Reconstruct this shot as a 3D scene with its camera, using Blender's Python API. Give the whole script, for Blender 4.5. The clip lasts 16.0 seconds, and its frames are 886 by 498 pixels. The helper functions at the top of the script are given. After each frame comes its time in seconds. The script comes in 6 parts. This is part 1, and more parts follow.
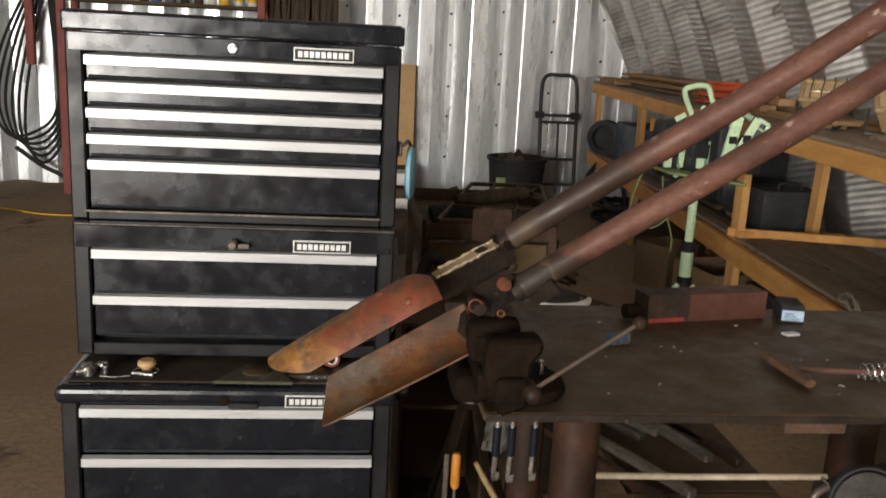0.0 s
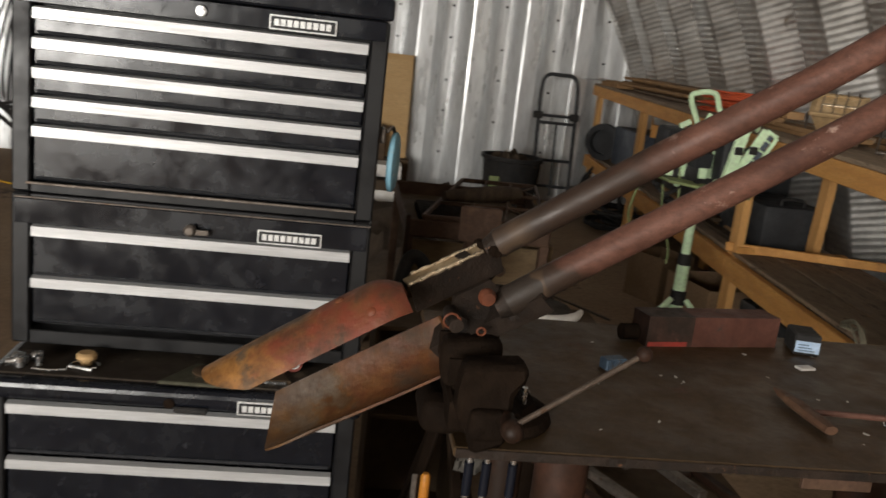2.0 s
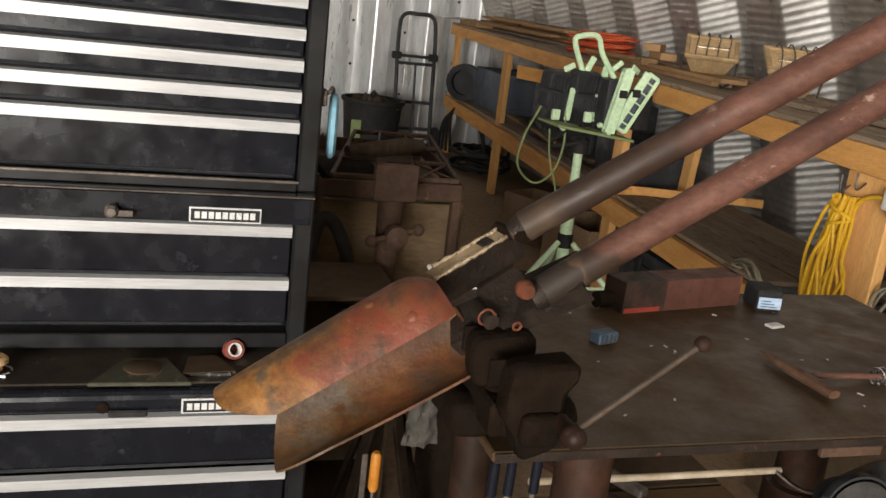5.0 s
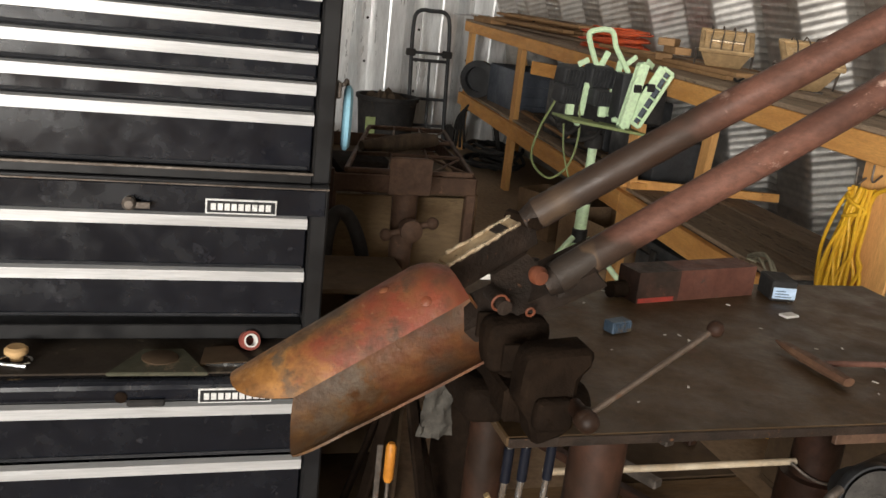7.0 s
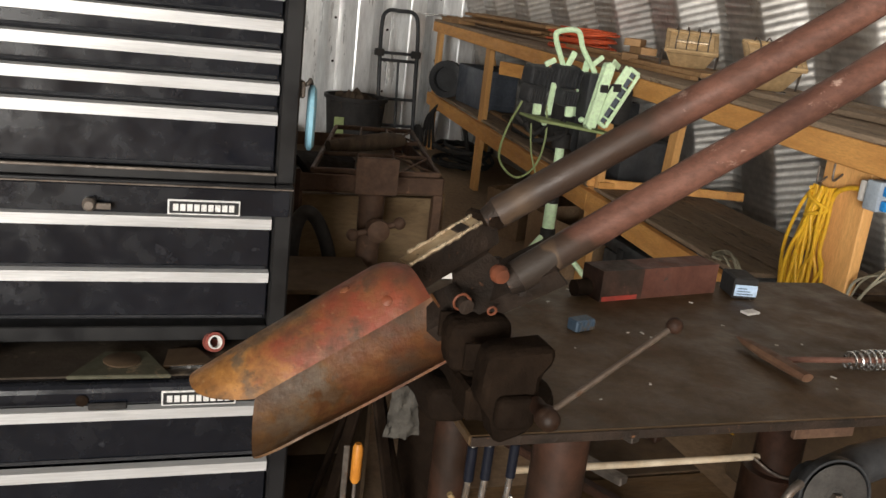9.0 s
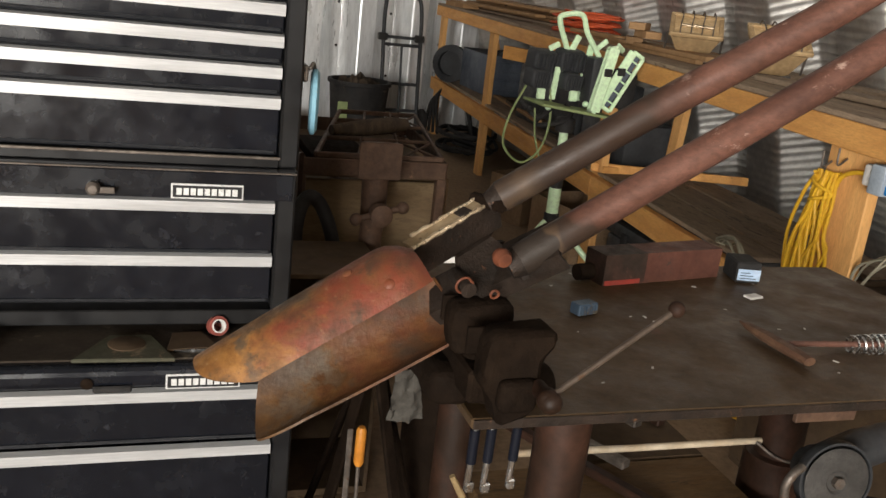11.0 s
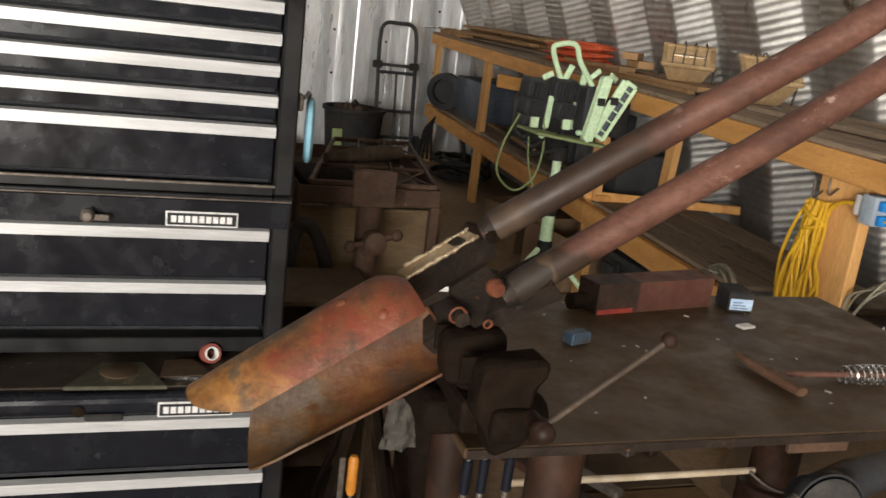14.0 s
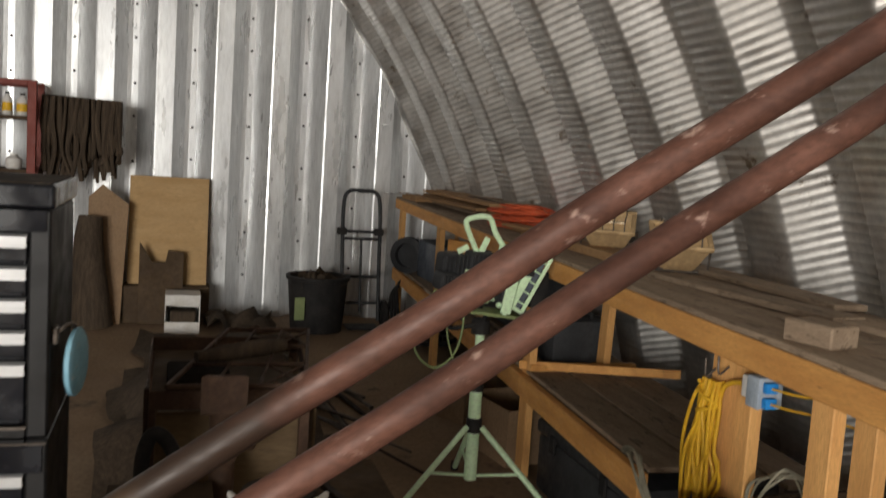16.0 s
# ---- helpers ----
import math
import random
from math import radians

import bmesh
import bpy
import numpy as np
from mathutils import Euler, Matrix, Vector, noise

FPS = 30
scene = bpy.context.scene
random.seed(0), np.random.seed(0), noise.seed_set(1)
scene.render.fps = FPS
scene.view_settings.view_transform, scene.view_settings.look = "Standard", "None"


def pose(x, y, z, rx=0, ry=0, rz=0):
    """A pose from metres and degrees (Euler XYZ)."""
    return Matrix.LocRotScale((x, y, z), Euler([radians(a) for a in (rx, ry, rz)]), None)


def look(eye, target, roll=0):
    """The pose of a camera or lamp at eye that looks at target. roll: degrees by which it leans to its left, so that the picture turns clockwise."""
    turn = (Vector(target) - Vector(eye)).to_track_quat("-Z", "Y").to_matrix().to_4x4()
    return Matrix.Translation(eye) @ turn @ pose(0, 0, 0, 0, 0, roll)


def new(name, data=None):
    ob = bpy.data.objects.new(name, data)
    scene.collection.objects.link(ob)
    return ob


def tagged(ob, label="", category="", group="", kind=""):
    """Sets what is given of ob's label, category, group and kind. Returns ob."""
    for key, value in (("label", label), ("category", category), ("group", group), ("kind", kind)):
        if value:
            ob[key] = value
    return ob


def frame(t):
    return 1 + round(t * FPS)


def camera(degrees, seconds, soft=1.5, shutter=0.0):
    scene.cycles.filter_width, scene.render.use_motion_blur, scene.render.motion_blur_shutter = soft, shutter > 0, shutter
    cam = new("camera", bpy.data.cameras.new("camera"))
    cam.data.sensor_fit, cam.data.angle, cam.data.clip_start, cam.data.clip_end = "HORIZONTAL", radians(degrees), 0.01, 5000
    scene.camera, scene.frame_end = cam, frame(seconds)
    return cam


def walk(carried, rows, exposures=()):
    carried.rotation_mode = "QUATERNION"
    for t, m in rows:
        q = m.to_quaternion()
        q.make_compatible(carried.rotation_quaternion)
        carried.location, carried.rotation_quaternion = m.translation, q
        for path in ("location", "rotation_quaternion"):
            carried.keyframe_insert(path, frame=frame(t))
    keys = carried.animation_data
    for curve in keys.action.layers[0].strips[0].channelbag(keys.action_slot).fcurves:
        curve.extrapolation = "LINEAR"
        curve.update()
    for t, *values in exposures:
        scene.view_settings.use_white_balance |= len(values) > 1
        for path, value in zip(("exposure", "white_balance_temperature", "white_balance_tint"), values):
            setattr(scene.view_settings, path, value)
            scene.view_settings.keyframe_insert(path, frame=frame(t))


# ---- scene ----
cam = camera(53.0, 16.0, 1.5, 0.5)
PATH = [
    (0, (-0.064, -1.861, 1.355), (0.151, 0.077, 0.908), 3.0),
    (0.5, (-0.022, -1.86, 1.342), (0.138, 0.071, 0.849), 1.2),
    (1, (0.073, -1.847, 1.347), (0.036, 0.111, 0.942), 6.0),
    (1.5, (0.062, -1.784, 1.335), (0.036, 0.173, 0.924), 6.3),
    (2, (-0.027, -1.682, 1.324), (0.211, 0.251, 0.87), 6.6),
    (2.5, (-0.066, -1.62, 1.334), (0.243, 0.315, 0.936), 6.9),
    (3, (-0.048, -1.553, 1.341), (0.101, 0.391, 0.898), 5.4),
    (3.5, (-0.122, -1.496, 1.326), (0.351, 0.386, 0.844), 5.1),
    (4, (-0.199, -1.467, 1.326), (0.508, 0.328, 0.798), 6.0),
    (4.5, (-0.213, -1.519, 1.332), (0.411, 0.303, 0.792), 7.2),
    (7, (-0.214, -1.541, 1.321), (0.349, 0.297, 0.766), 6.4),
    (7.5, (-0.207, -1.539, 1.321), (0.377, 0.292, 0.767), 6.5),
    (8, (-0.206, -1.541, 1.321), (0.412, 0.279, 0.768), 6.6),
    (8.5, (-0.197, -1.545, 1.321), (0.455, 0.264, 0.772), 6.5),
    (9, (-0.204, -1.544, 1.321), (0.421, 0.275, 0.774), 6.6),
    (11.5, (-0.203, -1.546, 1.319), (0.409, 0.265, 0.731), 6.5),
    (12, (-0.203, -1.54, 1.317), (0.384, 0.276, 0.72), 6.6),
    (12.5, (-0.193, -1.564, 1.316), (0.451, 0.223, 0.689), 5.2),
    (13, (-0.2, -1.564, 1.324), (0.443, 0.248, 0.776), 5.6),
    (13.5, (-0.201, -1.56, 1.324), (0.414, 0.259, 0.766), 5.6),
    (14, (-0.205, -1.549, 1.325), (0.425, 0.276, 0.803), 6.9),
    (14.5, (-0.205, -1.515, 1.326), (0.591, 0.23, 0.76), 7.4),
    (15, (-0.126, -1.514, 1.36), (0.6, 0.285, 0.871), 5.0),
    (15.5, (0.084, -1.556, 1.426), (0.708, 0.315, 1.091), 4.4),
    (16, (0.225, -1.542, 1.469), (0.806, 0.361, 1.267), 3.8),
]
walk(cam, [(t, look(eye, target, roll)) for t, eye, target, roll in PATH],
     exposures=[(0, 0.12), (0.5, 0.2), (1.5, -0.16), (3.0, -0.26), (3.5, -0.08), (4.0, 0.38), (4.5, 0.34), (7, 0.38), (14.5, 0.34), (15.0, 0.48), (15.5, 0.28), (16, -0.22)])

# ---- world, sun, large lights ----
world = bpy.data.worlds.new("world")
scene.world = world
world.use_nodes = True
wn = world.node_tree.nodes
sky = wn.new("ShaderNodeTexSky")
sky.sky_type, sky.sun_disc = "NISHITA", False
sky.sun_elevation, sky.sun_rotation = radians(48), radians(205)
wn["Background"].inputs["Strength"].default_value = 0.12
world.node_tree.links.new(sky.outputs[0], wn["Background"].inputs["Color"])

sun = new("sun", bpy.data.lights.new("sun", "SUN"))
sun.data.energy, sun.data.angle, sun.data.color = 3.0, radians(0.5), (1.0, 0.95, 0.88)
sun.matrix_world = look((-6, -32, 24), (-3, -18, 0))

DOOR_X0, DOOR_X1, DOOR_Z = -7.5, -2.5, 3.1   # the open doorway behind the camera
SOUTH = -9.2
door_light = new("door_light", bpy.data.lights.new("door_light", "AREA"))
door_light.data.shape, door_light.data.size, door_light.data.size_y = "RECTANGLE", 4.8, 2.9
door_light.data.energy, door_light.data.color = 1380, (1.0, 0.962, 0.90)
door_light.matrix_world = look(((DOOR_X0 + DOOR_X1) / 2, SOUTH + 0.05, 1.6), ((DOOR_X0 + DOOR_X1) / 2 + 3.0, 0, 1.7))

# ---- small building tools ----
V = Vector
ORIGIN = {}


def thing(name, at, label, category, group="", local=False, rz=0.0):
    """An Empty at the base of a thing; its parts are built in world places unless local."""
    ob = new(name)
    ob.empty_display_size = 0.05
    ob.matrix_world = pose(*at, 0, 0, rz)
    ORIGIN[ob] = V((0, 0, 0)) if local else V(at)
    return tagged(ob, label, category, group)


def part(name, bm, material, parent=None, label="", smooth=False):
    me = bpy.data.meshes.new(name)
    shift = ORIGIN.get(parent, V((0, 0, 0)))
    if shift.length > 0:
        bm.transform(Matrix.Translation(-shift))
    bmesh.ops.recalc_face_normals(bm, faces=bm.faces)
    bm.to_mesh(me)
    bm.free()
    me.materials.append(material)
    if smooth:
        me.polygons.foreach_set("use_smooth", [True] * len(me.polygons))
        me.set_sharp_from_angle(angle=radians(40))
    ob = new(name, me)
    if parent:
        ob.parent = parent
        ORIGIN[ob] = shift
    return tagged(ob, label)


def solo(name, bm, material, label, category, group="", kind="", smooth=False, at=None):
    """A thing of one mesh, with its origin at `at`."""
    at = V(at) if at else V((0, 0, 0))
    bm.transform(Matrix.Translation(-at))
    ob = part(name, bm, material, None, "", smooth)
    ob.location = at
    return tagged(ob, label, category, group, kind)


def merge(bm, other):
    me = bpy.data.meshes.new("tmp")
    other.to_mesh(me)
    other.free()
    bm.from_mesh(me)
    bpy.data.meshes.remove(me)
    return bm


def box(bm, lo, hi, bev=0.0, m=None, seg=1):
    t = bmesh.new()
    bmesh.ops.create_cube(t, size=1)
    lo, hi = V(lo), V(hi)
    c, s = (lo + hi) / 2, hi - lo
    for v in t.verts:
        v.co = V((c[k] + v.co[k] * s[k] for k in range(3)))
    if bev:
        bmesh.ops.bevel(t, geom=t.edges[:], offset=bev, segments=seg, profile=0.5, affect="EDGES")
    if m:
        t.transform(m)
    return merge(bm, t)


def bx(lo, hi, bev=0.0, m=None, seg=1):
    return box(bmesh.new(), lo, hi, bev, m, seg)


def frame_of(d):
    d = V(d).normalized()
    a = V((0, 0, 1)) if abs(d.z) < 0.9 else V((1, 0, 0))
    u = d.cross(a).normalized()
    return u, d.cross(u).normalized()


def tube(bm, pts, r, n=10, caps=True):
    """A round bar through the points; r is one radius or one for each point."""
    pts = [V(p) for p in pts]
    rs = r if isinstance(r, (list, tuple)) else [r] * len(pts)
    rings, u = [], None
    for i, p in enumerate(pts):
        d = (pts[min(i + 1, len(pts) - 1)] - pts[max(i - 1, 0)])
        d = d.normalized() if d.length > 1e-9 else V((0, 0, 1))
        if u is None:
            u, w = frame_of(d)
        else:
            u = (u - d * u.dot(d))
            u = u.normalized() if u.length > 1e-6 else frame_of(d)[0]
            w = d.cross(u)
        rings.append([bm.verts.new(p + (u * math.cos(2 * math.pi * k / n) + w * math.sin(2 * math.pi * k / n)) * rs[i]) for k in range(n)])
    for a, b in zip(rings, rings[1:]):
        for k in range(n):
            bm.faces.new((a[k], a[(k + 1) % n], b[(k + 1) % n], b[k]))
    if caps:
        bm.faces.new(rings[0][::-1])
        bm.faces.new(rings[-1])
    return bm


def tb(pts, r, n=10):
    return tube(bmesh.new(), pts, r, n)


def smooth_path(pts, k=6):
    """Catmull-Rom points through pts."""
    p = [V(q) for q in pts]
    p = [p[0] * 2 - p[1]] + p + [p[-1] * 2 - p[-2]]
    out = []
    for a, b, c, d in zip(p, p[1:], p[2:], p[3:]):
        for i in range(k):
            t = i / k
            out.append(0.5 * (2 * b + (c - a) * t + (2 * a - 5 * b + 4 * c - d) * t * t + (3 * b - a - 3 * c + d) * t ** 3))
    return out + [p[-2]]


def lathe(bm, profile, at, axis=(0, 0, 1), n=20, phase=0.0):
    """A turned body: profile of (radius, height) along the axis from at."""
    at, d = V(at), V(axis).normalized()
    u, w = frame_of(d)
    rings = []
    for r, h in profile:
        if r < 1e-5:
            rings.append([bm.verts.new(at + d * h)])
        else:
            rings.append([bm.verts.new(at + d * h + (u * math.cos(2 * math.pi * k / n + phase) + w * math.sin(2 * math.pi * k / n + phase)) * r) for k in range(n)])
    for a, b in zip(rings, rings[1:]):
        for k in range(n):
            q = [a[k % len(a)], a[(k + 1) % len(a)], b[(k + 1) % len(b)], b[k % len(b)]]
            q = [v for i, v in enumerate(q) if v not in q[:i]]
            if len(q) > 2:
                bm.faces.new(q)
    for ring in (rings[0], rings[-1]):
        if len(ring) > 2:
            bm.faces.new(ring)
    return bm


def lt(profile, at, axis=(0, 0, 1), n=20):
    return lathe(bmesh.new(), profile, at, axis, n)


def plate(bm, outline, thick, m, bev=0.0):
    """A flat plate: outline of (x, y), thick in z, set by m."""
    t = bmesh.new()
    f = t.faces.new([t.verts.new((x, y, 0)) for x, y in outline])
    ex = bmesh.ops.extrude_face_region(t, geom=[f])
    for v in ex["geom"]:
        if isinstance(v, bmesh.types.BMVert):
            v.co.z += thick
    if bev:
        bmesh.ops.bevel(t, geom=t.edges[:], offset=bev, segments=1, affect="EDGES")
    t.transform(m)
    return merge(bm, t)


def basis(at, x, y, z):
    """A frame from three directions."""
    m = Matrix((V(x), V(y), V(z))).transposed().to_4x4()
    m.translation = V(at)
    return m


def board(a, b, w, h, up=(0, 0, 1), bev=0.003):
    """A sawn board from a to b, w wide across and h high along up."""
    a, b = V(a), V(b)
    d = (b - a).normalized()
    s = d.cross(V(up)).normalized()
    return bx((0, -w / 2, -h / 2), ((b - a).length, w / 2, h / 2), bev, basis(a, d, s, s.cross(d) if s.cross(d).dot(V(up)) > 0 else d.cross(s)))


# ---- materials ----
def material(name, a, b, rough=0.6, metal=0.0, big=3.0, fine=60.0, bump=0.15, c=None, stretch=(1, 1, 1), spread=0.12, fine_mix=0.35, spec=0.22, coat=0.0, each=0.0, spots=0.56):
    """Two colours mixed by stains of two sizes, a third in worn spots; grain relief; each: how far single objects differ."""
    m = bpy.data.materials.new(name)
    m.use_nodes = True
    nt = m.node_tree
    nd, ln = nt.nodes, nt.links
    bs = nd["Principled BSDF"]
    tc, mp = nd.new("ShaderNodeTexCoord"), nd.new("ShaderNodeMapping")
    mp.inputs["Scale"].default_value = stretch
    ln.new(tc.outputs["Object"], mp.inputs["Vector"])

    def grain(scale, detail=5, r=0.6):
        n = nd.new("ShaderNodeTexNoise")
        n.inputs["Scale"].default_value, n.inputs["Detail"].default_value, n.inputs["Roughness"].default_value = scale, detail, r
        ln.new(mp.outputs[0], n.inputs["Vector"])
        return n.outputs["Fac"]

    def ramp(src, lo, hi):
        r = nd.new("ShaderNodeMapRange")
        r.inputs["From Min"].default_value, r.inputs["From Max"].default_value = lo, hi
        ln.new(src, r.inputs["Value"])
        return r.outputs["Result"]

    def mix(f, x, y, blend="MIX"):
        n = nd.new("ShaderNodeMix")
        n.data_type, n.blend_type = "RGBA", blend
        for k, val in ((0, f), (6, x), (7, y)):
            if isinstance(val, (int, float)):
                n.inputs[k].default_value = val
            elif isinstance(val, tuple):
                n.inputs[k].default_value = (*val, 1)
            else:
                ln.new(val, n.inputs[k])
        return n.outputs[2]

    g1, g2 = grain(big), grain(fine, 4, 0.7)
    col = mix(ramp(g1, 0.38, 0.64), tuple(a), tuple(b))
    dark = tuple(x * 0.55 for x in a)
    col = mix(ramp(g2, 0.75 - fine_mix, 0.95), col, dark)
    if c:
        col = mix(ramp(grain(big * 2.7, 8, 0.72), spots, spots + 0.07), col, tuple(c))
    if each:
        inf = nd.new("ShaderNodeObjectInfo")
        hs = nd.new("ShaderNodeHueSaturation")
        ln.new(ramp(inf.outputs["Random"], 0, 1), hs.inputs["Fac"])
        hs.inputs["Value"].default_value, hs.inputs["Fac"].default_value = 1 - each, 1
        ln.new(inf.outputs["Random"], hs.inputs["Fac"])
        ln.new(col, hs.inputs["Color"])
        col = hs.outputs[0]
    ln.new(col, bs.inputs["Base Color"])
    rr = nd.new("ShaderNodeMapRange")
    rr.inputs["To Min"].default_value, rr.inputs["To Max"].default_value = max(0.05, rough - spread), min(1, rough + spread)
    rr.inputs["From Min"].default_value, rr.inputs["From Max"].default_value = 0.35, 0.65
    ln.new(grain(big * 3.1), rr.inputs["Value"])
    ln.new(rr.outputs[0], bs.inputs["Roughness"])
    bs.inputs["Metallic"].default_value = metal
    bs.inputs["Specular IOR Level"].default_value = spec
    bs.inputs["Coat Weight"].default_value = coat
    if bump:
        bp = nd.new("ShaderNodeBump")
        bp.inputs["Strength"].default_value, bp.inputs["Distance"].default_value = bump, 0.004
        add = nd.new("ShaderNodeMath")
        ln.new(g2, add.inputs[0])
        ln.new(g1, add.inputs[1])
        ln.new(add.outputs[0], bp.inputs["Height"])
        ln.new(bp.outputs[0], bs.inputs["Normal"])
    return m


M_FLOOR = material("dusty_floor", (0.24, 0.16, 0.10), (0.35, 0.25, 0.16), 0.85, big=0.7, fine=35, bump=0.5, c=(0.10, 0.07, 0.05), spots=0.6)
M_WALL = material("galvanised_wall_sheet", (0.78, 0.79, 0.79), (0.68, 0.69, 0.70), 0.36, metal=0.55, big=1.1, fine=14, bump=0.06, c=(0.42, 0.39, 0.35), stretch=(3, 3, 0.5), spots=0.66)
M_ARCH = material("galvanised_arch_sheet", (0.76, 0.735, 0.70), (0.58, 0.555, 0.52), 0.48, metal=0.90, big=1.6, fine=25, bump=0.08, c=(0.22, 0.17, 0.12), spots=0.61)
# roof above the view: arch sheet coloured dark to cut bounced light
M_ROOF = material("dim_roof_sheet", (0.26, 0.245, 0.22), (0.19, 0.175, 0.155), 0.55, metal=0.4, big=1.2, fine=20, bump=0.08, c=(0.12, 0.09, 0.06), spots=0.62)
M_GROUND = material("pale_gravel_ground", (0.36, 0.31, 0.25), (0.26, 0.22, 0.17), 0.9, big=0.4, fine=8, bump=0.4)
M_CONC = material("concrete_sill", (0.34, 0.31, 0.27), (0.26, 0.23, 0.20), 0.85, big=2, fine=40, bump=0.3)
M_BLACK = material("black_enamel", (0.006, 0.007, 0.010), (0.009, 0.010, 0.014), 0.22, big=5, fine=50, bump=0.03, c=(0.026, 0.027, 0.032), spread=0.11, spots=0.61, spec=0.4)
# lip greyer than the enamel: the reflected line is put into its colour
M_LIP = material("sheen_grey_lip", (0.040, 0.042, 0.048), (0.075, 0.076, 0.082), 0.28, metal=0.5, big=9, fine=80, bump=0.03, stretch=(0.4, 3, 3))
M_BLACKSIDE = material("dusty_black_enamel", (0.006, 0.006, 0.007), (0.010, 0.0095, 0.0095), 0.42, big=5, fine=60, bump=0.06, c=(0.028, 0.023, 0.018), spots=0.66, spec=0.3)
M_LEDGE = material("dusty_liner", (0.030, 0.022, 0.016), (0.055, 0.042, 0.030), 0.8, big=7, fine=120, bump=0.2, c=(0.11, 0.085, 0.06), spots=0.6)
M_ALU = material("brushed_aluminium", (0.57, 0.57, 0.57), (0.47, 0.47, 0.47), 0.42, metal=0.4, big=6, fine=60, bump=0.03, stretch=(0.3, 3, 8), c=(0.60, 0.60, 0.59), spots=0.7)
M_BADGE = material("silver_badge_print", (0.78, 0.78, 0.77), (0.68, 0.68, 0.67), 0.35, metal=0.3, big=30, fine=200, bump=0)
M_BADGEBACK = material("black_badge_back", (0.02, 0.02, 0.022), (0.03, 0.03, 0.03), 0.4, bump=0)
M_CHROME = material("worn_chrome", (0.72, 0.72, 0.72), (0.55, 0.55, 0.54), 0.22, metal=0.95, big=20, fine=120, bump=0.04)
M_STEEL = material("greasy_steel", (0.10, 0.083, 0.070), (0.18, 0.152, 0.13), 0.48, metal=0.55, big=18, fine=90, bump=0.25, c=(0.11, 0.055, 0.03), spots=0.58)
M_DARKSTEEL = material("dark_iron", (0.010, 0.0065, 0.0045), (0.016, 0.010, 0.0065), 0.85, metal=0.0, spec=0.04, big=14, fine=60, bump=0.7, c=(0.018, 0.010, 0.007), spots=0.68)
M_TABLE = material("oily_steel_table_top", (0.058, 0.035, 0.017), (0.094, 0.057, 0.029), 0.5, metal=0.0, big=5, fine=60, bump=0.25, c=(0.085, 0.036, 0.018), spots=0.63, spec=0.2)
M_RUST = material("rusty_pipe", (0.085, 0.038, 0.027), (0.185, 0.085, 0.060), 0.52, metal=0.1, big=9, fine=120, bump=0.18, c=(0.40, 0.27, 0.22), spots=0.605, spec=0.35, stretch=(0.7, 1.2, 1.2))
# rust made darker than M_OLDIRON to carry the shade under the table
M_LEG = material("shaded_rusty_pipe", (0.018, 0.009, 0.005), (0.046, 0.020, 0.012), 0.6, metal=0.0, big=9, fine=60, bump=0.18, c=(0.15, 0.085, 0.06), spots=0.66)
M_BRIGHT = material("ground_bare_metal", (0.66, 0.54, 0.38), (0.46, 0.34, 0.22), 0.32, metal=0.7, big=45, fine=160, bump=0.4, c=(0.10, 0.07, 0.045), spots=0.60)
M_REDTUBE = material("faded_red_tube", (0.085, 0.034, 0.024), (0.125, 0.054, 0.038), 0.62, big=8, fine=70, bump=0.2, c=(0.055, 0.035, 0.028), spots=0.56)
M_REDPAINT = material("bright_red_paint", (0.33, 0.045, 0.032), (0.24, 0.045, 0.034), 0.55, big=25, fine=70, bump=0.15, c=(0.10, 0.05, 0.04), spots=0.56)
M_WOOD = material("sawn_pine", (0.88, 0.45, 0.14), (0.70, 0.33, 0.10), 0.6, big=3.5, fine=40, bump=0.2, stretch=(6, 1.0, 6), c=(0.24, 0.11, 0.04), each=0.2, spots=0.635)
M_WOODUP = material("sawn_pine_post", (0.80, 0.44, 0.16), (0.66, 0.34, 0.12), 0.65, big=3, fine=40, bump=0.15, stretch=(6, 6, 1.0), c=(0.27, 0.13, 0.05), each=0.2, spots=0.66)
M_WOODTOP = material("dusty_plywood_top", (0.29, 0.21, 0.145), (0.40, 0.30, 0.21), 0.8, big=3, fine=40, bump=0.2, stretch=(5, 1, 5), c=(0.13, 0.09, 0.06), each=0.2)
M_PLY = material("yellow_plywood", (0.50, 0.33, 0.16), (0.43, 0.27, 0.12), 0.7, big=2, fine=30, bump=0.1, stretch=(1, 1, 5))
M_BROWNBOARD = material("dirty_brown_board", (0.062, 0.040, 0.023), (0.095, 0.062, 0.035), 0.8, big=3, fine=30, bump=0.15, c=(0.07, 0.045, 0.03))
M_CARD = material("brown_cardboard", (0.34, 0.225, 0.135), (0.28, 0.18, 0.105), 0.85, big=5, fine=60, bump=0.1, each=0.3)
M_RUBBER = material("black_rubber", (0.018, 0.017, 0.017), (0.035, 0.032, 0.03), 0.7, big=8, fine=60, bump=0.15)
M_DARKPLASTIC = material("grey_black_plastic", (0.030, 0.031, 0.033), (0.050, 0.051, 0.054), 0.5, big=6, fine=50, bump=0.08, c=(0.12, 0.11, 0.10), spots=0.65)
M_CASE = material("slate_plastic_case", (0.085, 0.10, 0.13), (0.12, 0.135, 0.16), 0.5, big=5, fine=40, bump=0.08)
M_GREEN = material("pale_green_enamel", (0.72, 0.92, 0.62), (0.64, 0.86, 0.55), 0.35, big=8, fine=60, bump=0.05, c=(0.22, 0.28, 0.18), spots=0.68)
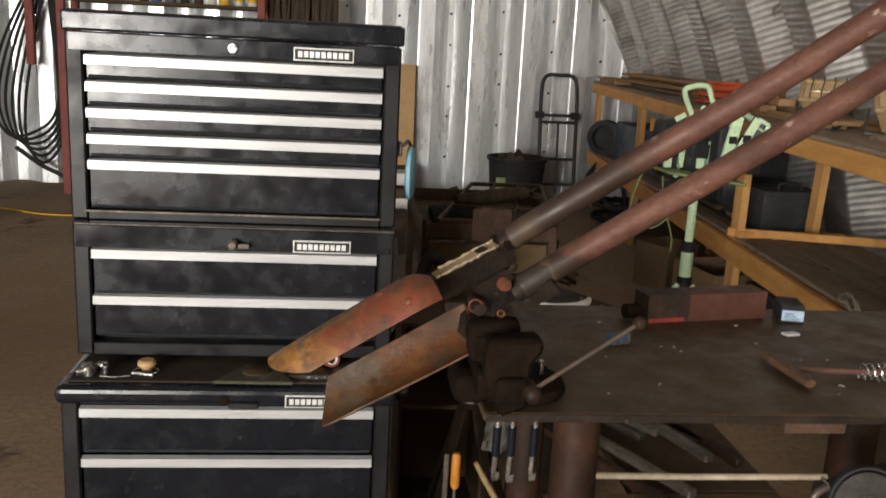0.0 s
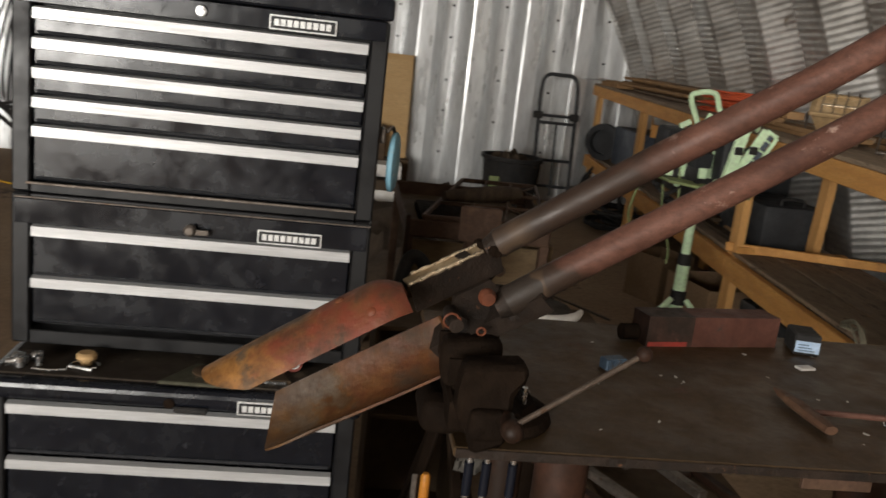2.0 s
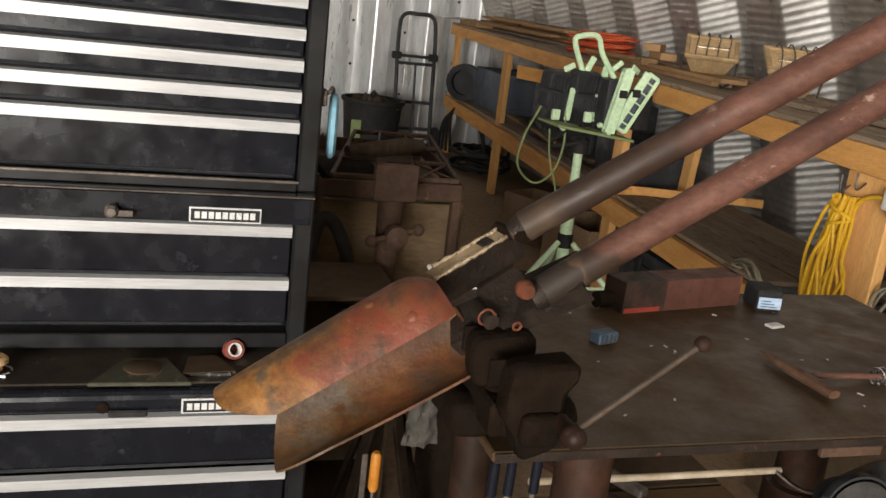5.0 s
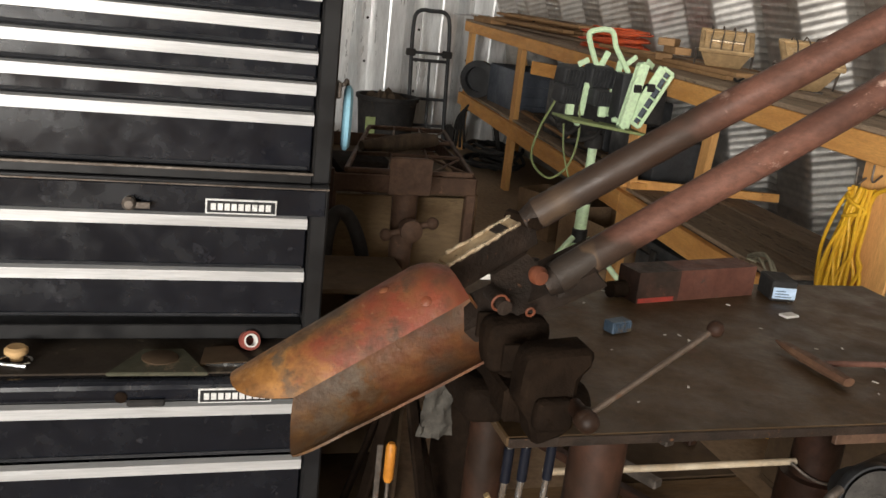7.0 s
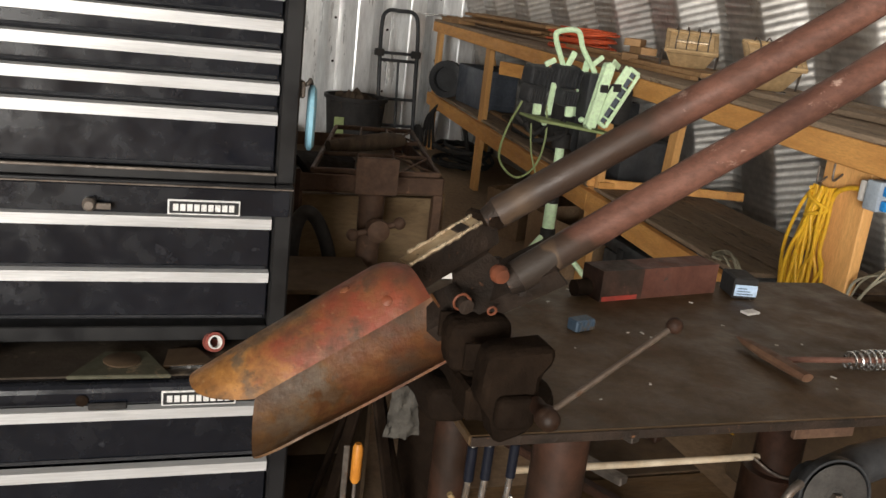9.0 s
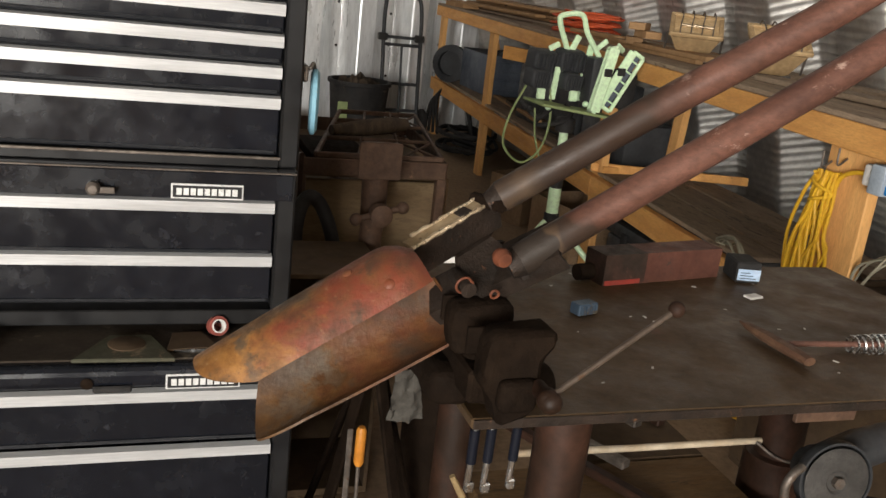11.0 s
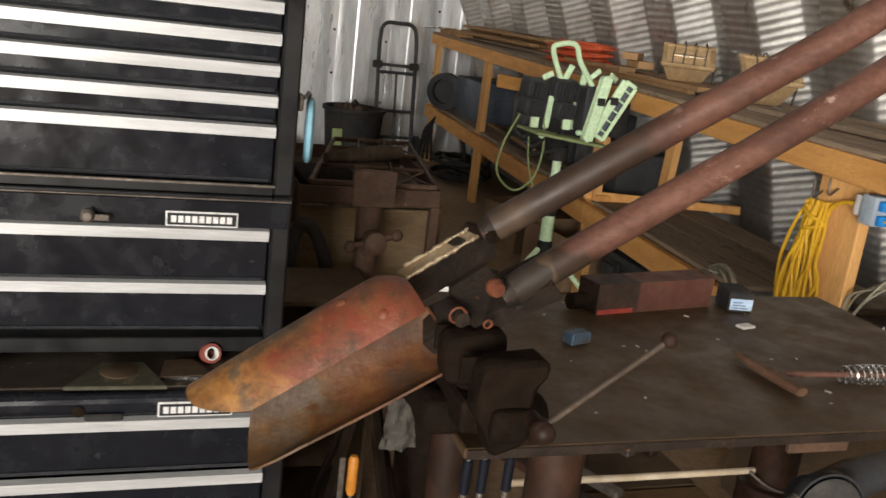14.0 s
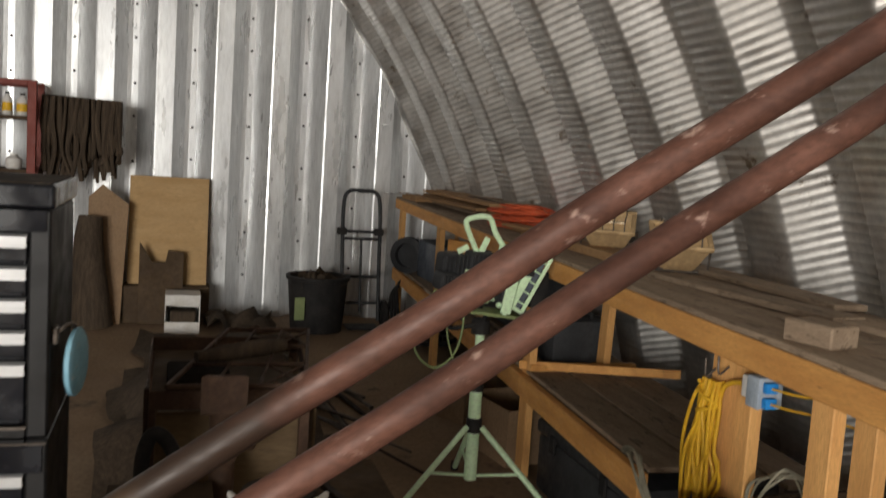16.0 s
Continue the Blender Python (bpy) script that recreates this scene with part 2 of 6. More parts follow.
M_GREENDARK = material("dull_olive_wire", (0.30, 0.36, 0.16), (0.22, 0.27, 0.12), 0.6, big=8, fine=60, bump=0.05)
M_YELLOW = material("yellow_cord", (0.80, 0.47, 0.03), (0.70, 0.38, 0.03), 0.5, big=20, fine=90, bump=0.05, each=0.15)
M_ORANGE = material("orange_cord", (0.75, 0.13, 0.045), (0.62, 0.10, 0.04), 0.55, big=20, fine=90, bump=0.05)
M_ORHANDLE = material("orange_plastic_handle", (0.52, 0.21, 0.03), (0.46, 0.17, 0.025), 0.45, big=20, fine=90, bump=0.03)
M_ROPE = material("pale_dusty_rope", (0.34, 0.31, 0.23), (0.24, 0.22, 0.16), 0.85, big=20, fine=150, bump=0.3)
M_WHITE = material("dirty_white_paint", (0.72, 0.70, 0.67), (0.60, 0.57, 0.52), 0.6, big=9, fine=80, bump=0.08, c=(0.40, 0.33, 0.25), spots=0.64)
M_CLOTH = material("white_paper_wrapper", (0.78, 0.74, 0.74), (0.68, 0.62, 0.62), 0.8, big=14, fine=40, bump=0.2, c=(0.55, 0.12, 0.11), spots=0.66)
M_BLUE = material("blue_plastic", (0.03, 0.12, 0.42), (0.04, 0.16, 0.50), 0.4, big=6, fine=50, bump=0.04)
M_BLUETAG = material("pale_blue_label", (0.42, 0.56, 0.75), (0.50, 0.62, 0.78), 0.55, big=30, fine=150, bump=0.03)
M_STEELBLUE = material("dull_blue_paint", (0.06, 0.09, 0.13), (0.09, 0.13, 0.18), 0.5, metal=0.2, big=20, fine=90, bump=0.1, c=(0.12, 0.09, 0.06))
M_CYAN = material("faded_cyan_paint", (0.22, 0.42, 0.52), (0.16, 0.33, 0.43), 0.55, big=14, fine=80, bump=0.1, c=(0.50, 0.47, 0.42), spots=0.58)
M_GLASS = material("frosted_lamp_glass", (0.60, 0.40, 0.20), (0.72, 0.52, 0.30), 0.25, big=14, fine=60, bump=0.1)
M_LAMPBODY = material("tan_cast_lamp_body", (0.52, 0.36, 0.19), (0.40, 0.27, 0.14), 0.55, metal=0.2, big=14, fine=60, bump=0.15, c=(0.22, 0.14, 0.08), spots=0.62)
M_SHELFRED = material("red_oxide_shelf", (0.24, 0.065, 0.05), (0.19, 0.05, 0.04), 0.6, big=6, fine=60, bump=0.1)
M_BURLAP = material("dark_brown_straps", (0.050, 0.036, 0.025), (0.090, 0.064, 0.043), 0.9, big=12, fine=80, bump=0.4, stretch=(4, 4, 0.6))
M_YELLOWPL = material("yellow_tool_plastic", (0.75, 0.45, 0.03), (0.68, 0.38, 0.03), 0.45, big=12, fine=70, bump=0.05)
M_WHEEL = material("grey_abrasive_wheel", (0.040, 0.037, 0.034), (0.065, 0.06, 0.055), 0.8, big=20, fine=160, bump=0.3)
M_SAW = material("sawn_timber_scrap", (0.42, 0.25, 0.12), (0.32, 0.18, 0.085), 0.75, big=4, fine=40, bump=0.2, each=0.35)
M_TANMETAL = material("ground_tan_plate", (0.50, 0.38, 0.24), (0.36, 0.26, 0.15), 0.42, metal=0.5, big=40, fine=120, bump=0.3, c=(0.07, 0.045, 0.03), spots=0.6)
M_SPECK = material("pale_grit", (0.45, 0.42, 0.38), (0.35, 0.32, 0.28), 0.8, bump=0)
M_BLADEBLACK = material("scorched_steel", (0.016, 0.011, 0.008), (0.036, 0.023, 0.016), 0.65, metal=0.2, big=20, fine=80, bump=0.5, c=(0.13, 0.06, 0.03), spots=0.62, spec=0.3)

M_SCORCH = material("scorched_orange_iron", (0.20, 0.062, 0.030), (0.09, 0.032, 0.018), 0.6, big=20, fine=90, bump=0.2)
M_WARMBOARD = material("oily_warm_board", (0.115, 0.066, 0.028), (0.16, 0.095, 0.042), 0.7, big=4, fine=40, bump=0.25, stretch=(1, 4, 1), c=(0.05, 0.03, 0.015), spots=0.58)
M_BARSTEEL = material("worn_brown_bar", (0.075, 0.055, 0.042), (0.125, 0.095, 0.075), 0.42, metal=0.3, big=18, fine=90, bump=0.2, c=(0.09, 0.05, 0.03), spots=0.6)
M_NAVY = material("navy_grip", (0.006, 0.007, 0.012), (0.010, 0.011, 0.017), 0.5, big=18, fine=90, bump=0.05, spec=0.12)
M_SCORCHTUBE = material("scorched_red_tube", (0.030, 0.020, 0.015), (0.070, 0.034, 0.024), 0.65, big=14, fine=70, bump=0.2, c=(0.10, 0.045, 0.03), spots=0.6)
M_TANSTICK = material("worn_tan_stick", (0.20, 0.14, 0.07), (0.28, 0.20, 0.10), 0.7, big=14, fine=60, bump=0.2, c=(0.08, 0.05, 0.03), spots=0.56)
M_OLDIRON = material("old_rusty_iron", (0.060, 0.034, 0.022), (0.110, 0.064, 0.042), 0.65, metal=0.05, big=9, fine=60, bump=0.4, c=(0.17, 0.10, 0.065), spots=0.64)
M_PALEBAR = material("worn_pale_bar", (0.62, 0.53, 0.40), (0.50, 0.38, 0.25), 0.5, metal=0.2, big=14, fine=60, bump=0.2, c=(0.25, 0.14, 0.07), spots=0.62)


def pipe_paint(name, at, way, dark):
    """Rust brown pipe, scorched dark with a pale heat band near its lower end."""
    m = M_RUST.copy()
    m.name = name
    nt = m.node_tree
    nd, ln = nt.nodes, nt.links
    bs = nd["Principled BSDF"]
    old = bs.inputs["Base Color"].links[0].from_socket
    tc = nd.new("ShaderNodeTexCoord")
    dot = nd.new("ShaderNodeVectorMath")
    dot.operation = "DOT_PRODUCT"
    dot.inputs[1].default_value = way
    ln.new(tc.outputs["Object"], dot.inputs[0])
    no = nd.new("ShaderNodeTexNoise")
    no.inputs["Scale"].default_value = 14
    ln.new(tc.outputs["Object"], no.inputs["Vector"])
    mul = nd.new("ShaderNodeMath")
    mul.operation = "MULTIPLY_ADD"
    mul.inputs[1].default_value, mul.inputs[2].default_value = 0.30, -0.15
    ln.new(no.outputs["Fac"], mul.inputs[0])
    add = nd.new("ShaderNodeMath")
    ln.new(dot.outputs["Value"], add.inputs[0])
    ln.new(mul.outputs[0], add.inputs[1])
    r = nd.new("ShaderNodeValToRGB")
    mr = nd.new("ShaderNodeMapRange")
    mr.inputs["From Min"].default_value, mr.inputs["From Max"].default_value = at, at + dark
    ln.new(add.outputs[0], mr.inputs["Value"])
    ln.new(mr.outputs[0], r.inputs["Fac"])
    e = r.color_ramp.elements
    e[0].position, e[0].color = 0.0, (0.030, 0.022, 0.017, 1)
    e[1].position, e[1].color = 1.0, (0.055, 0.027, 0.018, 1)
    for pos, col in ((0.10, (0.075, 0.048, 0.030, 1)), (0.30, (0.034, 0.022, 0.016, 1)), (0.72, (0.038, 0.022, 0.015, 1))):
        k = e.new(pos)
        k.color = col
    fac = nd.new("ShaderNodeMapRange")
    fac.inputs["From Min"].default_value, fac.inputs["From Max"].default_value = at + dark * 0.72, at + dark * 1.25
    ln.new(add.outputs[0], fac.inputs["Value"])
    mx = nd.new("ShaderNodeMix")
    mx.data_type = "RGBA"
    ln.new(fac.outputs[0], mx.inputs[0])
    ln.new(r.outputs[0], mx.inputs[6])
    ln.new(old, mx.inputs[7])
    ln.new(mx.outputs[2], bs.inputs["Base Color"])
    return m


# ---- the building ----
CX, CZ, RAD = -3.15, -1.0, 6.0      # the arch: centre line, centre height, radius
NORTH, PERIOD = 6.2, 0.70


def arch_mesh(name, a0, a1, step, y0, y1, crimp, mat):
    """Deep-ribbed arch sheet from angle a0 to a1 (degrees), ribs along y, fine cross crimps."""
    prof = [(0.0, 0.0), (0.205, 0.0), (0.225, 0.012), (0.285, 0.165), (0.305, 0.18), (0.535, 0.18), (0.555, 0.168), (0.640, 0.012), (0.66, 0.0)]
    ys, ds = [], []
    y = y0
    while y < y1:
        for py, pd in prof:
            if y + py < y1:
                ys.append(y + py)
                ds.append(pd)
        y += PERIOD
    ys.append(y1)
    ds.append(0.0)
    na = int(radians(a1 - a0) * RAD / step)
    verts, faces = [], []
    shape = (0.0, 0.0, 1.0, 0.35)     # one crimp over four steps
    for i in range(na + 1):
        a = radians(a0) + (radians(a1) - radians(a0)) * i / na
        ridge = crimp * shape[i % 4]
        for y, d in zip(ys, ds):
            r = RAD + d - ridge * (1.0 if d > 0.02 else 0.7)
            verts.append((CX + r * math.cos(a), y, CZ + r * math.sin(a)))
    k = len(ys)
    for i in range(na):
        for j in range(k - 1):
            faces.append((i * k + j, i * k + j + 1, (i + 1) * k + j + 1, (i + 1) * k + j))
    me = bpy.data.meshes.new(name)
    me.from_pydata(verts, [], faces)
    me.materials.append(mat)
    me.polygons.foreach_set("use_smooth", [True] * len(faces))
    me.set_sharp_from_angle(angle=radians(34))
    return new(name, me)


ob = arch_mesh("wall_arch_east", 9.0, 52.0, 0.0095, SOUTH, NORTH + 0.15, 0.0048, M_ARCH)
tagged(ob, "galvanised deep-ribbed arched steel sheeting with fine crimps", "wall", "", "structure")
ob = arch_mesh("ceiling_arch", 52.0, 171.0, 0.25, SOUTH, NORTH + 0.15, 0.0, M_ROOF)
tagged(ob, "unseen arched steel roof sheeting, coloured dark to cut bounced light", "ceiling", "", "structure")

bm = bmesh.new()
box(bm, (-9.6, SOUTH - 0.2, -0.3), (3.4, NORTH + 0.5, 0.0))
solo("floor", bm, M_FLOOR, "brown dusty bare shop floor", "floor", "", "structure")
bm = bmesh.new()
bmesh.ops.create_grid(bm, x_segments=2, y_segments=2, size=400)
bmesh.ops.translate(bm, verts=bm.verts, vec=(0, 0, -0.06))
solo("ground", bm, M_GROUND, "pale dry gravel yard outside the shed", "ground", "", "structure")


def end_wall(name, y, side, holes=()):
    """Vertical ribbed sheet under the arch, with an outer skin; columns over a hole start above it."""
    p = 0.466
    prof = [(0.0, 0.0), (0.13, 0.0), (0.225, 0.105), (0.26, 0.11), (0.31, 0.11), (0.452, 0.004)]
    x0 = 0.525 - 21 * p
    xs = []
    i = 0
    while x0 + i * p < 3.0:
        xs += [(x0 + i * p + dx, d) for dx, d in prof]
        i += 1
    bm = bmesh.new()
    for layer in (0.0, 0.04):
        last = None
        for x, d in xs:
            h = (RAD + 0.15) ** 2 - (x - CX) ** 2
            top = CZ + math.sqrt(h) if h > 0 else 0
            if top < 0.05:
                last = None
                continue
            low = 0.0
            for hx0, hx1, hz in holes:
                if hx0 < x < hx1:
                    low = hz
            yy = y + side * (d + layer)
            zs = [low + (top - low) * q / 6 for q in range(7)]
            ring = [bm.verts.new((x, yy, z)) for z in zs]
            if last:
                for q in range(6):
                    bm.faces.new((last[q], ring[q], ring[q + 1], last[q + 1]))
            last = ring
    return solo(name, bm, M_WALL, "white galvanised ribbed steel end wall", "wall", "", "structure")


end_wall("wall_north", NORTH, 1)
end_wall("wall_south", SOUTH, -1, [(DOOR_X0, DOOR_X1, DOOR_Z)])
bm = bmesh.new()
box(bm, (2.66, SOUTH, 0.0), (2.95, NORTH, 0.12), 0.01)
solo("baseboard", bm, M_CONC, "rough concrete footing under the arch sheets", "footing", "", "structure")

# screw heads down the ribs of the far wall
bm = bmesh.new()
for i in range(-7, 4):
    for k in range(9):
        x, z = 0.525 + 0.466 * i + 0.285, 0.35 + 0.31 * k + 0.02 * ((i * 7 + k * 3) % 5)
        lathe(bm, [(0.012, 0), (0.012, 0.006), (0.006, 0.011)], (x, NORTH + 0.110, z), (0, -1, 0), 6)
tagged(part("wall_screws", bm, M_DARKSTEEL, None, "rows of dark screw heads in the ribbed wall"), "", "screws", "", "stuff")

# ---- the tool chests ----
XL, XR = -0.593, 0.0


def badge(parent, x0, z0, y):
    """Maker's plate as plain shapes: a silver rim, a black field and nine pale blocks."""
    w, h = 0.122, 0.027
    b = part("badge", bx((x0, y - 0.004, z0 - h), (x0 + w, y, z0), 0.001), M_BADGE, parent, "silver-rimmed maker's plate")
    part("field", bx((x0 + 0.003, y - 0.005, z0 - h + 0.003), (x0 + w - 0.003, y - 0.0035, z0 - 0.003)), M_BADGEBACK, b, "black plate field")
    for k in range(9):
        xa = x0 + 0.009 + k * 0.0117
        part("block", bx((xa, y - 0.006, z0 - h + 0.0075), (xa + 0.0088, y - 0.0045, z0 - 0.0075)), M_BADGE, b)


def drawer(parent, z_handle, z_bottom, y, h=0.0155):
    """A drawer front with its full-width bright handle strip along the top and a rolled lower lip."""
    bm = bx((XL, y + 0.012, z_bottom), (XR, y + 0.030, z_handle + 0.012), 0.002)
    d = part("drawer", bm, M_BLACK, parent)
    bm = bmesh.new()
    # handle: a folded strip, face slightly tilted up
    t = plate(bmesh.new(), [(0, 0), (0.014, -0.002), (0.014, 0.004), (0.004, 0.006), (0.004, h), (0.014, h + 0.002), (0.014, h + 0.006), (0, h + 0.003)], XR - XL,
              basis((XL, y, z_handle - h / 2), (0, 1, 0), (0, 0, 1), (1, 0, 0)))
    merge(bm, t)
    part("handle", bm, M_ALU, d, "bright aluminium full-width handle strip")
    bm = bx((XL + 0.004, y + 0.006, z_bottom + 0.002), (XR - 0.004, y + 0.014, z_bottom + 0.008), 0.003)
    part("lip", bm, M_LIP, d, "rolled lower lip, its reflected sheen put into a lighter grey")
    return d


def carcass(parent, z0, z1, y0, y1, open_z0, open_z1):
    """The sheet-metal box round the drawers."""
    x0, x1 = XL - 0.037, XR + 0.037
    part("side_panel", bx((x0, y0, z0), (XL - 0.003, y1, z1), 0.004), M_BLACKSIDE, parent)
    part("side_panel", bx((XR + 0.003, y0, z0), (x1, y1, z1), 0.004), M_BLACKSIDE, parent)
    part("bottom_rail", bx((XL - 0.003, y0, z0), (XR + 0.003, y1, open_z0), 0.002), M_BLACKSIDE, parent)
    part("top_rail", bx((XL - 0.003, y0, open_z1), (XR + 0.003, y1, z1), 0.002), M_BLACKSIDE, parent)
    part("drawer_bay", bx((XL - 0.003, y0 + 0.04, open_z0), (XR + 0.003, y1, open_z1)), M_BLACKSIDE, parent)


def lock(parent, x, y, z, key=False):
    l = part("lock", lt([(0.011, 0), (0.011, 0.004), (0.009, 0.007), (0.004, 0.0075)], (x, y, z), (0, -1, 0), 16), M_CHROME, parent, "round chrome lock", True)
    if key:
        bm = lt([(0.0115, 0), (0.0115, 0.012), (0.007, 0.018)], (x, y - 0.008, z), (0, -1, 0), 14)
        box(bm, (x + 0.006, y - 0.018, z - 0.008), (x + 0.034, y - 0.014, z + 0.003), 0.001)
        part("key", bm, M_STEEL, l, "worn key left in the lock")


# top chest
top = thing("top_tool_chest", (-0.3, 0.15, 0.968), "black enamel five-drawer tool chest with bright handle strips, stacked on top", "tool chest", "stacked tool chests")
carcass(top, 0.968, 1.345, 0.004, 0.33, 0.985, 1.308)
bm = bmesh.new()
box(bm, (XL - 0.042, -0.002, 1.347), (XR + 0.042, 0.335, 1.386), 0.005, seg=2)
lid = part("lid", bm, M_BLACK, top, "black lid with dusty top")
part("lid_dust", bx((XL - 0.035, 0.006, 1.386), (XR + 0.035, 0.328, 1.3885), 0.001), M_LEDGE, lid, "brown dust lying on the lid")
part("front_panel", bx((XL - 0.03, 0.001, 1.309), (XR + 0.03, 0.006, 1.344), 0.001), M_BLACK, top)
for z, zb in ((1.290, 1.254), (1.2375, 1.2015), (1.185, 1.149), (1.1325, 1.0965), (1.080, 0.990)):
    drawer(top, z, zb, 0.0)
part("trim", bx((XL - 0.01, -0.001, 0.9835), (XR + 0.005, 0.006, 0.9885), 0.001), M_STEEL, top, "worn bright edge strip")
lock(top, -0.302, 0.002, 1.327)
badge(top, -0.182, 1.336, 0.001)

# middle chest
mid = thing("middle_tool_chest", (-0.3, 0.15, 0.672), "black enamel two-drawer middle tool chest with a key in its lock", "tool chest", "stacked tool chests")
carcass(mid, 0.672, 0.966, 0.004, 0.33, 0.700, 0.908)
part("front_panel", bx((XL - 0.03, 0.001, 0.909), (XR + 0.03, 0.006, 0.956), 0.001), M_BLACK, mid)
part("trim", bx((XL - 0.03, -0.001, 0.957), (XR + 0.036, 0.004, 0.9605), 0.001), M_STEEL, mid, "worn edge line of the chest rim")
drawer(mid, 0.893, 0.806, 0.0)
drawer(mid, 0.793, 0.712, 0.0)
lock(mid, -0.302, 0.002, 0.925, True)
badge(mid, -0.178, 0.936, 0.001)

# base cabinet
BY = -0.125
base = thing("rolling_tool_cabinet", (-0.3, 0.1, 0.0), "black rolling base tool cabinet with bright handles and dusty top ledge", "tool cabinet", "stacked tool chests")
carcass(base, 0.10, 0.628, BY + 0.004, 0.34, 0.13, 0.612)
bm = bmesh.new()
box(bm, (XL - 0.047, BY - 0.006, 0.612), (XR + 0.047, 0.345, 0.652), 0.014, seg=3)
topm = part("top", bm, M_BLACK, base, "rounded black cabinet top")
part("liner", bx((XL - 0.025, BY + 0.022, 0.652), (XR + 0.025, 0.33, 0.656), 0.001), M_LEDGE, topm, "brown dusty liner")
for z, zb in ((0.592, 0.502), (0.482, 0.353), (0.333, 0.245), (0.225, 0.14)):
    drawer(base, z, zb, BY)
badge(base, -0.182, 0.640, BY - 0.006)
l = part("lock", lt([(0.010, 0), (0.010, 0.005), (0.006, 0.007)], (-0.305, BY - 0.004, 0.626), (0, -1, 0), 14), M_DARKSTEEL, base, "black lock", True)
bm = bx((-0.296, BY - 0.014, 0.610), (-0.235, BY - 0.006, 0.622), 0.003)
part("latch", bm, M_RUBBER, base, "black drawer latch tab")
for x in (XL + 0.03, XR - 0.03):
    for y in (BY + 0.07, 0.27):
        c = part("caster", bx((x - 0.02, y - 0.02, 0.07), (x + 0.02, y + 0.02, 0.10), 0.003), M_STEEL, base)
        part("wheel", lt([(0.012, -0.014), (0.045, -0.012), (0.047, 0), (0.045, 0.012), (0.012, 0.014)], (x, y, 0.047), (1, 0, 0), 18), M_RUBBER, c, "", True)
bm = tube(bmesh.new(), smooth_path([(XR + 0.037, 0.03, 0.58), (XR + 0.075, 0.03, 0.58), (XR + 0.075, 0.25, 0.58), (XR + 0.037, 0.25, 0.58)], 5), 0.009, 10)
part("side_handle", bm, M_BLACKSIDE, base, "", True)

# ---- things on the cabinet ledge ----
LZ = 0.656


def ledge_things():
    # pale turned knob in a metal ring
    k = thing("wooden_knob", (-0.475, -0.045, LZ), "pale round wooden knob in a metal ring on the cabinet ledge", "knob")
    part("knob", lt([(0.0, 0.024), (0.014, 0.0245), (0.019, 0.020), (0.019, 0.013), (0.012, 0.009), (0.010, 0.0)], (-0.475, -0.045, LZ), (0, 0, 1), 18), M_PLY, k, "pale tan wooden cap", True)
    part("ring", tb([V((-0.475 + 0.026 * math.cos(a / 12 * 2 * math.pi), -0.055 + 0.02 * math.sin(a / 12 * 2 * math.pi), LZ + 0.003)) for a in range(12)], 0.002, 6), M_CHROME, k, "thin steel ring", True)
    part("bolt", tb([(-0.50, -0.07, LZ + 0.004), (-0.455, -0.082, LZ + 0.004)], 0.004, 8), M_CHROME, k)
    # small chrome sockets at the end
    for i, (x, y, r, h, lie) in enumerate(((-0.60, -0.055, 0.011, 0.024, 1), (-0.575, -0.04, 0.009, 0.02, 1), (-0.61, -0.078, 0.008, 0.022, 1), (-0.585, -0.075, 0.010, 0.02, 0), (-0.555, -0.062, 0.007, 0.018, 0))):
        if lie:
            bm = lt([(r * 0.6, 0.002), (r * 0.6, 0), (r, 0), (r, h), (r * 0.5, h)], (x, y, LZ + r), (1, 0.4 * (i - 1), 0), 12)
        else:
            bm = lt([(r, 0), (r, h), (r * 0.6, h), (r * 0.6, h - 0.006)], (x, y, LZ), (0, 0, 1), 12)
        solo("socket", bm, M_CHROME, "small chrome wrench socket on the cabinet ledge", "socket", "sockets on the ledge", "", True, (x, y, LZ))
    # green bevelled plate with a worn wooden disc
    p = thing("pivot_plate", (-0.27, -0.07, LZ), "dull green trapezoid plate with a worn round wooden pad", "plate")
    bm = plate(bmesh.new(), [(-0.085, -0.052), (0.080, -0.052), (0.038, 0.05), (-0.032, 0.05)], 0.007, pose(-0.245, -0.067, LZ, 0, 0, -1), 0.002)
    part("plate", bm, material("dull_green_paint", (0.058, 0.058, 0.038), (0.075, 0.070, 0.048), 0.7, big=12, fine=70, bump=0.15, c=(0.16, 0.12, 0.08)), p)
    part("pad", lt([(0.0, 0.003), (0.029, 0.003), (0.031, 0.002), (0.031, 0.0)], (-0.246, -0.058, LZ + 0.0068), (0, 0, 1), 24), M_BROWNBOARD, p, "worn tan wooden pad", True)
    p = thing("scraper_plate", (-0.14, -0.05, LZ), "small brown steel plate with a bright edge", "plate")
    part("plate", plate(bmesh.new(), [(-0.05, -0.03), (0.04, -0.035), (0.02, 0.04), (-0.03, 0.04)], 0.006, pose(-0.135, -0.045, LZ, 0, 0, 8), 0.001), M_BROWNBOARD, p)
    part("edge", bx((-0.17, -0.081, LZ), (-0.10, -0.078, LZ + 0.005)), M_CHROME, p, "bright ground edge")
    # tape roll, lying tilted
    t = thing("tape_roll", (-0.085, -0.02, LZ), "red and white roll of tape standing on the cabinet ledge", "tape roll")
    ax = V((0.25, -0.9, 0.35))
    c = V((-0.092, -0.006, LZ + 0.017))
    part("tape", lt([(0.013, -0.008), (0.018, -0.008), (0.018, 0.008), (0.013, 0.008), (0.013, -0.008)], c, ax, 24), M_SHELFRED, t, "dull red outer tape", True)
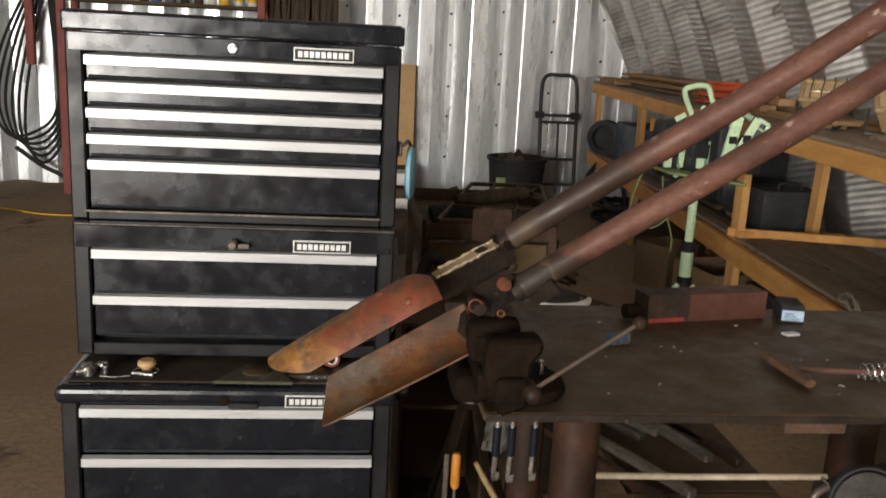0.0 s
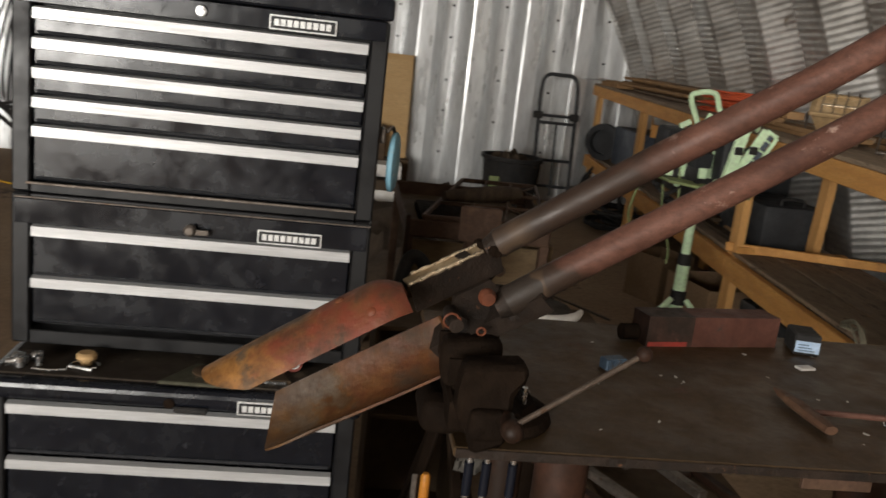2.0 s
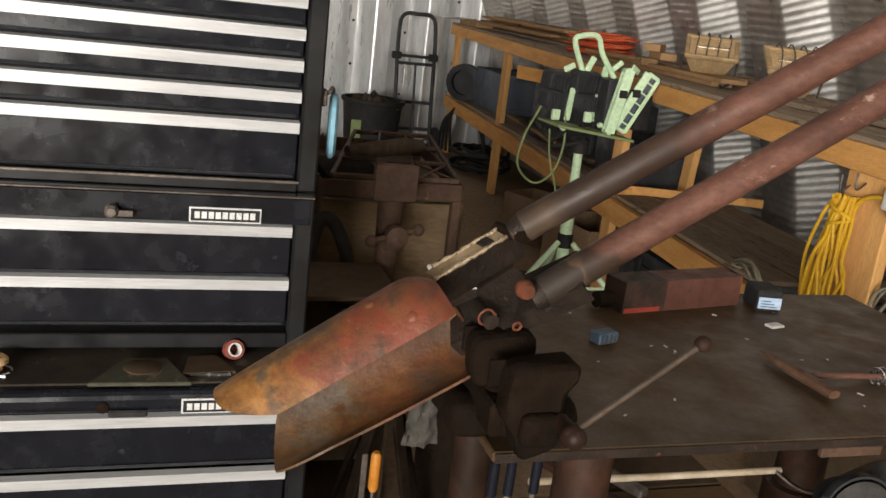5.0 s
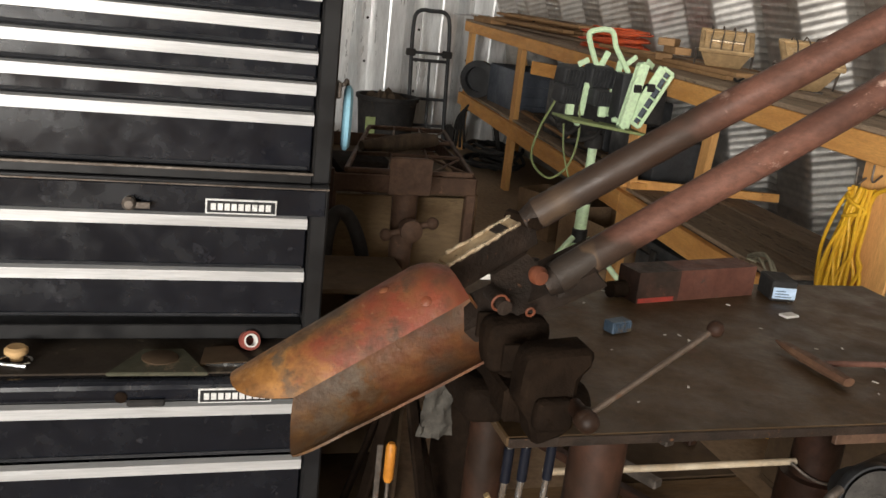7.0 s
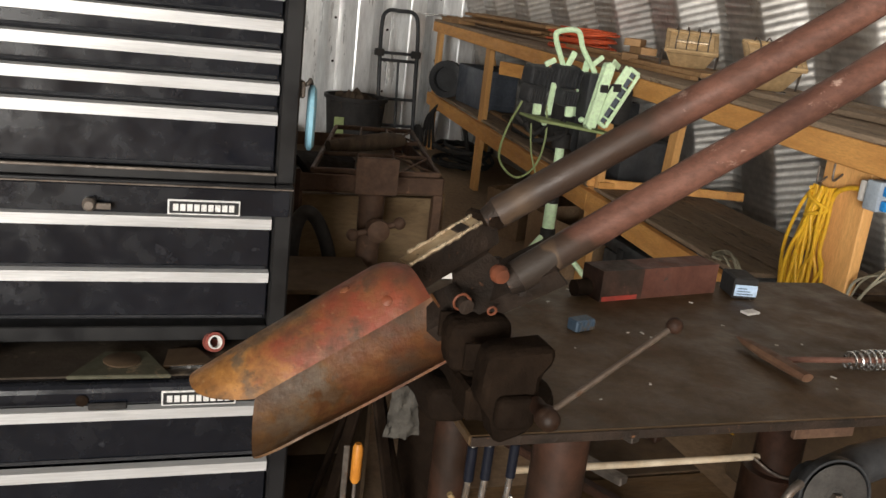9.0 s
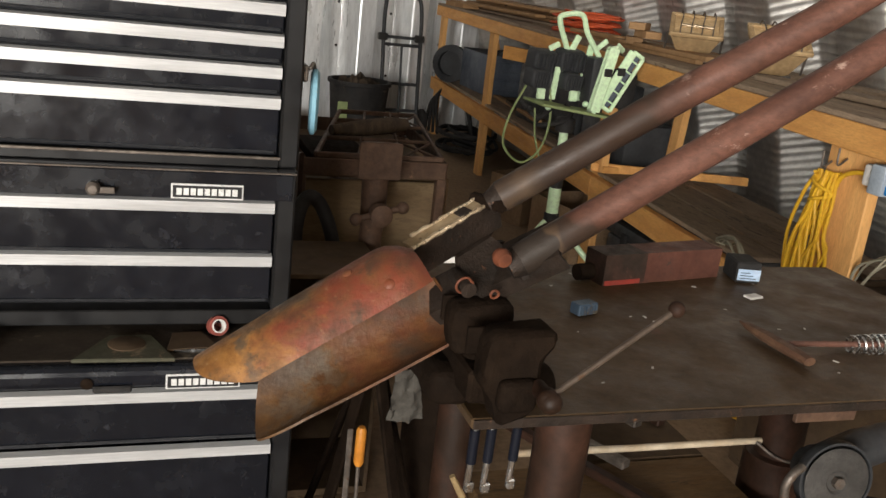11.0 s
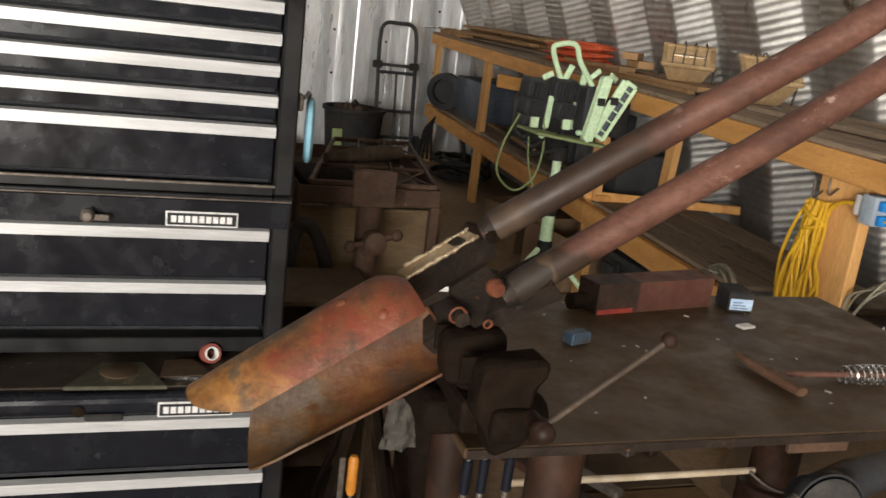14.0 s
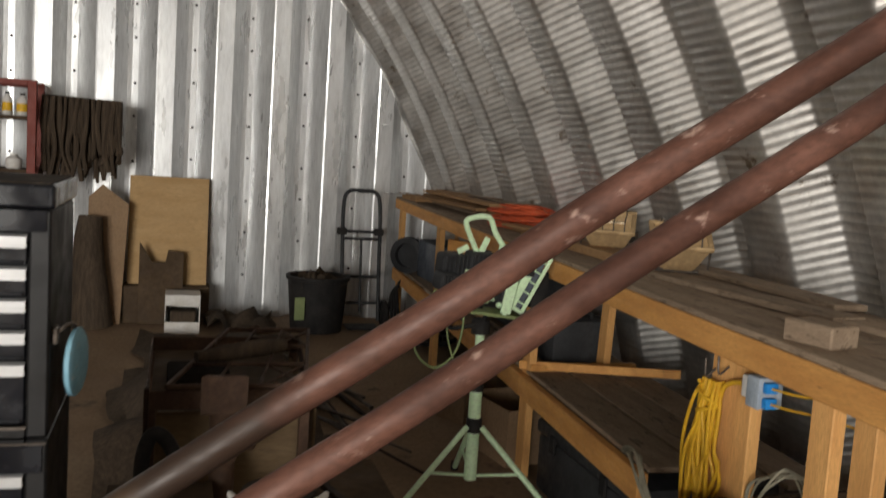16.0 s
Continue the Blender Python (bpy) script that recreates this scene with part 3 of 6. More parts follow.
    part("core", lt([(0.0105, -0.0115), (0.0125, -0.0115), (0.0125, 0.0115), (0.0105, 0.0115), (0.0105, -0.0115)], c, ax, 24), M_WHITE, t, "white paper core", True)
    bm = tb(smooth_path([(-0.56, -0.088, LZ + 0.003), (-0.53, -0.092, LZ + 0.003), (-0.50, -0.086, LZ + 0.004)], 4), 0.002, 6)
    solo("cotter_pin", bm, M_CHROME, "small bright steel pin on the cabinet ledge", "pin", "", "", True, (-0.53, -0.09, LZ))


ledge_things()

# cyan disc and hook on the chest's side
d = thing("sanding_disc", (0.073, 0.085, 1.02), "faded cyan round disc hanging from a hook on the chest side", "disc")
part("disc", lt([(0.0, 0.0), (0.052, 0.001), (0.060, 0.005), (0.060, 0.012), (0.052, 0.017), (0.0, 0.018)], (0.062, 0.085, 1.078), (1, -0.15, 0), 32), M_CYAN, d, "", True)
part("hook", tb(smooth_path([(0.037, 0.05, 1.135), (0.052, 0.03, 1.145), (0.060, 0.05, 1.150), (0.068, 0.085, 1.138), (0.070, 0.085, 1.115)], 5), 0.004, 8), M_STEEL, d, "bent steel hook", True)
part("clip", bx((0.037, 0.02, 1.120), (0.048, 0.05, 1.150), 0.003), M_STEEL, d, "small steel clip")

# ---- welding table ----
TZ, TX0, TX1, TY0, TY1 = 0.865, 0.13, 1.045, -0.733, -0.20
wt = thing("welding_table", (0.6, -0.45, 0.0), "oily brown steel plate welding table on rusty pipe legs", "table")
bm = bx((TX0, TY0, TZ - 0.013), (TX1, TY1, TZ), 0.002)
part("top", bm, M_TABLE, wt)
part("apron", bx((0.575, TY0 + 0.012, TZ - 0.034), (0.668, TY0 + 0.020, TZ - 0.013), 0.001), M_OLDIRON, wt, "rusty angle iron under the top")
part("front_edge", bx((TX0 + 0.002, TY0 - 0.0025, TZ - 0.0125), (TX1 - 0.002, TY0, TZ - 0.001), 0.0006), M_BLADEBLACK, wt, "dark scorched plate edge")
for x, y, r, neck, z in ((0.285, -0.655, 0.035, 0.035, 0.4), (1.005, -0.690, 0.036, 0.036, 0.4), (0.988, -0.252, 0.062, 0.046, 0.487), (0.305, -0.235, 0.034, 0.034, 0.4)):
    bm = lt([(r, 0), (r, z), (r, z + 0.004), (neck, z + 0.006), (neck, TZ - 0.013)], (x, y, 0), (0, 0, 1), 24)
    part("leg", bm, M_LEG, wt, "rusty steel pipe leg, darkened for the shade under the table", True)
part("brace", tb([(0.414, -0.25, 0.521), (0.66, -0.251, 0.5185), (0.945, -0.252, 0.519)], 0.0068, 10), M_PALEBAR, wt, "pale worn cross bar", True)
part("shelf", bx((0.70, -0.64, 0.47), (1.08, -0.47, 0.495), 0.003), M_LEDGE, wt, "dirty wooden lower shelf")
bm = tube(bmesh.new(), smooth_path([(0.925, -0.262, 0.522), (0.950, -0.290, 0.505), (0.985, -0.303, 0.497), (1.025, -0.290, 0.500), (1.042, -0.255, 0.495), (1.060, -0.240, 0.46)], 5), 0.003, 6)
part("tie_wire", bm, M_STEEL, wt, "wire wound round the leg", True)
# weld spots and chips lying on the plate
for i in range(18):
    random.seed(i * 7 + 3)
    x, y = random.uniform(0.32, 1.0), random.uniform(TY0 + 0.02, TY1 - 0.02)
    s = random.uniform(0.0009, 0.0026)
    bm = bx((-s * random.uniform(0.6, 2.2), -s * 0.6, 0), (s * random.uniform(0.6, 2.2), s * 0.6, s * 0.5), 0, pose(x, y, TZ, 0, 0, random.uniform(0, 180)))
    solo("metal_chip", bm, M_SPECK, "tiny pale chip lying on the steel table", "chip", "chips on the table", "", False, None)
random.seed(5)

# bench vise on the table's corner
vs = thing("bench_vise", (0.19, -0.66, TZ), "dark iron bench vise bolted to the table corner", "vise")
bm = lt([(0.070, 0), (0.074, 0.006), (0.070, 0.016), (0.052, 0.022), (0.048, 0.03)], (0.190, -0.640, TZ), (0, 0, 1), 24)
part("swivel_base", bm, M_DARKSTEEL, vs, "", True)


def casting(bm, seed, amp):
    """Rough cast skin: subdivided, pushed in and out by noise."""
    bmesh.ops.subdivide_edges(bm, edges=bm.edges[:], cuts=2, use_grid_fill=True)
    for v in bm.verts:
        k = noise.noise_vector(v.co * 26 + V((seed, 0, 0)))
        v.co += k * amp
    return bm


def rounded(lo, hi, bev, seed, amp=0.004):
    return casting(bx(lo, hi, bev, None, 3), seed, amp)


part("body", rounded((0.118, -0.715, 0.874), (0.190, -0.560, 0.932), 0.020, 3), M_DARKSTEEL, vs, "dark iron body", True)
part("clamp_lug", rounded((0.092, -0.700, 0.860), (0.140, -0.600, 0.905), 0.014, 5), M_DARKSTEEL, vs, "", True)
part("fixed_jaw", rounded((0.108, -0.700, 0.922), (0.182, -0.655, 0.984), 0.014, 7, 0.003), M_DARKSTEEL, vs, "", True)
part("anvil", rounded((0.115, -0.640, 0.928), (0.185, -0.575, 0.964), 0.013, 9), M_DARKSTEEL, vs, "", True)
part("swivel_lock", rounded((0.186, -0.705, 0.872), (0.216, -0.650, 0.898), 0.008, 11), M_DARKSTEEL, vs, "", True)
bm = plate(bmesh.new(), [(0.126, 0.982), (0.194, 0.988), (0.198, 0.970), (0.183, 0.952), (0.183, 0.915), (0.180, 0.890), (0.142, 0.876), (0.131, 0.912), (0.120, 0.920), (0.121, 0.960)], 0.042, basis((0, -0.737, 0), (1, 0, 0), (0, 0, 1), (0, -1, 0)), 0.006)
part("moving_jaw", bm, M_DARKSTEEL, vs, "dark iron sliding jaw", True)
part("nose", rounded((0.134, -0.792, 0.900), (0.176, -0.774, 0.936), 0.008, 13, 0.002), M_DARKSTEEL, vs, "", True)
part("slide", bx((0.118, -0.74, 0.886), (0.168, -0.56, 0.925), 0.004), M_DARKSTEEL, vs)
part("jaw_plate", bx((0.108, -0.656, 0.950), (0.182, -0.649, 0.980), 0.001), M_DARKSTEEL, vs)
part("jaw_plate", bx((0.112, -0.735, 0.944), (0.176, -0.729, 0.974), 0.001), M_DARKSTEEL, vs)
sc = part("screw", lt([(0.009, 0), (0.009, 0.02), (0.012, 0.024), (0.0125, 0.030), (0.011, 0.040), (0.006, 0.045), (0.0, 0.046)], (0.176, -0.785, 0.928), (0, -1, 0), 20), M_LEG, vs, "greasy screw head", True)
H0, H1 = V((0.173, -0.817, 0.931)), V((0.313, -0.801, 1.020))
hb = part("handle_bar", tb([H0, H1], 0.0032, 12), M_BARSTEEL, sc, "worn brown steel tommy bar", True)
for e, r in ((H0, 0.0095), (H1, 0.0090)):
    prof = [(r * math.sin(math.pi * k / 8), -r * math.cos(math.pi * k / 8)) for k in range(9)]
    part("ball", lt(prof, e, H1 - H0, 14), M_LEG, sc, "", True)
for x, y in ((0.228, -0.655), (0.236, -0.600), (0.150, -0.575)):
    part("bolt", lt([(0.009, 0), (0.009, 0.010), (0.005, 0.012)], (x, y, TZ + 0.012), (0, 0, 1), 6), M_STEEL, vs)

# ---- post hole digger clamped in the vise ----
U = V((0.865, 0.03, 0.50)).normalized()
W = V((0.45, 0.45, -0.77))
W = (W - U * W.dot(U)).normalized()
S = U.cross(W).normalized()
W, S = W * math.cos(radians(16)) - S * math.sin(radians(16)), S * math.cos(radians(16)) + W * math.sin(radians(16))
P0 = V((-0.137, -0.700, 0.881))
pd = thing("post_hole_digger", (0.19, -0.69, 0.95), "rusty clamshell post hole digger, worn red blades, long pipe handles", "post hole digger")


def blade(offset, side, r, length, lean, cut, near, far, turn, shoulder=0.30, point=2.2, axes=None):
    """A trough-shaped digger blade: arc of sheet, rounded tip, rolled shoulder at the socket end; side -1 arches up, 1 down."""
    bm = bmesh.new()
    n, k = 22, 18
    wb, sb = W * math.cos(radians(turn)) - S * math.sin(radians(turn)), S * math.cos(radians(turn)) + W * math.sin(radians(turn))
    if axes:
        wb, sb = axes
    rings = {}
    for lay, th in ((0, 0.0), (1, -0.003)):
        for i in range(n + 1):
            for j in range(k + 1):
                f = -1 + 2 * j / k
                s0 = cut * abs(f) ** point * (0.55 if f > 0 else 1.0)
                s = s0 + (length - s0) * i / n
                taper = 1.0 - 0.10 * (1 - i / n) ** 2 - shoulder * max(0.0, (i / n - 0.86) / 0.14) ** 2
                rr = (r + th) * taper
                a = radians(far * f if f > 0 else near * f)
                p = P0 + offset + U * s + W * (lean * (s - length)) + (wb * side * math.cos(a) + sb * math.sin(a)) * rr
                rings[lay, i, j] = bm.verts.new(p)
    for lay in (0, 1):
        for i in range(n):
            for j in range(k):
                bm.faces.new((rings[lay, i, j], rings[lay, i + 1, j], rings[lay, i + 1, j + 1], rings[lay, i, j + 1]))
    for i in range(n):
        for j in (0, k):
            bm.faces.new((rings[0, i, j], rings[0, i + 1, j], rings[1, i + 1, j], rings[1, i, j]))
    for j in range(k):
        for i in (0, n):
            bm.faces.new((rings[0, i, j], rings[0, i, j + 1], rings[1, i, j + 1], rings[1, i, j]))
    return bm


def blade_paint(RED, k=1.0):
    """Red paint left on the shank end, ochre rust and a dark scorch towards the tip; k below 1 darkens the rust like
    shade.
    """
    m = bpy.data.materials.new("worn_red_blade")
    m.use_nodes = True
    nt = m.node_tree
    nd, ln = nt.nodes, nt.links
    bs = nd["Principled BSDF"]
    tc = nd.new("ShaderNodeTexCoord")

    def along(d, at):
        dot = nd.new("ShaderNodeVectorMath")
        dot.operation = "DOT_PRODUCT"
        dot.inputs[1].default_value = d
        ln.new(tc.outputs["Object"], dot.inputs[0])
        sub = nd.new("ShaderNodeMath")
        sub.operation = "SUBTRACT"
        ln.new(dot.outputs["Value"], sub.inputs[0])
        sub.inputs[1].default_value = at
        return sub.outputs[0]

    def noise_of(s, d=6):
        n = nd.new("ShaderNodeTexNoise")
        n.inputs["Scale"].default_value, n.inputs["Detail"].default_value, n.inputs["Roughness"].default_value = s, d, 0.65
        ln.new(tc.outputs["Object"], n.inputs["Vector"])
        return n.outputs["Fac"]

    def rng(v, a, b, c=0.0, d=1.0):
        r = nd.new("ShaderNodeMapRange")
        for key, val in (("From Min", a), ("From Max", b), ("To Min", c), ("To Max", d)):
            r.inputs[key].default_value = val
        ln.new(v, r.inputs["Value"])
        return r.outputs[0]

    def mth(op, a, b):
        n = nd.new("ShaderNodeMath")
        n.operation = op
        for k, v in enumerate((a, b)):
            if isinstance(v, (int, float)):
                n.inputs[k].default_value = v
            else:
                ln.new(v, n.inputs[k])
        return n.outputs[0]

    def mix(f, a, b):
        n = nd.new("ShaderNodeMix")
        n.data_type = "RGBA"
        ln.new(f, n.inputs[0])
        for k, v in ((6, a), (7, b)):
            if isinstance(v, tuple):
                n.inputs[k].default_value = (*v, 1)
            else:
                ln.new(v, n.inputs[k])
        return n.outputs[2]

    o = V((0.19, -0.69, 0.95))
    s = along(U, (P0 - o).dot(U))
    g = noise_of(16)
    shift = mth("ADD", s, mth("MULTIPLY", mth("SUBTRACT", g, 0.5), 0.34))
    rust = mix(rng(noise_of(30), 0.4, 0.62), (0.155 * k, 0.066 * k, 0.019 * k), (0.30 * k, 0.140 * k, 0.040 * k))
    red = mix(rng(noise_of(45), 0.42, 0.66), (0.165, 0.036, 0.021), (0.130, 0.046, 0.023))
    col = mix(rng(shift, 0.085, 0.135, 0.0, RED), rust, red)
    band = mth("MULTIPLY", rng(shift, 0.030, 0.048), rng(shift, 0.075, 0.095, 1, 0))
    col = mix(mth("MULTIPLY", band, rng(noise_of(11), 0.45, 0.62)), col, (0.085, 0.06, 0.04))
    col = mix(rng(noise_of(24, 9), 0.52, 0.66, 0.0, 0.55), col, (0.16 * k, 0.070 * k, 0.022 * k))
    col = mix(rng(noise_of(38, 9), 0.57, 0.66, 0.0, 0.8), col, (0.065, 0.038, 0.022))
    col = mix(rng(noise_of(10, 5), 0.52, 0.66, 0.0, 0.85), col, (0.050, 0.031, 0.019))
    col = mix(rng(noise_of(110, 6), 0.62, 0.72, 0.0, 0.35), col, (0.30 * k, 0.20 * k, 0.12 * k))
    ln.new(col, bs.inputs["Base Color"])
    ln.new(rng(noise_of(40), 0.35, 0.65, 0.42, 0.66), bs.inputs["Roughness"])
    bs.inputs["Metallic"].default_value = 0.05
    bs.inputs["Specular IOR Level"].default_value = 0.3
    bp = nd.new("ShaderNodeBump")
    bp.inputs["Strength"].default_value, bp.inputs["Distance"].default_value = 0.55, 0.004
    ln.new(noise_of(50, 9), bp.inputs["Height"])
    ln.new(bp.outputs[0], bs.inputs["Normal"])
    return m


M_REDBLADE = blade_paint(0.92)
# same paint with less red, rust darkened for the upper blade's shade
M_SHADEDBROWN = blade_paint(0.25, 0.36)
ub = part("upper_blade", blade(W * -0.004 + V((-0.003, -0.014, 0.007)), -1, 0.058, 0.246, -0.02, 0.048, 55, 78, 0), M_REDBLADE, pd, "red-painted curved blade with ochre rusty tip", True)
down = (V((0, 0, -1)) + U * U.z).normalized()
away = (V((0, 1, 0)) - U * U.y).normalized()
lb = part("lower_blade", blade(V((-0.105, -0.664, 0.8645)) - U * 0.015 - P0, 1, 0.058, 0.262, 0.0, 0.062, 28, 84, 0, 0.04, 1.7, (down, away)), M_SHADEDBROWN, pd, "brown rusty trough blade with faint red paint, darkened as if shaded by the upper blade, open upwards", True)

bm = bmesh.new()
cap_at = V((-0.105, -0.664, 0.8645)) + U * 0.246
fan = [cap_at + (down * math.cos(radians(a)) + away * math.sin(radians(a))) * 0.0545 for a in range(-28, 85, 8)]
tips = [[bm.verts.new(p + U * k) for p in fan] for k in (0.0, 0.003)]
for ring in tips:
    bm.faces.new(ring)
n = len(fan)
for k in range(n):
    bm.faces.new((tips[0][k], tips[0][(k + 1) % n], tips[1][(k + 1) % n], tips[1][k]))
part("end_plate", bm, M_SHADEDBROWN, lb, "brown closing plate at the shoulder")

PA0, PA1 = V((0.138, -0.625, 1.067)), V((1.2, -0.879, 1.856))
PB0, PB1 = V((0.195, -0.690, 1.044)), V((1.2, -0.737, 1.714))
DA, DB = (PA1 - PA0).normalized(), (PB1 - PB0).normalized()
# socket of the upper blade: a channel, its top ground bright, its near side scorched
e0, e1 = V((0.074, -0.662, 1.043)), V((0.172, -0.622, 1.087))
d = (e1 - e0).normalized()
q = V((0.30, 0.20, -0.93))
q = (q - d * q.dot(d)).normalized()          # down the near side wall
far_ = d.cross(q)
far_ = far_ if far_.y > 0 else -far_         # across the top, away
L = (e1 - e0).length


def channel_strip(name, lo, hi, mat, parent, label, bev=0.0):
    """A bar along the channel: lo and hi are (along, down the side, across the top)."""
    bm = bx(lo, hi, bev, basis(e0, d, q, far_))
    return part(name, bm, mat, parent, label)


def weld_edge(down, across, a, b, r, seed):
    """A ground weld bead of uneven thickness along the channel."""
    random.seed(seed)
    n = 22
    pts = [e0 + d * (a + (b - a) * k / n) + q * (down + random.uniform(-1, 1) * 0.0008) + far_ * across for k in range(n + 1)]
    return tb(pts, [r * random.uniform(0.6, 1.25) for k in range(n + 1)], 6)


sk = channel_strip("socket", (-0.012, 0.0, 0.0), (L, 0.040, 0.004), M_BLADEBLACK, pd, "scorched steel channel socket", 0.001)
channel_strip("flange", (-0.012, 0.0, 0.004), (L, 0.004, 0.021), M_TANMETAL, sk, "tan ground steel strip", 0.0008)
channel_strip("flange", (-0.006, 0.004, 0.018), (L, 0.040, 0.021), M_BLADEBLACK, sk, "", 0.0008)
part("ground_edge", weld_edge(0.0, 0.001, -0.014, L * 0.97, 0.0027, 3), M_BRIGHT, sk, "bright ground weld edge", True)
part("ground_edge", weld_edge(-0.0005, 0.0205, 0.0, L * 0.93, 0.0024, 4), M_BRIGHT, sk, "bright ground weld edge", True)
part("weld_patch", casting(bx((L * 0.52, -0.0025, 0.003), (L * 0.66, 0.0, 0.018), 0.001, basis(e0, d, q, far_)), 21, 0.0012), M_BLADEBLACK, sk, "scorched weld patch", True)
bm = casting(bx(tuple(e1 + V((-0.012, -0.013, -0.012))), tuple(e1 + V((0.014, 0.012, 0.010))), 0.006, None, 2), 17, 0.004)
part("weld_lump", bm, M_BLADEBLACK, sk, "black charred weld lump", True)
# socket of the lower blade
f0 = cap_at + down * 0.020 + away * 0.034 + U * 0.004
f1 = PB0 + DB * 0.03
d2 = (f1 - f0).normalized()
q2 = (S - d2 * S.dot(d2)).normalized()
m2 = basis(f0, d2, q2, d2.cross(q2))
L2 = (f1 - f0).length
bm = plate(bmesh.new(), [(-0.028, 0.004), (0.028, 0.004), (0.028, -0.022), (0.024, -0.022), (0.024, -0.004), (-0.024, -0.004), (-0.024, -0.022), (-0.028, -0.022)], L2 + 0.02, basis(f0 - d2 * 0.02, q2, d2.cross(q2), d2))
sk2 = part("socket", bm, M_BLADEBLACK, pd, "scorched steel lower socket")
# hinge straps and pivots between the two sockets
for off in (-0.031, 0.031):
    a, b = e0 + d * (L * 0.55) + q * 0.036 + far_ * (off * 0.3), f0 + d2 * (L2 * 0.45) + q2 * off
    bm = plate(bmesh.new(), [(0.0, -0.026), (0.3, -0.034), (0.7, -0.018), (1.0, -0.022), (1.08, 0.0), (1.0, 0.020), (0.62, 0.012), (0.45, 0.020), (0.3, 0.034), (0.0, 0.026)], 0.006, basis(a, b - a, d, far_), 0)
    part("hinge_plate", bm, M_BLADEBLACK, pd, "flame-cut scorched hinge plate")
pv = V((0.151, -0.705, 1.042))
part("pivot", lt([(0.0, -0.009), (0.008, -0.008), (0.0105, -0.002), (0.0105, 0.002), (0.008, 0.008), (0.0, 0.009)], pv, S, 16), M_SCORCH, pd, "orange-red pivot head", True)
part("pivot", lt([(0.009, -0.02), (0.009, 0.02), (0.006, 0.024)], V((0.118, -0.680, 1.005)), S, 12), M_BLADEBLACK, pd, "pivot bolt", True)
part("pivot", casting(bx((0.180, -0.694, 1.012), (0.208, -0.668, 1.040), 0.006, None, 2), 31, 0.003), M_BLADEBLACK, pd, "black charred nut", True)
for c_, r_ in ((V((0.114, -0.700, 1.008)), 0.010), (V((0.150, -0.700, 0.998)), 0.005)):
    ring = [c_ + (U * math.cos(k * math.pi / 8) + V((-0.3, -0.3, 0.9)).cross(U).cross(U).normalized() * math.sin(k * math.pi / 8)) * r_ * (1 + 0.12 * math.sin(1.7 * k * math.pi / 8)) for k in range(17)]
    part("scorch_ring", tb(ring, 0.0015, 6), M_SCORCH, pd, "flame-cut orange edge of a hole", True)
bm = tb([V((0.150, -0.600, 1.080)), V((0.166, -0.650, 1.084))], 0.008, 8)
part("bolt", bm, M_DARKSTEEL, pd, "scorched through bolt", True)
for s, ang in ((0.205, -36), (0.175, 4)):
    c0 = P0 + W * -0.004 + V((-0.003, -0.014, 0.007)) + U * s + W * (-0.02 * (s - 0.246))
    out = W * -math.cos(radians(ang)) + S * math.sin(radians(ang))
    part("rivet", lt([(0.0055, -0.002), (0.0055, 0.0010), (0.004, 0.0020), (0.0, 0.0022)], c0 + out * 0.0575, out, 12), M_REDBLADE, ub, "", True)


def pipe_rusty(p0, d, dark, length, r):
    pts = [p0 + d * (dark + (length - dark) * k / 14) + V((0, 0, 1)) * (0.002 * math.sin(k * 1.3)) for k in range(15)]
    bm = tb(smooth_path(pts, 4), r, 24)
    for v in bm.verts:
        v.co += noise.noise_vector(v.co * 9) * 0.0012
    return bm


O_ = V((0.19, -0.69, 0.95))
part("handle", pipe_rusty(PA0, DA, 0.040, 1.50, 0.0185), pipe_paint("scorched_rusty_pipe", (PA0 - O_).dot(DA), tuple(DA), 0.27), pd, "long rusty pipe handle, scorched dark near the socket", True)
part("handle", pipe_rusty(PB0, DB, -0.02, 1.45, 0.0185), pipe_paint("heat_marked_rusty_pipe", (PB0 - O_).dot(DB), tuple(DB), 0.07), pd, "long rusty pipe handle, scorched near the socket", True)
# flattened pipe mouths
part("collar", tb([PA0 + DA * 0.024, PA0 + DA * 0.042], [0.013, 0.0184], 16), M_BLADEBLACK, pd, "", True)
part("collar", tb([PB0 - DB * 0.034, PB0 - DB * 0.018], [0.014, 0.0184], 16), M_BLADEBLACK, pd, "", True)

# ---- things on the welding table ----
t = thing("square_tube", (0.62, -0.31, TZ), "faded red square steel tube lying on the table", "steel tube")
a0, a1 = V((0.500, -0.313, TZ)), V((0.755, -0.262, TZ))
dx = (a1 - a0).normalized()
dy = V((-dx.y, dx.x, 0))
L = (a1 - a0).length
m = basis(a0, dx, dy, (0, 0, 1))
hr = 0.0265 * math.sqrt(2)
for nm, lo_, hi_, mt, lab in (("tube", L * 0.34, L, M_REDTUBE, ""), ("scorched_end", 0.0, L * 0.34, M_SCORCHTUBE, "dark scorched end of the tube")):
    bm = lathe(bmesh.new(), [(hr, lo_), (hr, hi_), (hr * 0.84, hi_), (hr * 0.84, lo_), (hr, lo_)], a0 + dy * 0.0265 + V((0, 0, 0.0265)), dx, 4, math.pi / 4)
    part(nm, bm, mt, t, lab)
bm = bx((0.003, -0.0012, 0.001), (L * 0.30, -0.0002, 0.009), 0, m)
part("stripe", bm, M_REDPAINT, t, "brighter red paint along the lower edge")
part("end_stub", lt([(0.014, 0), (0.014, 0.03), (0.010, 0.03), (0.010, 0.002)], a0 + dy * 0.026 + V((-0.032, 0, 0.016)), dx, 14), M_DARKSTEEL, t, "black pipe stub in the mouth", True)

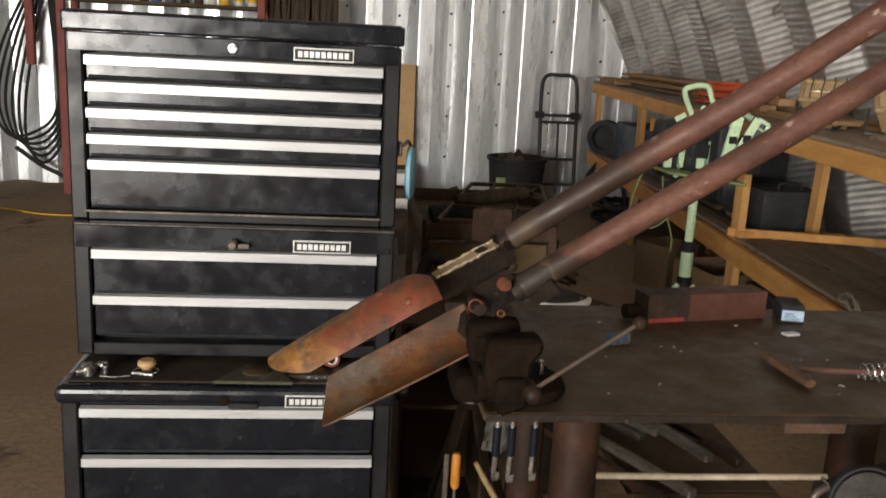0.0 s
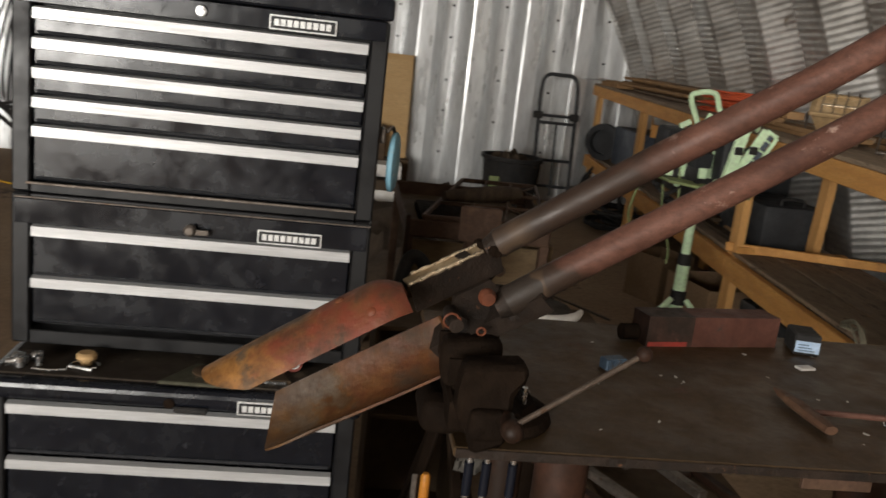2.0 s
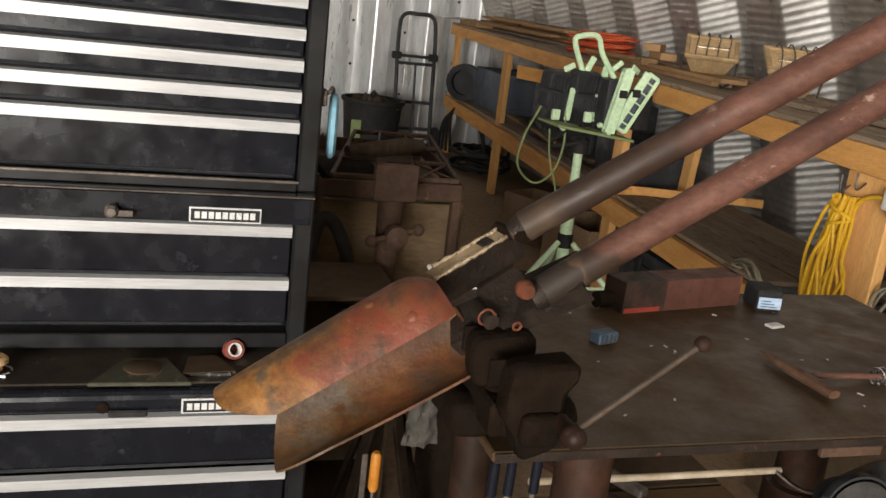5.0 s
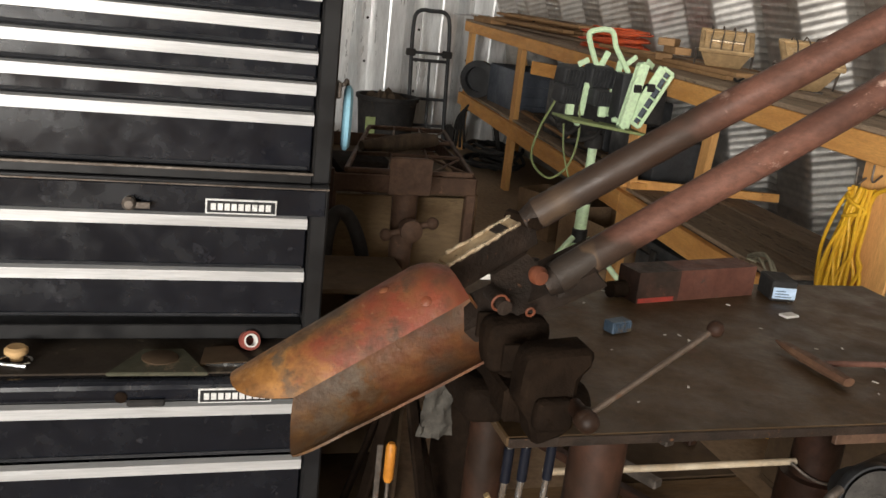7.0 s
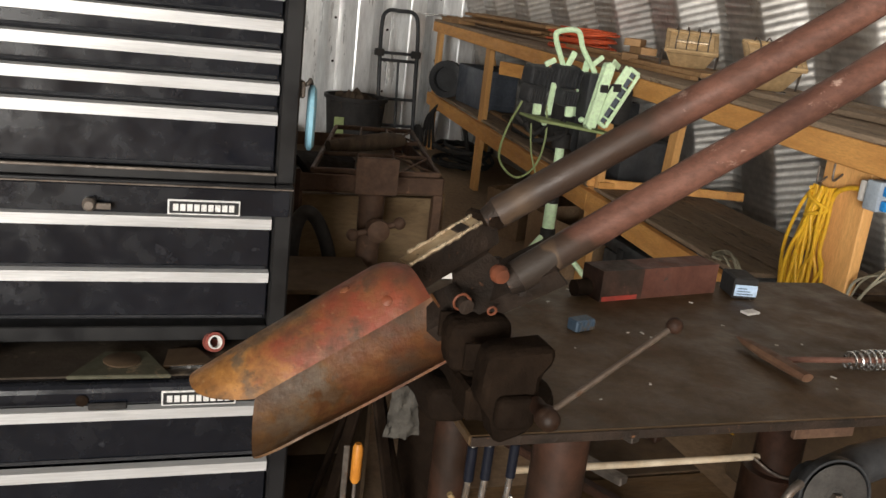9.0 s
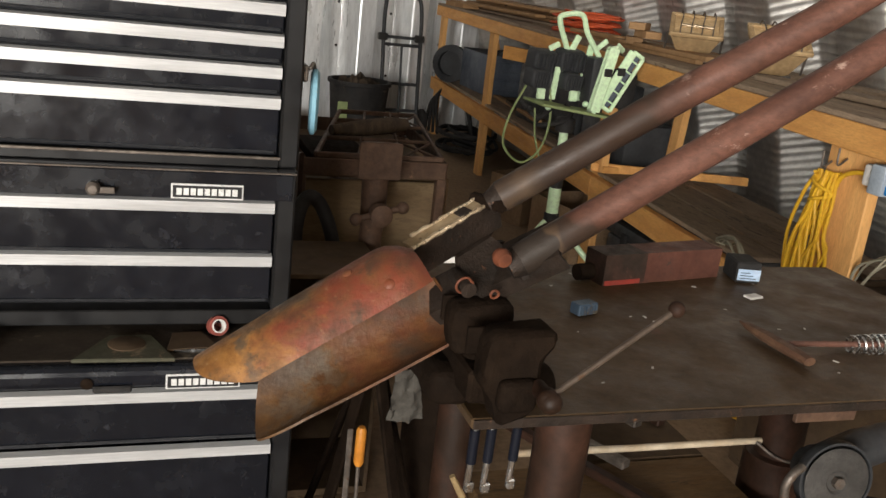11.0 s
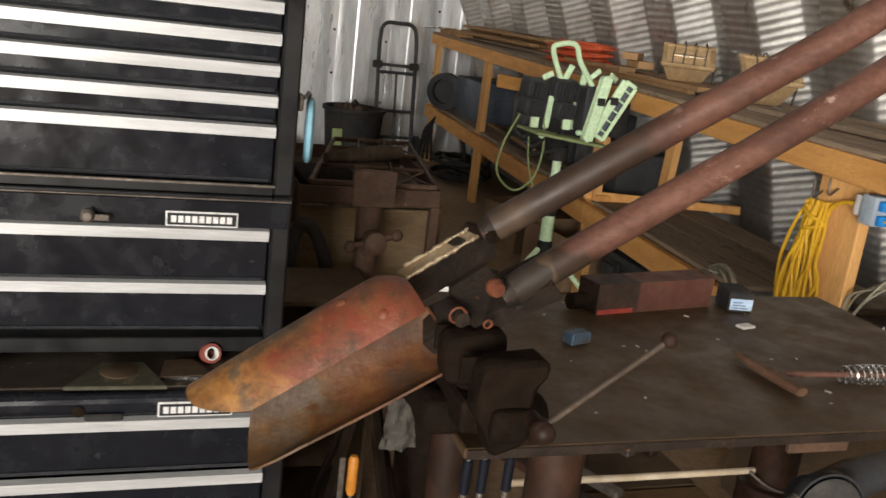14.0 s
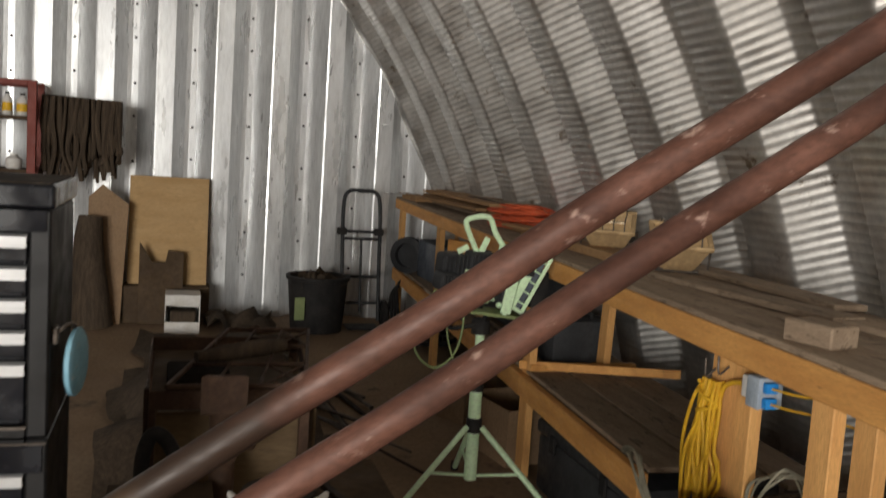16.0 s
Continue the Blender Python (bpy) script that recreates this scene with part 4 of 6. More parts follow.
c = thing("small_black_box", (0.80, -0.275, TZ), "small black box with a pale blue label beside the tube", "box")
m = pose(0.772, -0.292, TZ, 0, 0, -12)
part("case", bx((0, 0, 0), (0.045, 0.06, 0.038), 0.003, m), M_RUBBER, c)
part("label", bx((0.002, -0.002, 0.006), (0.043, 0.0, 0.026), 0, m), M_BLUETAG, c, "pale blue label")
for k in range(3):
    part("bar", bx((0.006, -0.0026, 0.009 + 0.005 * k), (0.036 - 0.006 * k, -0.002, 0.0105 + 0.005 * k), 0, m), M_STEELBLUE, c, "line of unreadable print")
bm = bx((0, 0, 0), (0.030, 0.018, 0.004), 0.001, pose(0.745, -0.378, TZ, 0, 0, 14))
solo("paper_scrap", bm, M_WHITE, "small pale scrap lying on the steel table", "scrap", "", "", False, (0.745, -0.378, TZ))

b = thing("blue_spring_clip", (0.40, -0.43, TZ), "small dull blue metal block on the steel table", "metal block")
m = pose(0.395, -0.445, TZ, 0, 0, 18)
part("block", bx((0, 0, 0), (0.038, 0.022, 0.018), 0.002, m), M_STEELBLUE, b)
for k in range(4):
    part("rib", bx((0.004 + 0.009 * k, -0.002, 0.003), (0.008 + 0.009 * k, 0.0, 0.016), 0, m), M_STEELBLUE, b)

# chipping hammer with a coiled handle
h = thing("chipping_hammer", (0.70, -0.58, TZ), "rusty chipping hammer with a coiled spring handle", "hammer")
h0, h1 = V((0.640, -0.493, TZ + 0.012)), V((0.648, -0.640, TZ + 0.012))
hd = (h1 - h0).normalized()
bm = tube(bmesh.new(), [h0, h0 + hd * 0.02, h0 + hd * 0.06, h0 + hd * 0.10, h0 + hd * 0.125, h1], [0.002, 0.007, 0.010, 0.010, 0.009, 0.008], 8)
for v in bm.verts:
    v.co.z = TZ + 0.002 + (v.co.z - TZ) * 0.8
    v.co.x += (v.co.x - h0.x) * 0.25
part("head", bm, material("brown_hammer_head", (0.10, 0.052, 0.032), (0.155, 0.085, 0.05), 0.6, metal=0.1, big=20, fine=90, bump=0.3), h, "", True)
s0, s1 = h0 + hd * 0.085, V((0.905, -0.600, TZ + 0.014))
sd = (s1 - s0).normalized()
part("shaft", tb([s0, s0 + sd * 0.17, s1], 0.0045, 8), M_RUST, h, "rusty steel rod", True)
u, w = frame_of(sd)
coil = [s0 + sd * (0.115 + 0.105 * k / 150) + (u * math.cos(k * 2 * math.pi / 15) + w * math.sin(k * 2 * math.pi / 15)) * (0.011 + 0.0035 * math.sin(math.pi * k / 150)) for k in range(151)]
part("coil", tb(coil, 0.0017, 6), M_CHROME, h, "bright wound spring grip", True)

# ---- under the welding table ----
g = thing("angle_grinder", (0.87, -0.52, 0.495), "grey angle grinder with a worn wheel on the lower shelf", "angle grinder")
gc, ga = V((0.823, -0.568, 0.634)), V((-0.12, -0.98, 0.12)).normalized()
part("guard", lt([(0.0, -0.018), (0.060, -0.018), (0.064, -0.012), (0.064, 0.004), (0.060, 0.004), (0.060, -0.012)], gc, ga, 36), M_DARKPLASTIC, g, "round dark guard", True)
part("wheel", lt([(0.0, 0.002), (0.052, 0.002), (0.056, 0.005), (0.052, 0.008), (0.020, 0.008), (0.016, 0.004), (0.0, 0.004)], gc, ga, 36), M_WHEEL, g, "grey abrasive wheel", True)
part("nut", lt([(0.010, 0.004), (0.010, 0.014), (0.0, 0.015)], gc, ga, 6), M_STEEL, g)
bm = tube(bmesh.new(), [gc - ga * 0.02, gc - ga * 0.05, gc - ga * 0.06 + V((0.02, 0.0, 0.0))], [0.035, 0.040, 0.03], 16)
tube(bm, [gc - ga * 0.045, gc - ga * 0.04 + V((0.10, 0.03, 0.015)), gc - ga * 0.04 + V((0.24, 0.06, 0.02))], [0.036, 0.034, 0.030], 16)
part("motor_body", bm, M_DARKPLASTIC, g, "grey plastic motor body", True)
bm = tube(bmesh.new(), [gc + V((0.06, -0.01, -0.045)), gc + V((0.10, -0.02, -0.055)), gc + V((0.15, -0.02, -0.058))], [0.018, 0.022, 0.020], 14)
part("side_handle", bm, M_RUBBER, g, "black rubber side handle", True)
bm = tube(bmesh.new(), [(0.845, -0.52, 0.495), (0.845, -0.52, 0.60)], 0.02, 10)
part("stand", bm, M_DARKPLASTIC, g, "", True)
y_ = thing("yellow_power_tool", (0.90, -0.57, 0.495), "yellow and black power tool lying on the lower shelf", "power tool")
bm = bx((0.845, -0.62, 0.497), (0.96, -0.54, 0.575), 0.018, None, 3)
part("housing", bm, M_YELLOWPL, y_, "", True)
part("grip", bx((0.93, -0.60, 0.50), (1.03, -0.55, 0.545), 0.014, None, 3), M_RUBBER, y_, "black grip", True)
cl = thing("c_clamp", (0.74, -0.58, 0.495), "pale bare steel clamp standing on the lower shelf", "clamp")
part("bow", tb(smooth_path([(0.742, -0.58, 0.672), (0.722, -0.585, 0.662), (0.714, -0.585, 0.640), (0.722, -0.585, 0.612), (0.748, -0.58, 0.604)], 6), 0.007, 10), M_STEEL, cl, "", True)
part("foot", bx((0.735, -0.59, 0.495), (0.752, -0.573, 0.612), 0.003), M_STEEL, cl)

# chromed bar clamps hanging between the left legs
for i, (x, z0, z1) in enumerate(((0.1635, 0.740, 0.870), (0.1865, 0.735, 0.868), (0.2215, 0.736, 0.866))):
    k = thing("hanging_wrench", (x, -0.665, z0), "chrome wrench with dark navy grip hanging under the table edge", "wrench", "wrenches hanging under the table")
    y = -0.668 + 0.004 * i
    part("shank", tb([(x, y, z1 + 0.05), (x - 0.001, y, z1 - 0.06)], 0.0042, 10), M_CHROME, k, "", True)
    part("grip", tb([(x - 0.001, y, z1 - 0.055), (x - 0.0015, y, z1 - 0.10)], 0.0062, 10), M_NAVY, k, "dark navy grip", True)
    part("tail", tb([(x - 0.0015, y, z1 - 0.095), (x - 0.003, y, z0)], 0.0042, 10), M_CHROME, k, "", True)
    part("jaw", bx((x - 0.0055, y - 0.005, z0 - 0.010), (x + 0.0055, y + 0.005, z0 + 0.004), 0.002), M_CHROME, k)
pn = solo("pry_bar", tb([(0.128, -0.700, 0.774), (0.140, -0.700, 0.752), (0.170, -0.695, 0.700), (0.300, -0.640, 0.0)], [0.0035, 0.0045, 0.005, 0.005], 10), M_TANSTICK, "worn tan stick leaning under the vise", "stick", "", "", True, (0.30, -0.64, 0.0))

# black jack stand behind the table, with an orange-handled tool
js = thing("floor_jack_stand", (0.25, 0.16, 0.0), "black splayed steel stand on the floor behind the table", "stand")
part("head", lt([(0.030, 0), (0.036, 0.02), (0.036, 0.05), (0.028, 0.06)], (0.25, 0.16, 0.50), (0, 0, 1), 16), M_DARKSTEEL, js, "", True)
for z in (0.515, 0.540):
    part("ring", lt([(0.037, 0), (0.039, 0.002), (0.039, 0.006), (0.037, 0.008), (0.037, 0)], (0.25, 0.16, z), (0, 0, 1), 18), M_CHROME, js, "bright ring", True)
for a in (20, 140, 215, 300):
    dx, dy = math.cos(radians(a)), math.sin(radians(a))
    part("leg", board((0.25 + 0.02 * dx, 0.16 + 0.02 * dy, 0.51), (0.25 + 0.17 * dx, 0.16 + 0.17 * dy, 0.006), 0.028, 0.012, up=(dx, dy, 0)), M_DARKSTEEL, js)
sd_ = thing("screwdriver", (0.225, 0.015, 0.0), "orange-handled screwdriver standing against the stand", "screwdriver")
part("handle", tb([(0.201, 0.015, 0.440), (0.201, 0.015, 0.432), (0.2005, 0.015, 0.36), (0.200, 0.015, 0.352)], [0.007, 0.011, 0.011, 0.007], 10), M_ORHANDLE, sd_, "", True)
part("blade", tb([(0.200, 0.015, 0.354), (0.205, 0.012, 0.002)], 0.004, 8), M_STEEL, sd_, "", True)
fl = thing("steel_file", (0.19, 0.015, 0.0), "bare steel file standing beside the screwdriver", "file")
part("blade", bx((0.172, 0.012, 0.0), (0.184, 0.018, 0.437), 0.002), M_STEEL, fl)

bm = bmesh.new()
bmesh.ops.create_grid(bm, x_segments=10, y_segments=14, size=1)
for v in bm.verts:
    p = V((v.co.x * 1.6, v.co.y * 1.6, 4.0))
    v.co = V((0.307 + v.co.x * (0.034 + 0.006 * v.co.y * -1), 0.075 + 0.016 * noise.noise(p) + 0.010 * noise.noise(p * 2.7), 0.478 + v.co.y * 0.058 + 0.006 * noise.noise(p * 2)))
bmesh.ops.solidify(bm, geom=bm.faces[:], thickness=0.003)
solo("grey_rag", bm, material("grey_dirty_cloth", (0.075, 0.068, 0.058), (0.045, 0.040, 0.034), 0.9, big=20, fine=120, bump=0.3), "grey dirty rag hung on the black stand behind the table", "rag", "", "", True, (0.307, 0.075, 0.42))
bk = thing("tall_drum", (0.46, 0.32, 0.0), "tall rusty drum with a dusty cover behind the table", "drum")
part("shell", lt([(0.075, 0.0), (0.078, 0.02), (0.078, 0.725), (0.074, 0.732)], (0.46, 0.32, 0.0), (0, 0, 1), 28), M_DARKSTEEL, bk, "", True)
part("cover", lt([(0.080, 0.732), (0.080, 0.737), (0.0, 0.739)], (0.46, 0.32, 0.0), (0, 0, 1), 28), M_LEDGE, bk, "brown dusty cover", True)
arc = [radians(188 + 150 * k / 20) for k in range(21)]
bm = tb([(0.46 + 0.105 * math.cos(a), 0.32 + 0.105 * math.sin(a), 0.740 - 0.010 * math.sin(math.pi * k / 20)) for k, a in enumerate(arc)], [0.003 + 0.013 * math.sin(math.pi * (k + 1) / 22) ** 0.7 for k in range(21)], 10)
solo("curved_horn", bm, M_WHITE, "pale curved tapered strip lying against the dark drum", "strip", "", "", True, (0.46, 0.22, 0.735))

M_TANBOARD = material("dusty_tan_board", (0.15, 0.10, 0.055), (0.20, 0.138, 0.076), 0.8, big=4, fine=30, bump=0.15, stretch=(1, 1, 4), c=(0.12, 0.08, 0.045))

# ---- rusty cart with grate and old vise, behind the chests ----
ct = thing("steel_cart", (0.38, 1.2, 0.0), "rusty steel angle-iron cart carrying an open grate", "cart")
bm = bmesh.new()
for a, b in (((0.17, 0.86), (0.60, 0.86)), ((0.17, 1.55), (0.66, 1.55)), ((0.17, 0.86), (0.17, 1.55)), ((0.60, 0.86), (0.66, 1.55))):
    merge(bm, board((a[0], a[1], 0.785), (b[0], b[1], 0.785), 0.006, 0.05))
part("rim", bm, M_OLDIRON, ct, "rusty angle-iron rim")
part("deck", bx((0.18, 0.87, 0.755), (0.60, 1.54, 0.765)), M_BROWNBOARD, ct, "dirty brown deck")
for x, y in ((0.18, 0.875), (0.59, 0.875), (0.18, 1.54), (0.64, 1.54)):
    part("leg", bx((x - 0.014, y - 0.014, 0), (x + 0.014, y + 0.014, 0.76), 0.002), M_OLDIRON, ct)
part("front_panel", bx((0.195, 0.90, 0.50), (0.585, 0.912, 0.74), 0.003), M_TANBOARD, ct, "brown board panel")
part("side_panel", bx((0.622, 0.92, 0.20), (0.632, 1.50, 0.75), 0.003), M_TANBOARD, ct, "brown board panel")
gr = thing("open_grate", (0.40, 1.2, 0.80), "rusty open steel grate with crossed bars lying on the cart", "grate")
q = [V((0.22, 0.88, 0.815)), V((0.59, 0.88, 0.815)), V((0.70, 1.60, 0.825)), V((0.42, 1.60, 0.825))]
for k in range(4):
    part("edge_bar", board(q[k], q[(k + 1) % 4], 0.012, 0.016), M_OLDIRON, gr)
for f in (0.33, 0.66):
    part("cross_bar", board(q[0].lerp(q[3], f), q[1].lerp(q[2], f), 0.008, 0.012), M_OLDIRON, gr)
    part("long_bar", board(q[0].lerp(q[1], f), q[3].lerp(q[2], f), 0.008, 0.012), M_OLDIRON, gr)
for f in (0.0, 0.66):
    part("brace_bar", tb([q[0].lerp(q[3], f).lerp(q[1].lerp(q[2], f), 0.66), q[0].lerp(q[3], f + 0.33).lerp(q[1].lerp(q[2], f + 0.33), 1.0)], 0.004, 6), M_OLDIRON, gr)
    part("brace_bar", tb([q[0].lerp(q[3], f + 0.33).lerp(q[1].lerp(q[2], f + 0.33), 0.66), q[0].lerp(q[3], f).lerp(q[1].lerp(q[2], f), 1.0)], 0.004, 6), M_OLDIRON, gr)
bm = tube(bmesh.new(), [(0.30, 1.10, 0.845), (0.40, 1.14, 0.850), (0.50, 1.20, 0.852), (0.57, 1.25, 0.85)], [0.016, 0.026, 0.028, 0.020], 12)
solo("rolled_strip", bm, M_BURLAP, "dark rolled strip of cloth lying over the grate", "roll", "", "", True, (0.43, 1.17, 0.825))
bm = bx((0.22, 0.95, 0.765), (0.40, 1.25, 0.80), 0.01, None, 2)
solo("scrap_tray", bm, M_DARKSTEEL, "dark shallow tray of scrap on the cart", "tray", "", "", True, (0.31, 1.1, 0.765))

ov = thing("post_vise", (0.365, 0.74, 0.0), "old rusty post vise with a ball-ended handle", "vise")
part("post", tb([(0.365, 0.76, 0.0), (0.365, 0.76, 0.56), (0.365, 0.75, 0.66), (0.362, 0.74, 0.80)], [0.022, 0.024, 0.034, 0.036], 14), M_OLDIRON, ov, "", True)
part("jaw", plate(bmesh.new(), [(-0.052, 0.0), (-0.028, -0.060), (0.032, -0.052), (0.050, 0.0), (0.040, 0.010), (-0.04, 0.010)], 0.03, basis((0.362, 0.725, 0.872), (1, 0, 0), (0, 0.25, 0.97), (0, 0.97, -0.25)), 0.004), M_TANBOARD, ov, "flat tan-dusted jaw")
part("jaw", plate(bmesh.new(), [(-0.06, 0.0), (0.06, 0.0), (0.045, 0.02), (-0.045, 0.02)], 0.10, pose(0.362, 0.70, 0.790), 0.003), M_OLDIRON, ov, "rusty lower jaw")
part("screw", lt([(0.020, 0), (0.020, 0.05), (0.030, 0.055), (0.030, 0.085), (0.012, 0.095)], (0.365, 0.73, 0.705), (0, -1, 0), 16), M_OLDIRON, ov, "", True)
part("handle_bar", tb([(0.300, 0.665, 0.690), (0.425, 0.665, 0.725)], 0.009, 10), M_OLDIRON, ov, "", True)
for e in (V((0.300, 0.665, 0.690)), V((0.425, 0.665, 0.725))):
    part("ball", lt([(0.017 * math.sin(math.pi * k / 8), -0.017 * math.cos(math.pi * k / 8)) for k in range(9)], e, (0, 0, 1), 14), M_OLDIRON, ov, "", True)
part("sleeve", lt([(0.032, 0), (0.032, 0.16)], (0.365, 0.755, 0.50), (0, 0, 1), 16), M_OLDIRON, ov, "", True)
bm = tube(bmesh.new(), smooth_path([(0.175, 0.80, 0.40), (0.165, 0.80, 0.62), (0.19, 0.80, 0.71), (0.235, 0.80, 0.68), (0.275, 0.80, 0.55), (0.265, 0.80, 0.36), (0.235, 0.80, 0.22)], 7), 0.020, 10)
solo("rubber_belt", bm, M_RUBBER, "black rubber belt looped over the cart's side", "belt", "", "", True, (0.22, 0.8, 0.22))
bm = bx((0.165, 0.815, 0.0), (0.178, 0.835, 0.83), 0.002)
solo("angle_iron", bm, M_LEG, "rusty angle iron standing against the cart", "angle iron", "", "", False, (0.17, 0.82, 0))
b = thing("open_crate", (0.18, 0.62, 0.0), "dark brown open-fronted board crate beside the chests", "crate")
for nm, lo, hi in (("side_panel", (0.09, 0.45, 0.0), (0.10, 0.72, 0.60)), ("side_panel", (0.330, 0.45, 0.0), (0.340, 0.72, 0.60)), ("back_panel", (0.10, 0.71, 0.0), (0.330, 0.72, 0.60)), ("top_panel", (0.09, 0.45, 0.60), (0.340, 0.72, 0.612)), ("shelf", (0.10, 0.45, 0.36), (0.330, 0.71, 0.372)), ("floor_panel", (0.10, 0.45, 0.0), (0.330, 0.71, 0.02))):
    part(nm, bx(lo, hi, 0.001), M_BROWNBOARD, b)
# a wooden table edge and rods behind
random.seed(11)
for i in range(34):
    x, y = random.uniform(0.75, 1.35), random.uniform(1.2, 3.6)
    L, a = random.uniform(0.7, 1.6), radians(random.uniform(95, 125))
    z = 0.012 + 0.016 * (i % 6)
    bm = tb([(x, y, z), (x + L * math.cos(a), y + L * math.sin(a), z + random.uniform(0, 0.03))], random.uniform(0.005, 0.013), 7)
    solo("steel_bar", bm, M_STEEL if i % 3 else M_LEG, "thin rusty steel bar in a pile on the floor", "steel bar", "steel bars on the floor", "", True, (x, y, 0))
for i in range(9):
    x, y = random.uniform(0.62, 0.90), random.uniform(-0.36, 0.5)
    L, a = random.uniform(0.5, 1.0), radians(random.uniform(100, 125))
    bm = board((x, y, 0.440 + 0.0185 * (i % 4)), (x + L * math.cos(a), y + L * math.sin(a), 0.440 + 0.0185 * (i % 4)), 0.025, 0.018)
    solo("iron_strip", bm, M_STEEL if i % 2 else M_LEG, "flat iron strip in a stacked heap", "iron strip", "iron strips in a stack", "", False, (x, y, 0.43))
st = thing("stock_stand", (0.85, 0.6, 0.0), "low dark steel stand holding bar stock", "stand")
part("top", bx((0.57, -0.15, 0.40), (0.90, 1.35, 0.43), 0.004), M_BROWNBOARD, st, "dirty brown board")
part("top", bx((0.36, -0.46, 0.40), (0.90, -0.154, 0.43), 0.004), M_WARMBOARD, st, "warm brown oily board")
for x, y in ((0.40, -0.42), (0.86, -0.42), (0.61, 1.30), (0.86, 1.30)):
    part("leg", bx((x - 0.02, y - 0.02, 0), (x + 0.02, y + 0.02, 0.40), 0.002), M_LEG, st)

# ---- wooden bench along the arch ----
def bxx(y):
    return 1.62 + 0.075 * y


def bz(y):
    return 1.078 + 0.006 * y


Y0, Y1 = -2.2, 6.0
wb = thing("timber_workbench", (2.0, 2.0, 0.0), "long pine-framed workbench along the arched wall, boards grey with dust", "workbench")
for a, b in ((Y0, 1.95), (1.953, Y1)):
    part("front_beam", board((bxx(a) + 0.019, a, bz(a) - 0.058), (bxx(b) + 0.019, b, bz(b) - 0.058), 0.038, 0.080), M_WOOD, wb, "orange sawn pine beam")
for i, w in enumerate((0.20, 0.20, 0.19)):
    o = 0.005 + 0.205 * i
    for a, b in ((Y0, 2.2 + 0.1 * i), (2.204 + 0.1 * i, Y1)):
        part("top_board", board((bxx(a) + o + w / 2, a, bz(a) - 0.008), (bxx(b) + o + w / 2, b, bz(b) - 0.008), w, 0.018), M_WOODTOP, wb, "grey dusty top board")
part("end_beam", board((bxx(Y1) + 0.04, Y1 - 0.02, bz(Y1) - 0.065), (bxx(Y1) + 0.63, Y1 - 0.02, bz(Y1) - 0.065), 0.038, 0.095), M_WOOD, wb)
for y, w, dx in ((5.93, 0.089, 0.0), (4.36, 0.089, 0.0), (2.26, 0.089, 0.0), (0.52, 0.19, 0.012), (0.112, 0.075, 0.0), (0.0, 0.07, 0.03), (-1.7, 0.089, 0)):
    x = bxx(y) + 0.039 + dx
    part("post", bx((x, y - w / 2, 0.0), (x + 0.038, y + w / 2, bz(y) - 0.019), 0.003), M_WOODUP, wb, "sawn pine post")
for y in (5.90, 4.05, -1.6):
    x = bxx(y) + 0.55
    part("post", bx((x, y - 0.045, 0.0), (x + 0.038, y + 0.045, bz(y) - 0.019), 0.003), M_WOODUP, wb, "sawn pine back post")
part("post", board((2.225, 2.25, 0.514), (2.20, 2.17, bz(2.2) - 0.02), 0.038, 0.075, up=(0, 1, 0)), M_WOODUP, wb, "pine strut")
for a, b in ((0.93, 2.225), (2.228, Y1 - 0.02)):
    part("shelf_beam", board((bxx(a) + 0.019, a, 0.445), (bxx(b) + 0.019, b, 0.445), 0.038, 0.10), M_WOOD, wb, "pine lower shelf beam")
part("shelf_beam", board((bxx(2.15) + 0.05, 2.22, 0.50), (bxx(2.15) + 0.60, 2.22, 0.50), 0.038, 0.09), M_WOOD, wb)
for i in range(3):
    o = 0.04 + 0.19 * i
    part("shelf_board", board((bxx(0.93) + o + 0.09, 0.93 - 0.1 * i, 0.505), (bxx(Y1) + o + 0.09, Y1 - 0.03, 0.505), 0.18, 0.018), M_WOODTOP, wb, "dusty lower shelf board")
part("rail", board((bxx(4.0) + 0.06, 4.06, 0.90), (bxx(2.25) + 0.50, 3.3, 0.90), 0.038, 0.085), M_WOOD, wb, "pine cross rail")
part("shelf_cleat", board((1.80, 2.27, 0.532), (2.46, 1.94, 0.560), 0.02, 0.040), M_WOOD, wb, "pale pine cleat across the shelf")

# things on the bench
def plank_pile(y0, y1, n, seed, z0=0.0, xo=0.10, spread=0.40):
    random.seed(seed)
    for i in range(n):
        ya, yb = y0 + random.uniform(-0.1, 0.15), y1 + random.uniform(-0.25, 0.1)
        x = bxx((ya + yb) / 2) + xo + random.uniform(0, spread)
        z = bz(ya) + 0.001 + z0 + 0.021 * (i // 3) + 0.0105
        bm = board((x, ya, z), (x + random.uniform(-0.06, 0.1), yb, z), random.uniform(0.06, 0.13), 0.019, bev=0.002)
        solo("plank", bm, M_SAW if i % 4 else M_WOODTOP, "short weathered plank stacked on the workbench", "plank", "planks on the workbench", "", False, (x, ya, z))


plank_pile(3.75, 5.75, 15, 3)
plank_pile(1.75, 2.75, 6, 9, xo=0.18, spread=0.35)
plank_pile(2.6, 3.3, 4, 19, xo=0.2, spread=0.3)


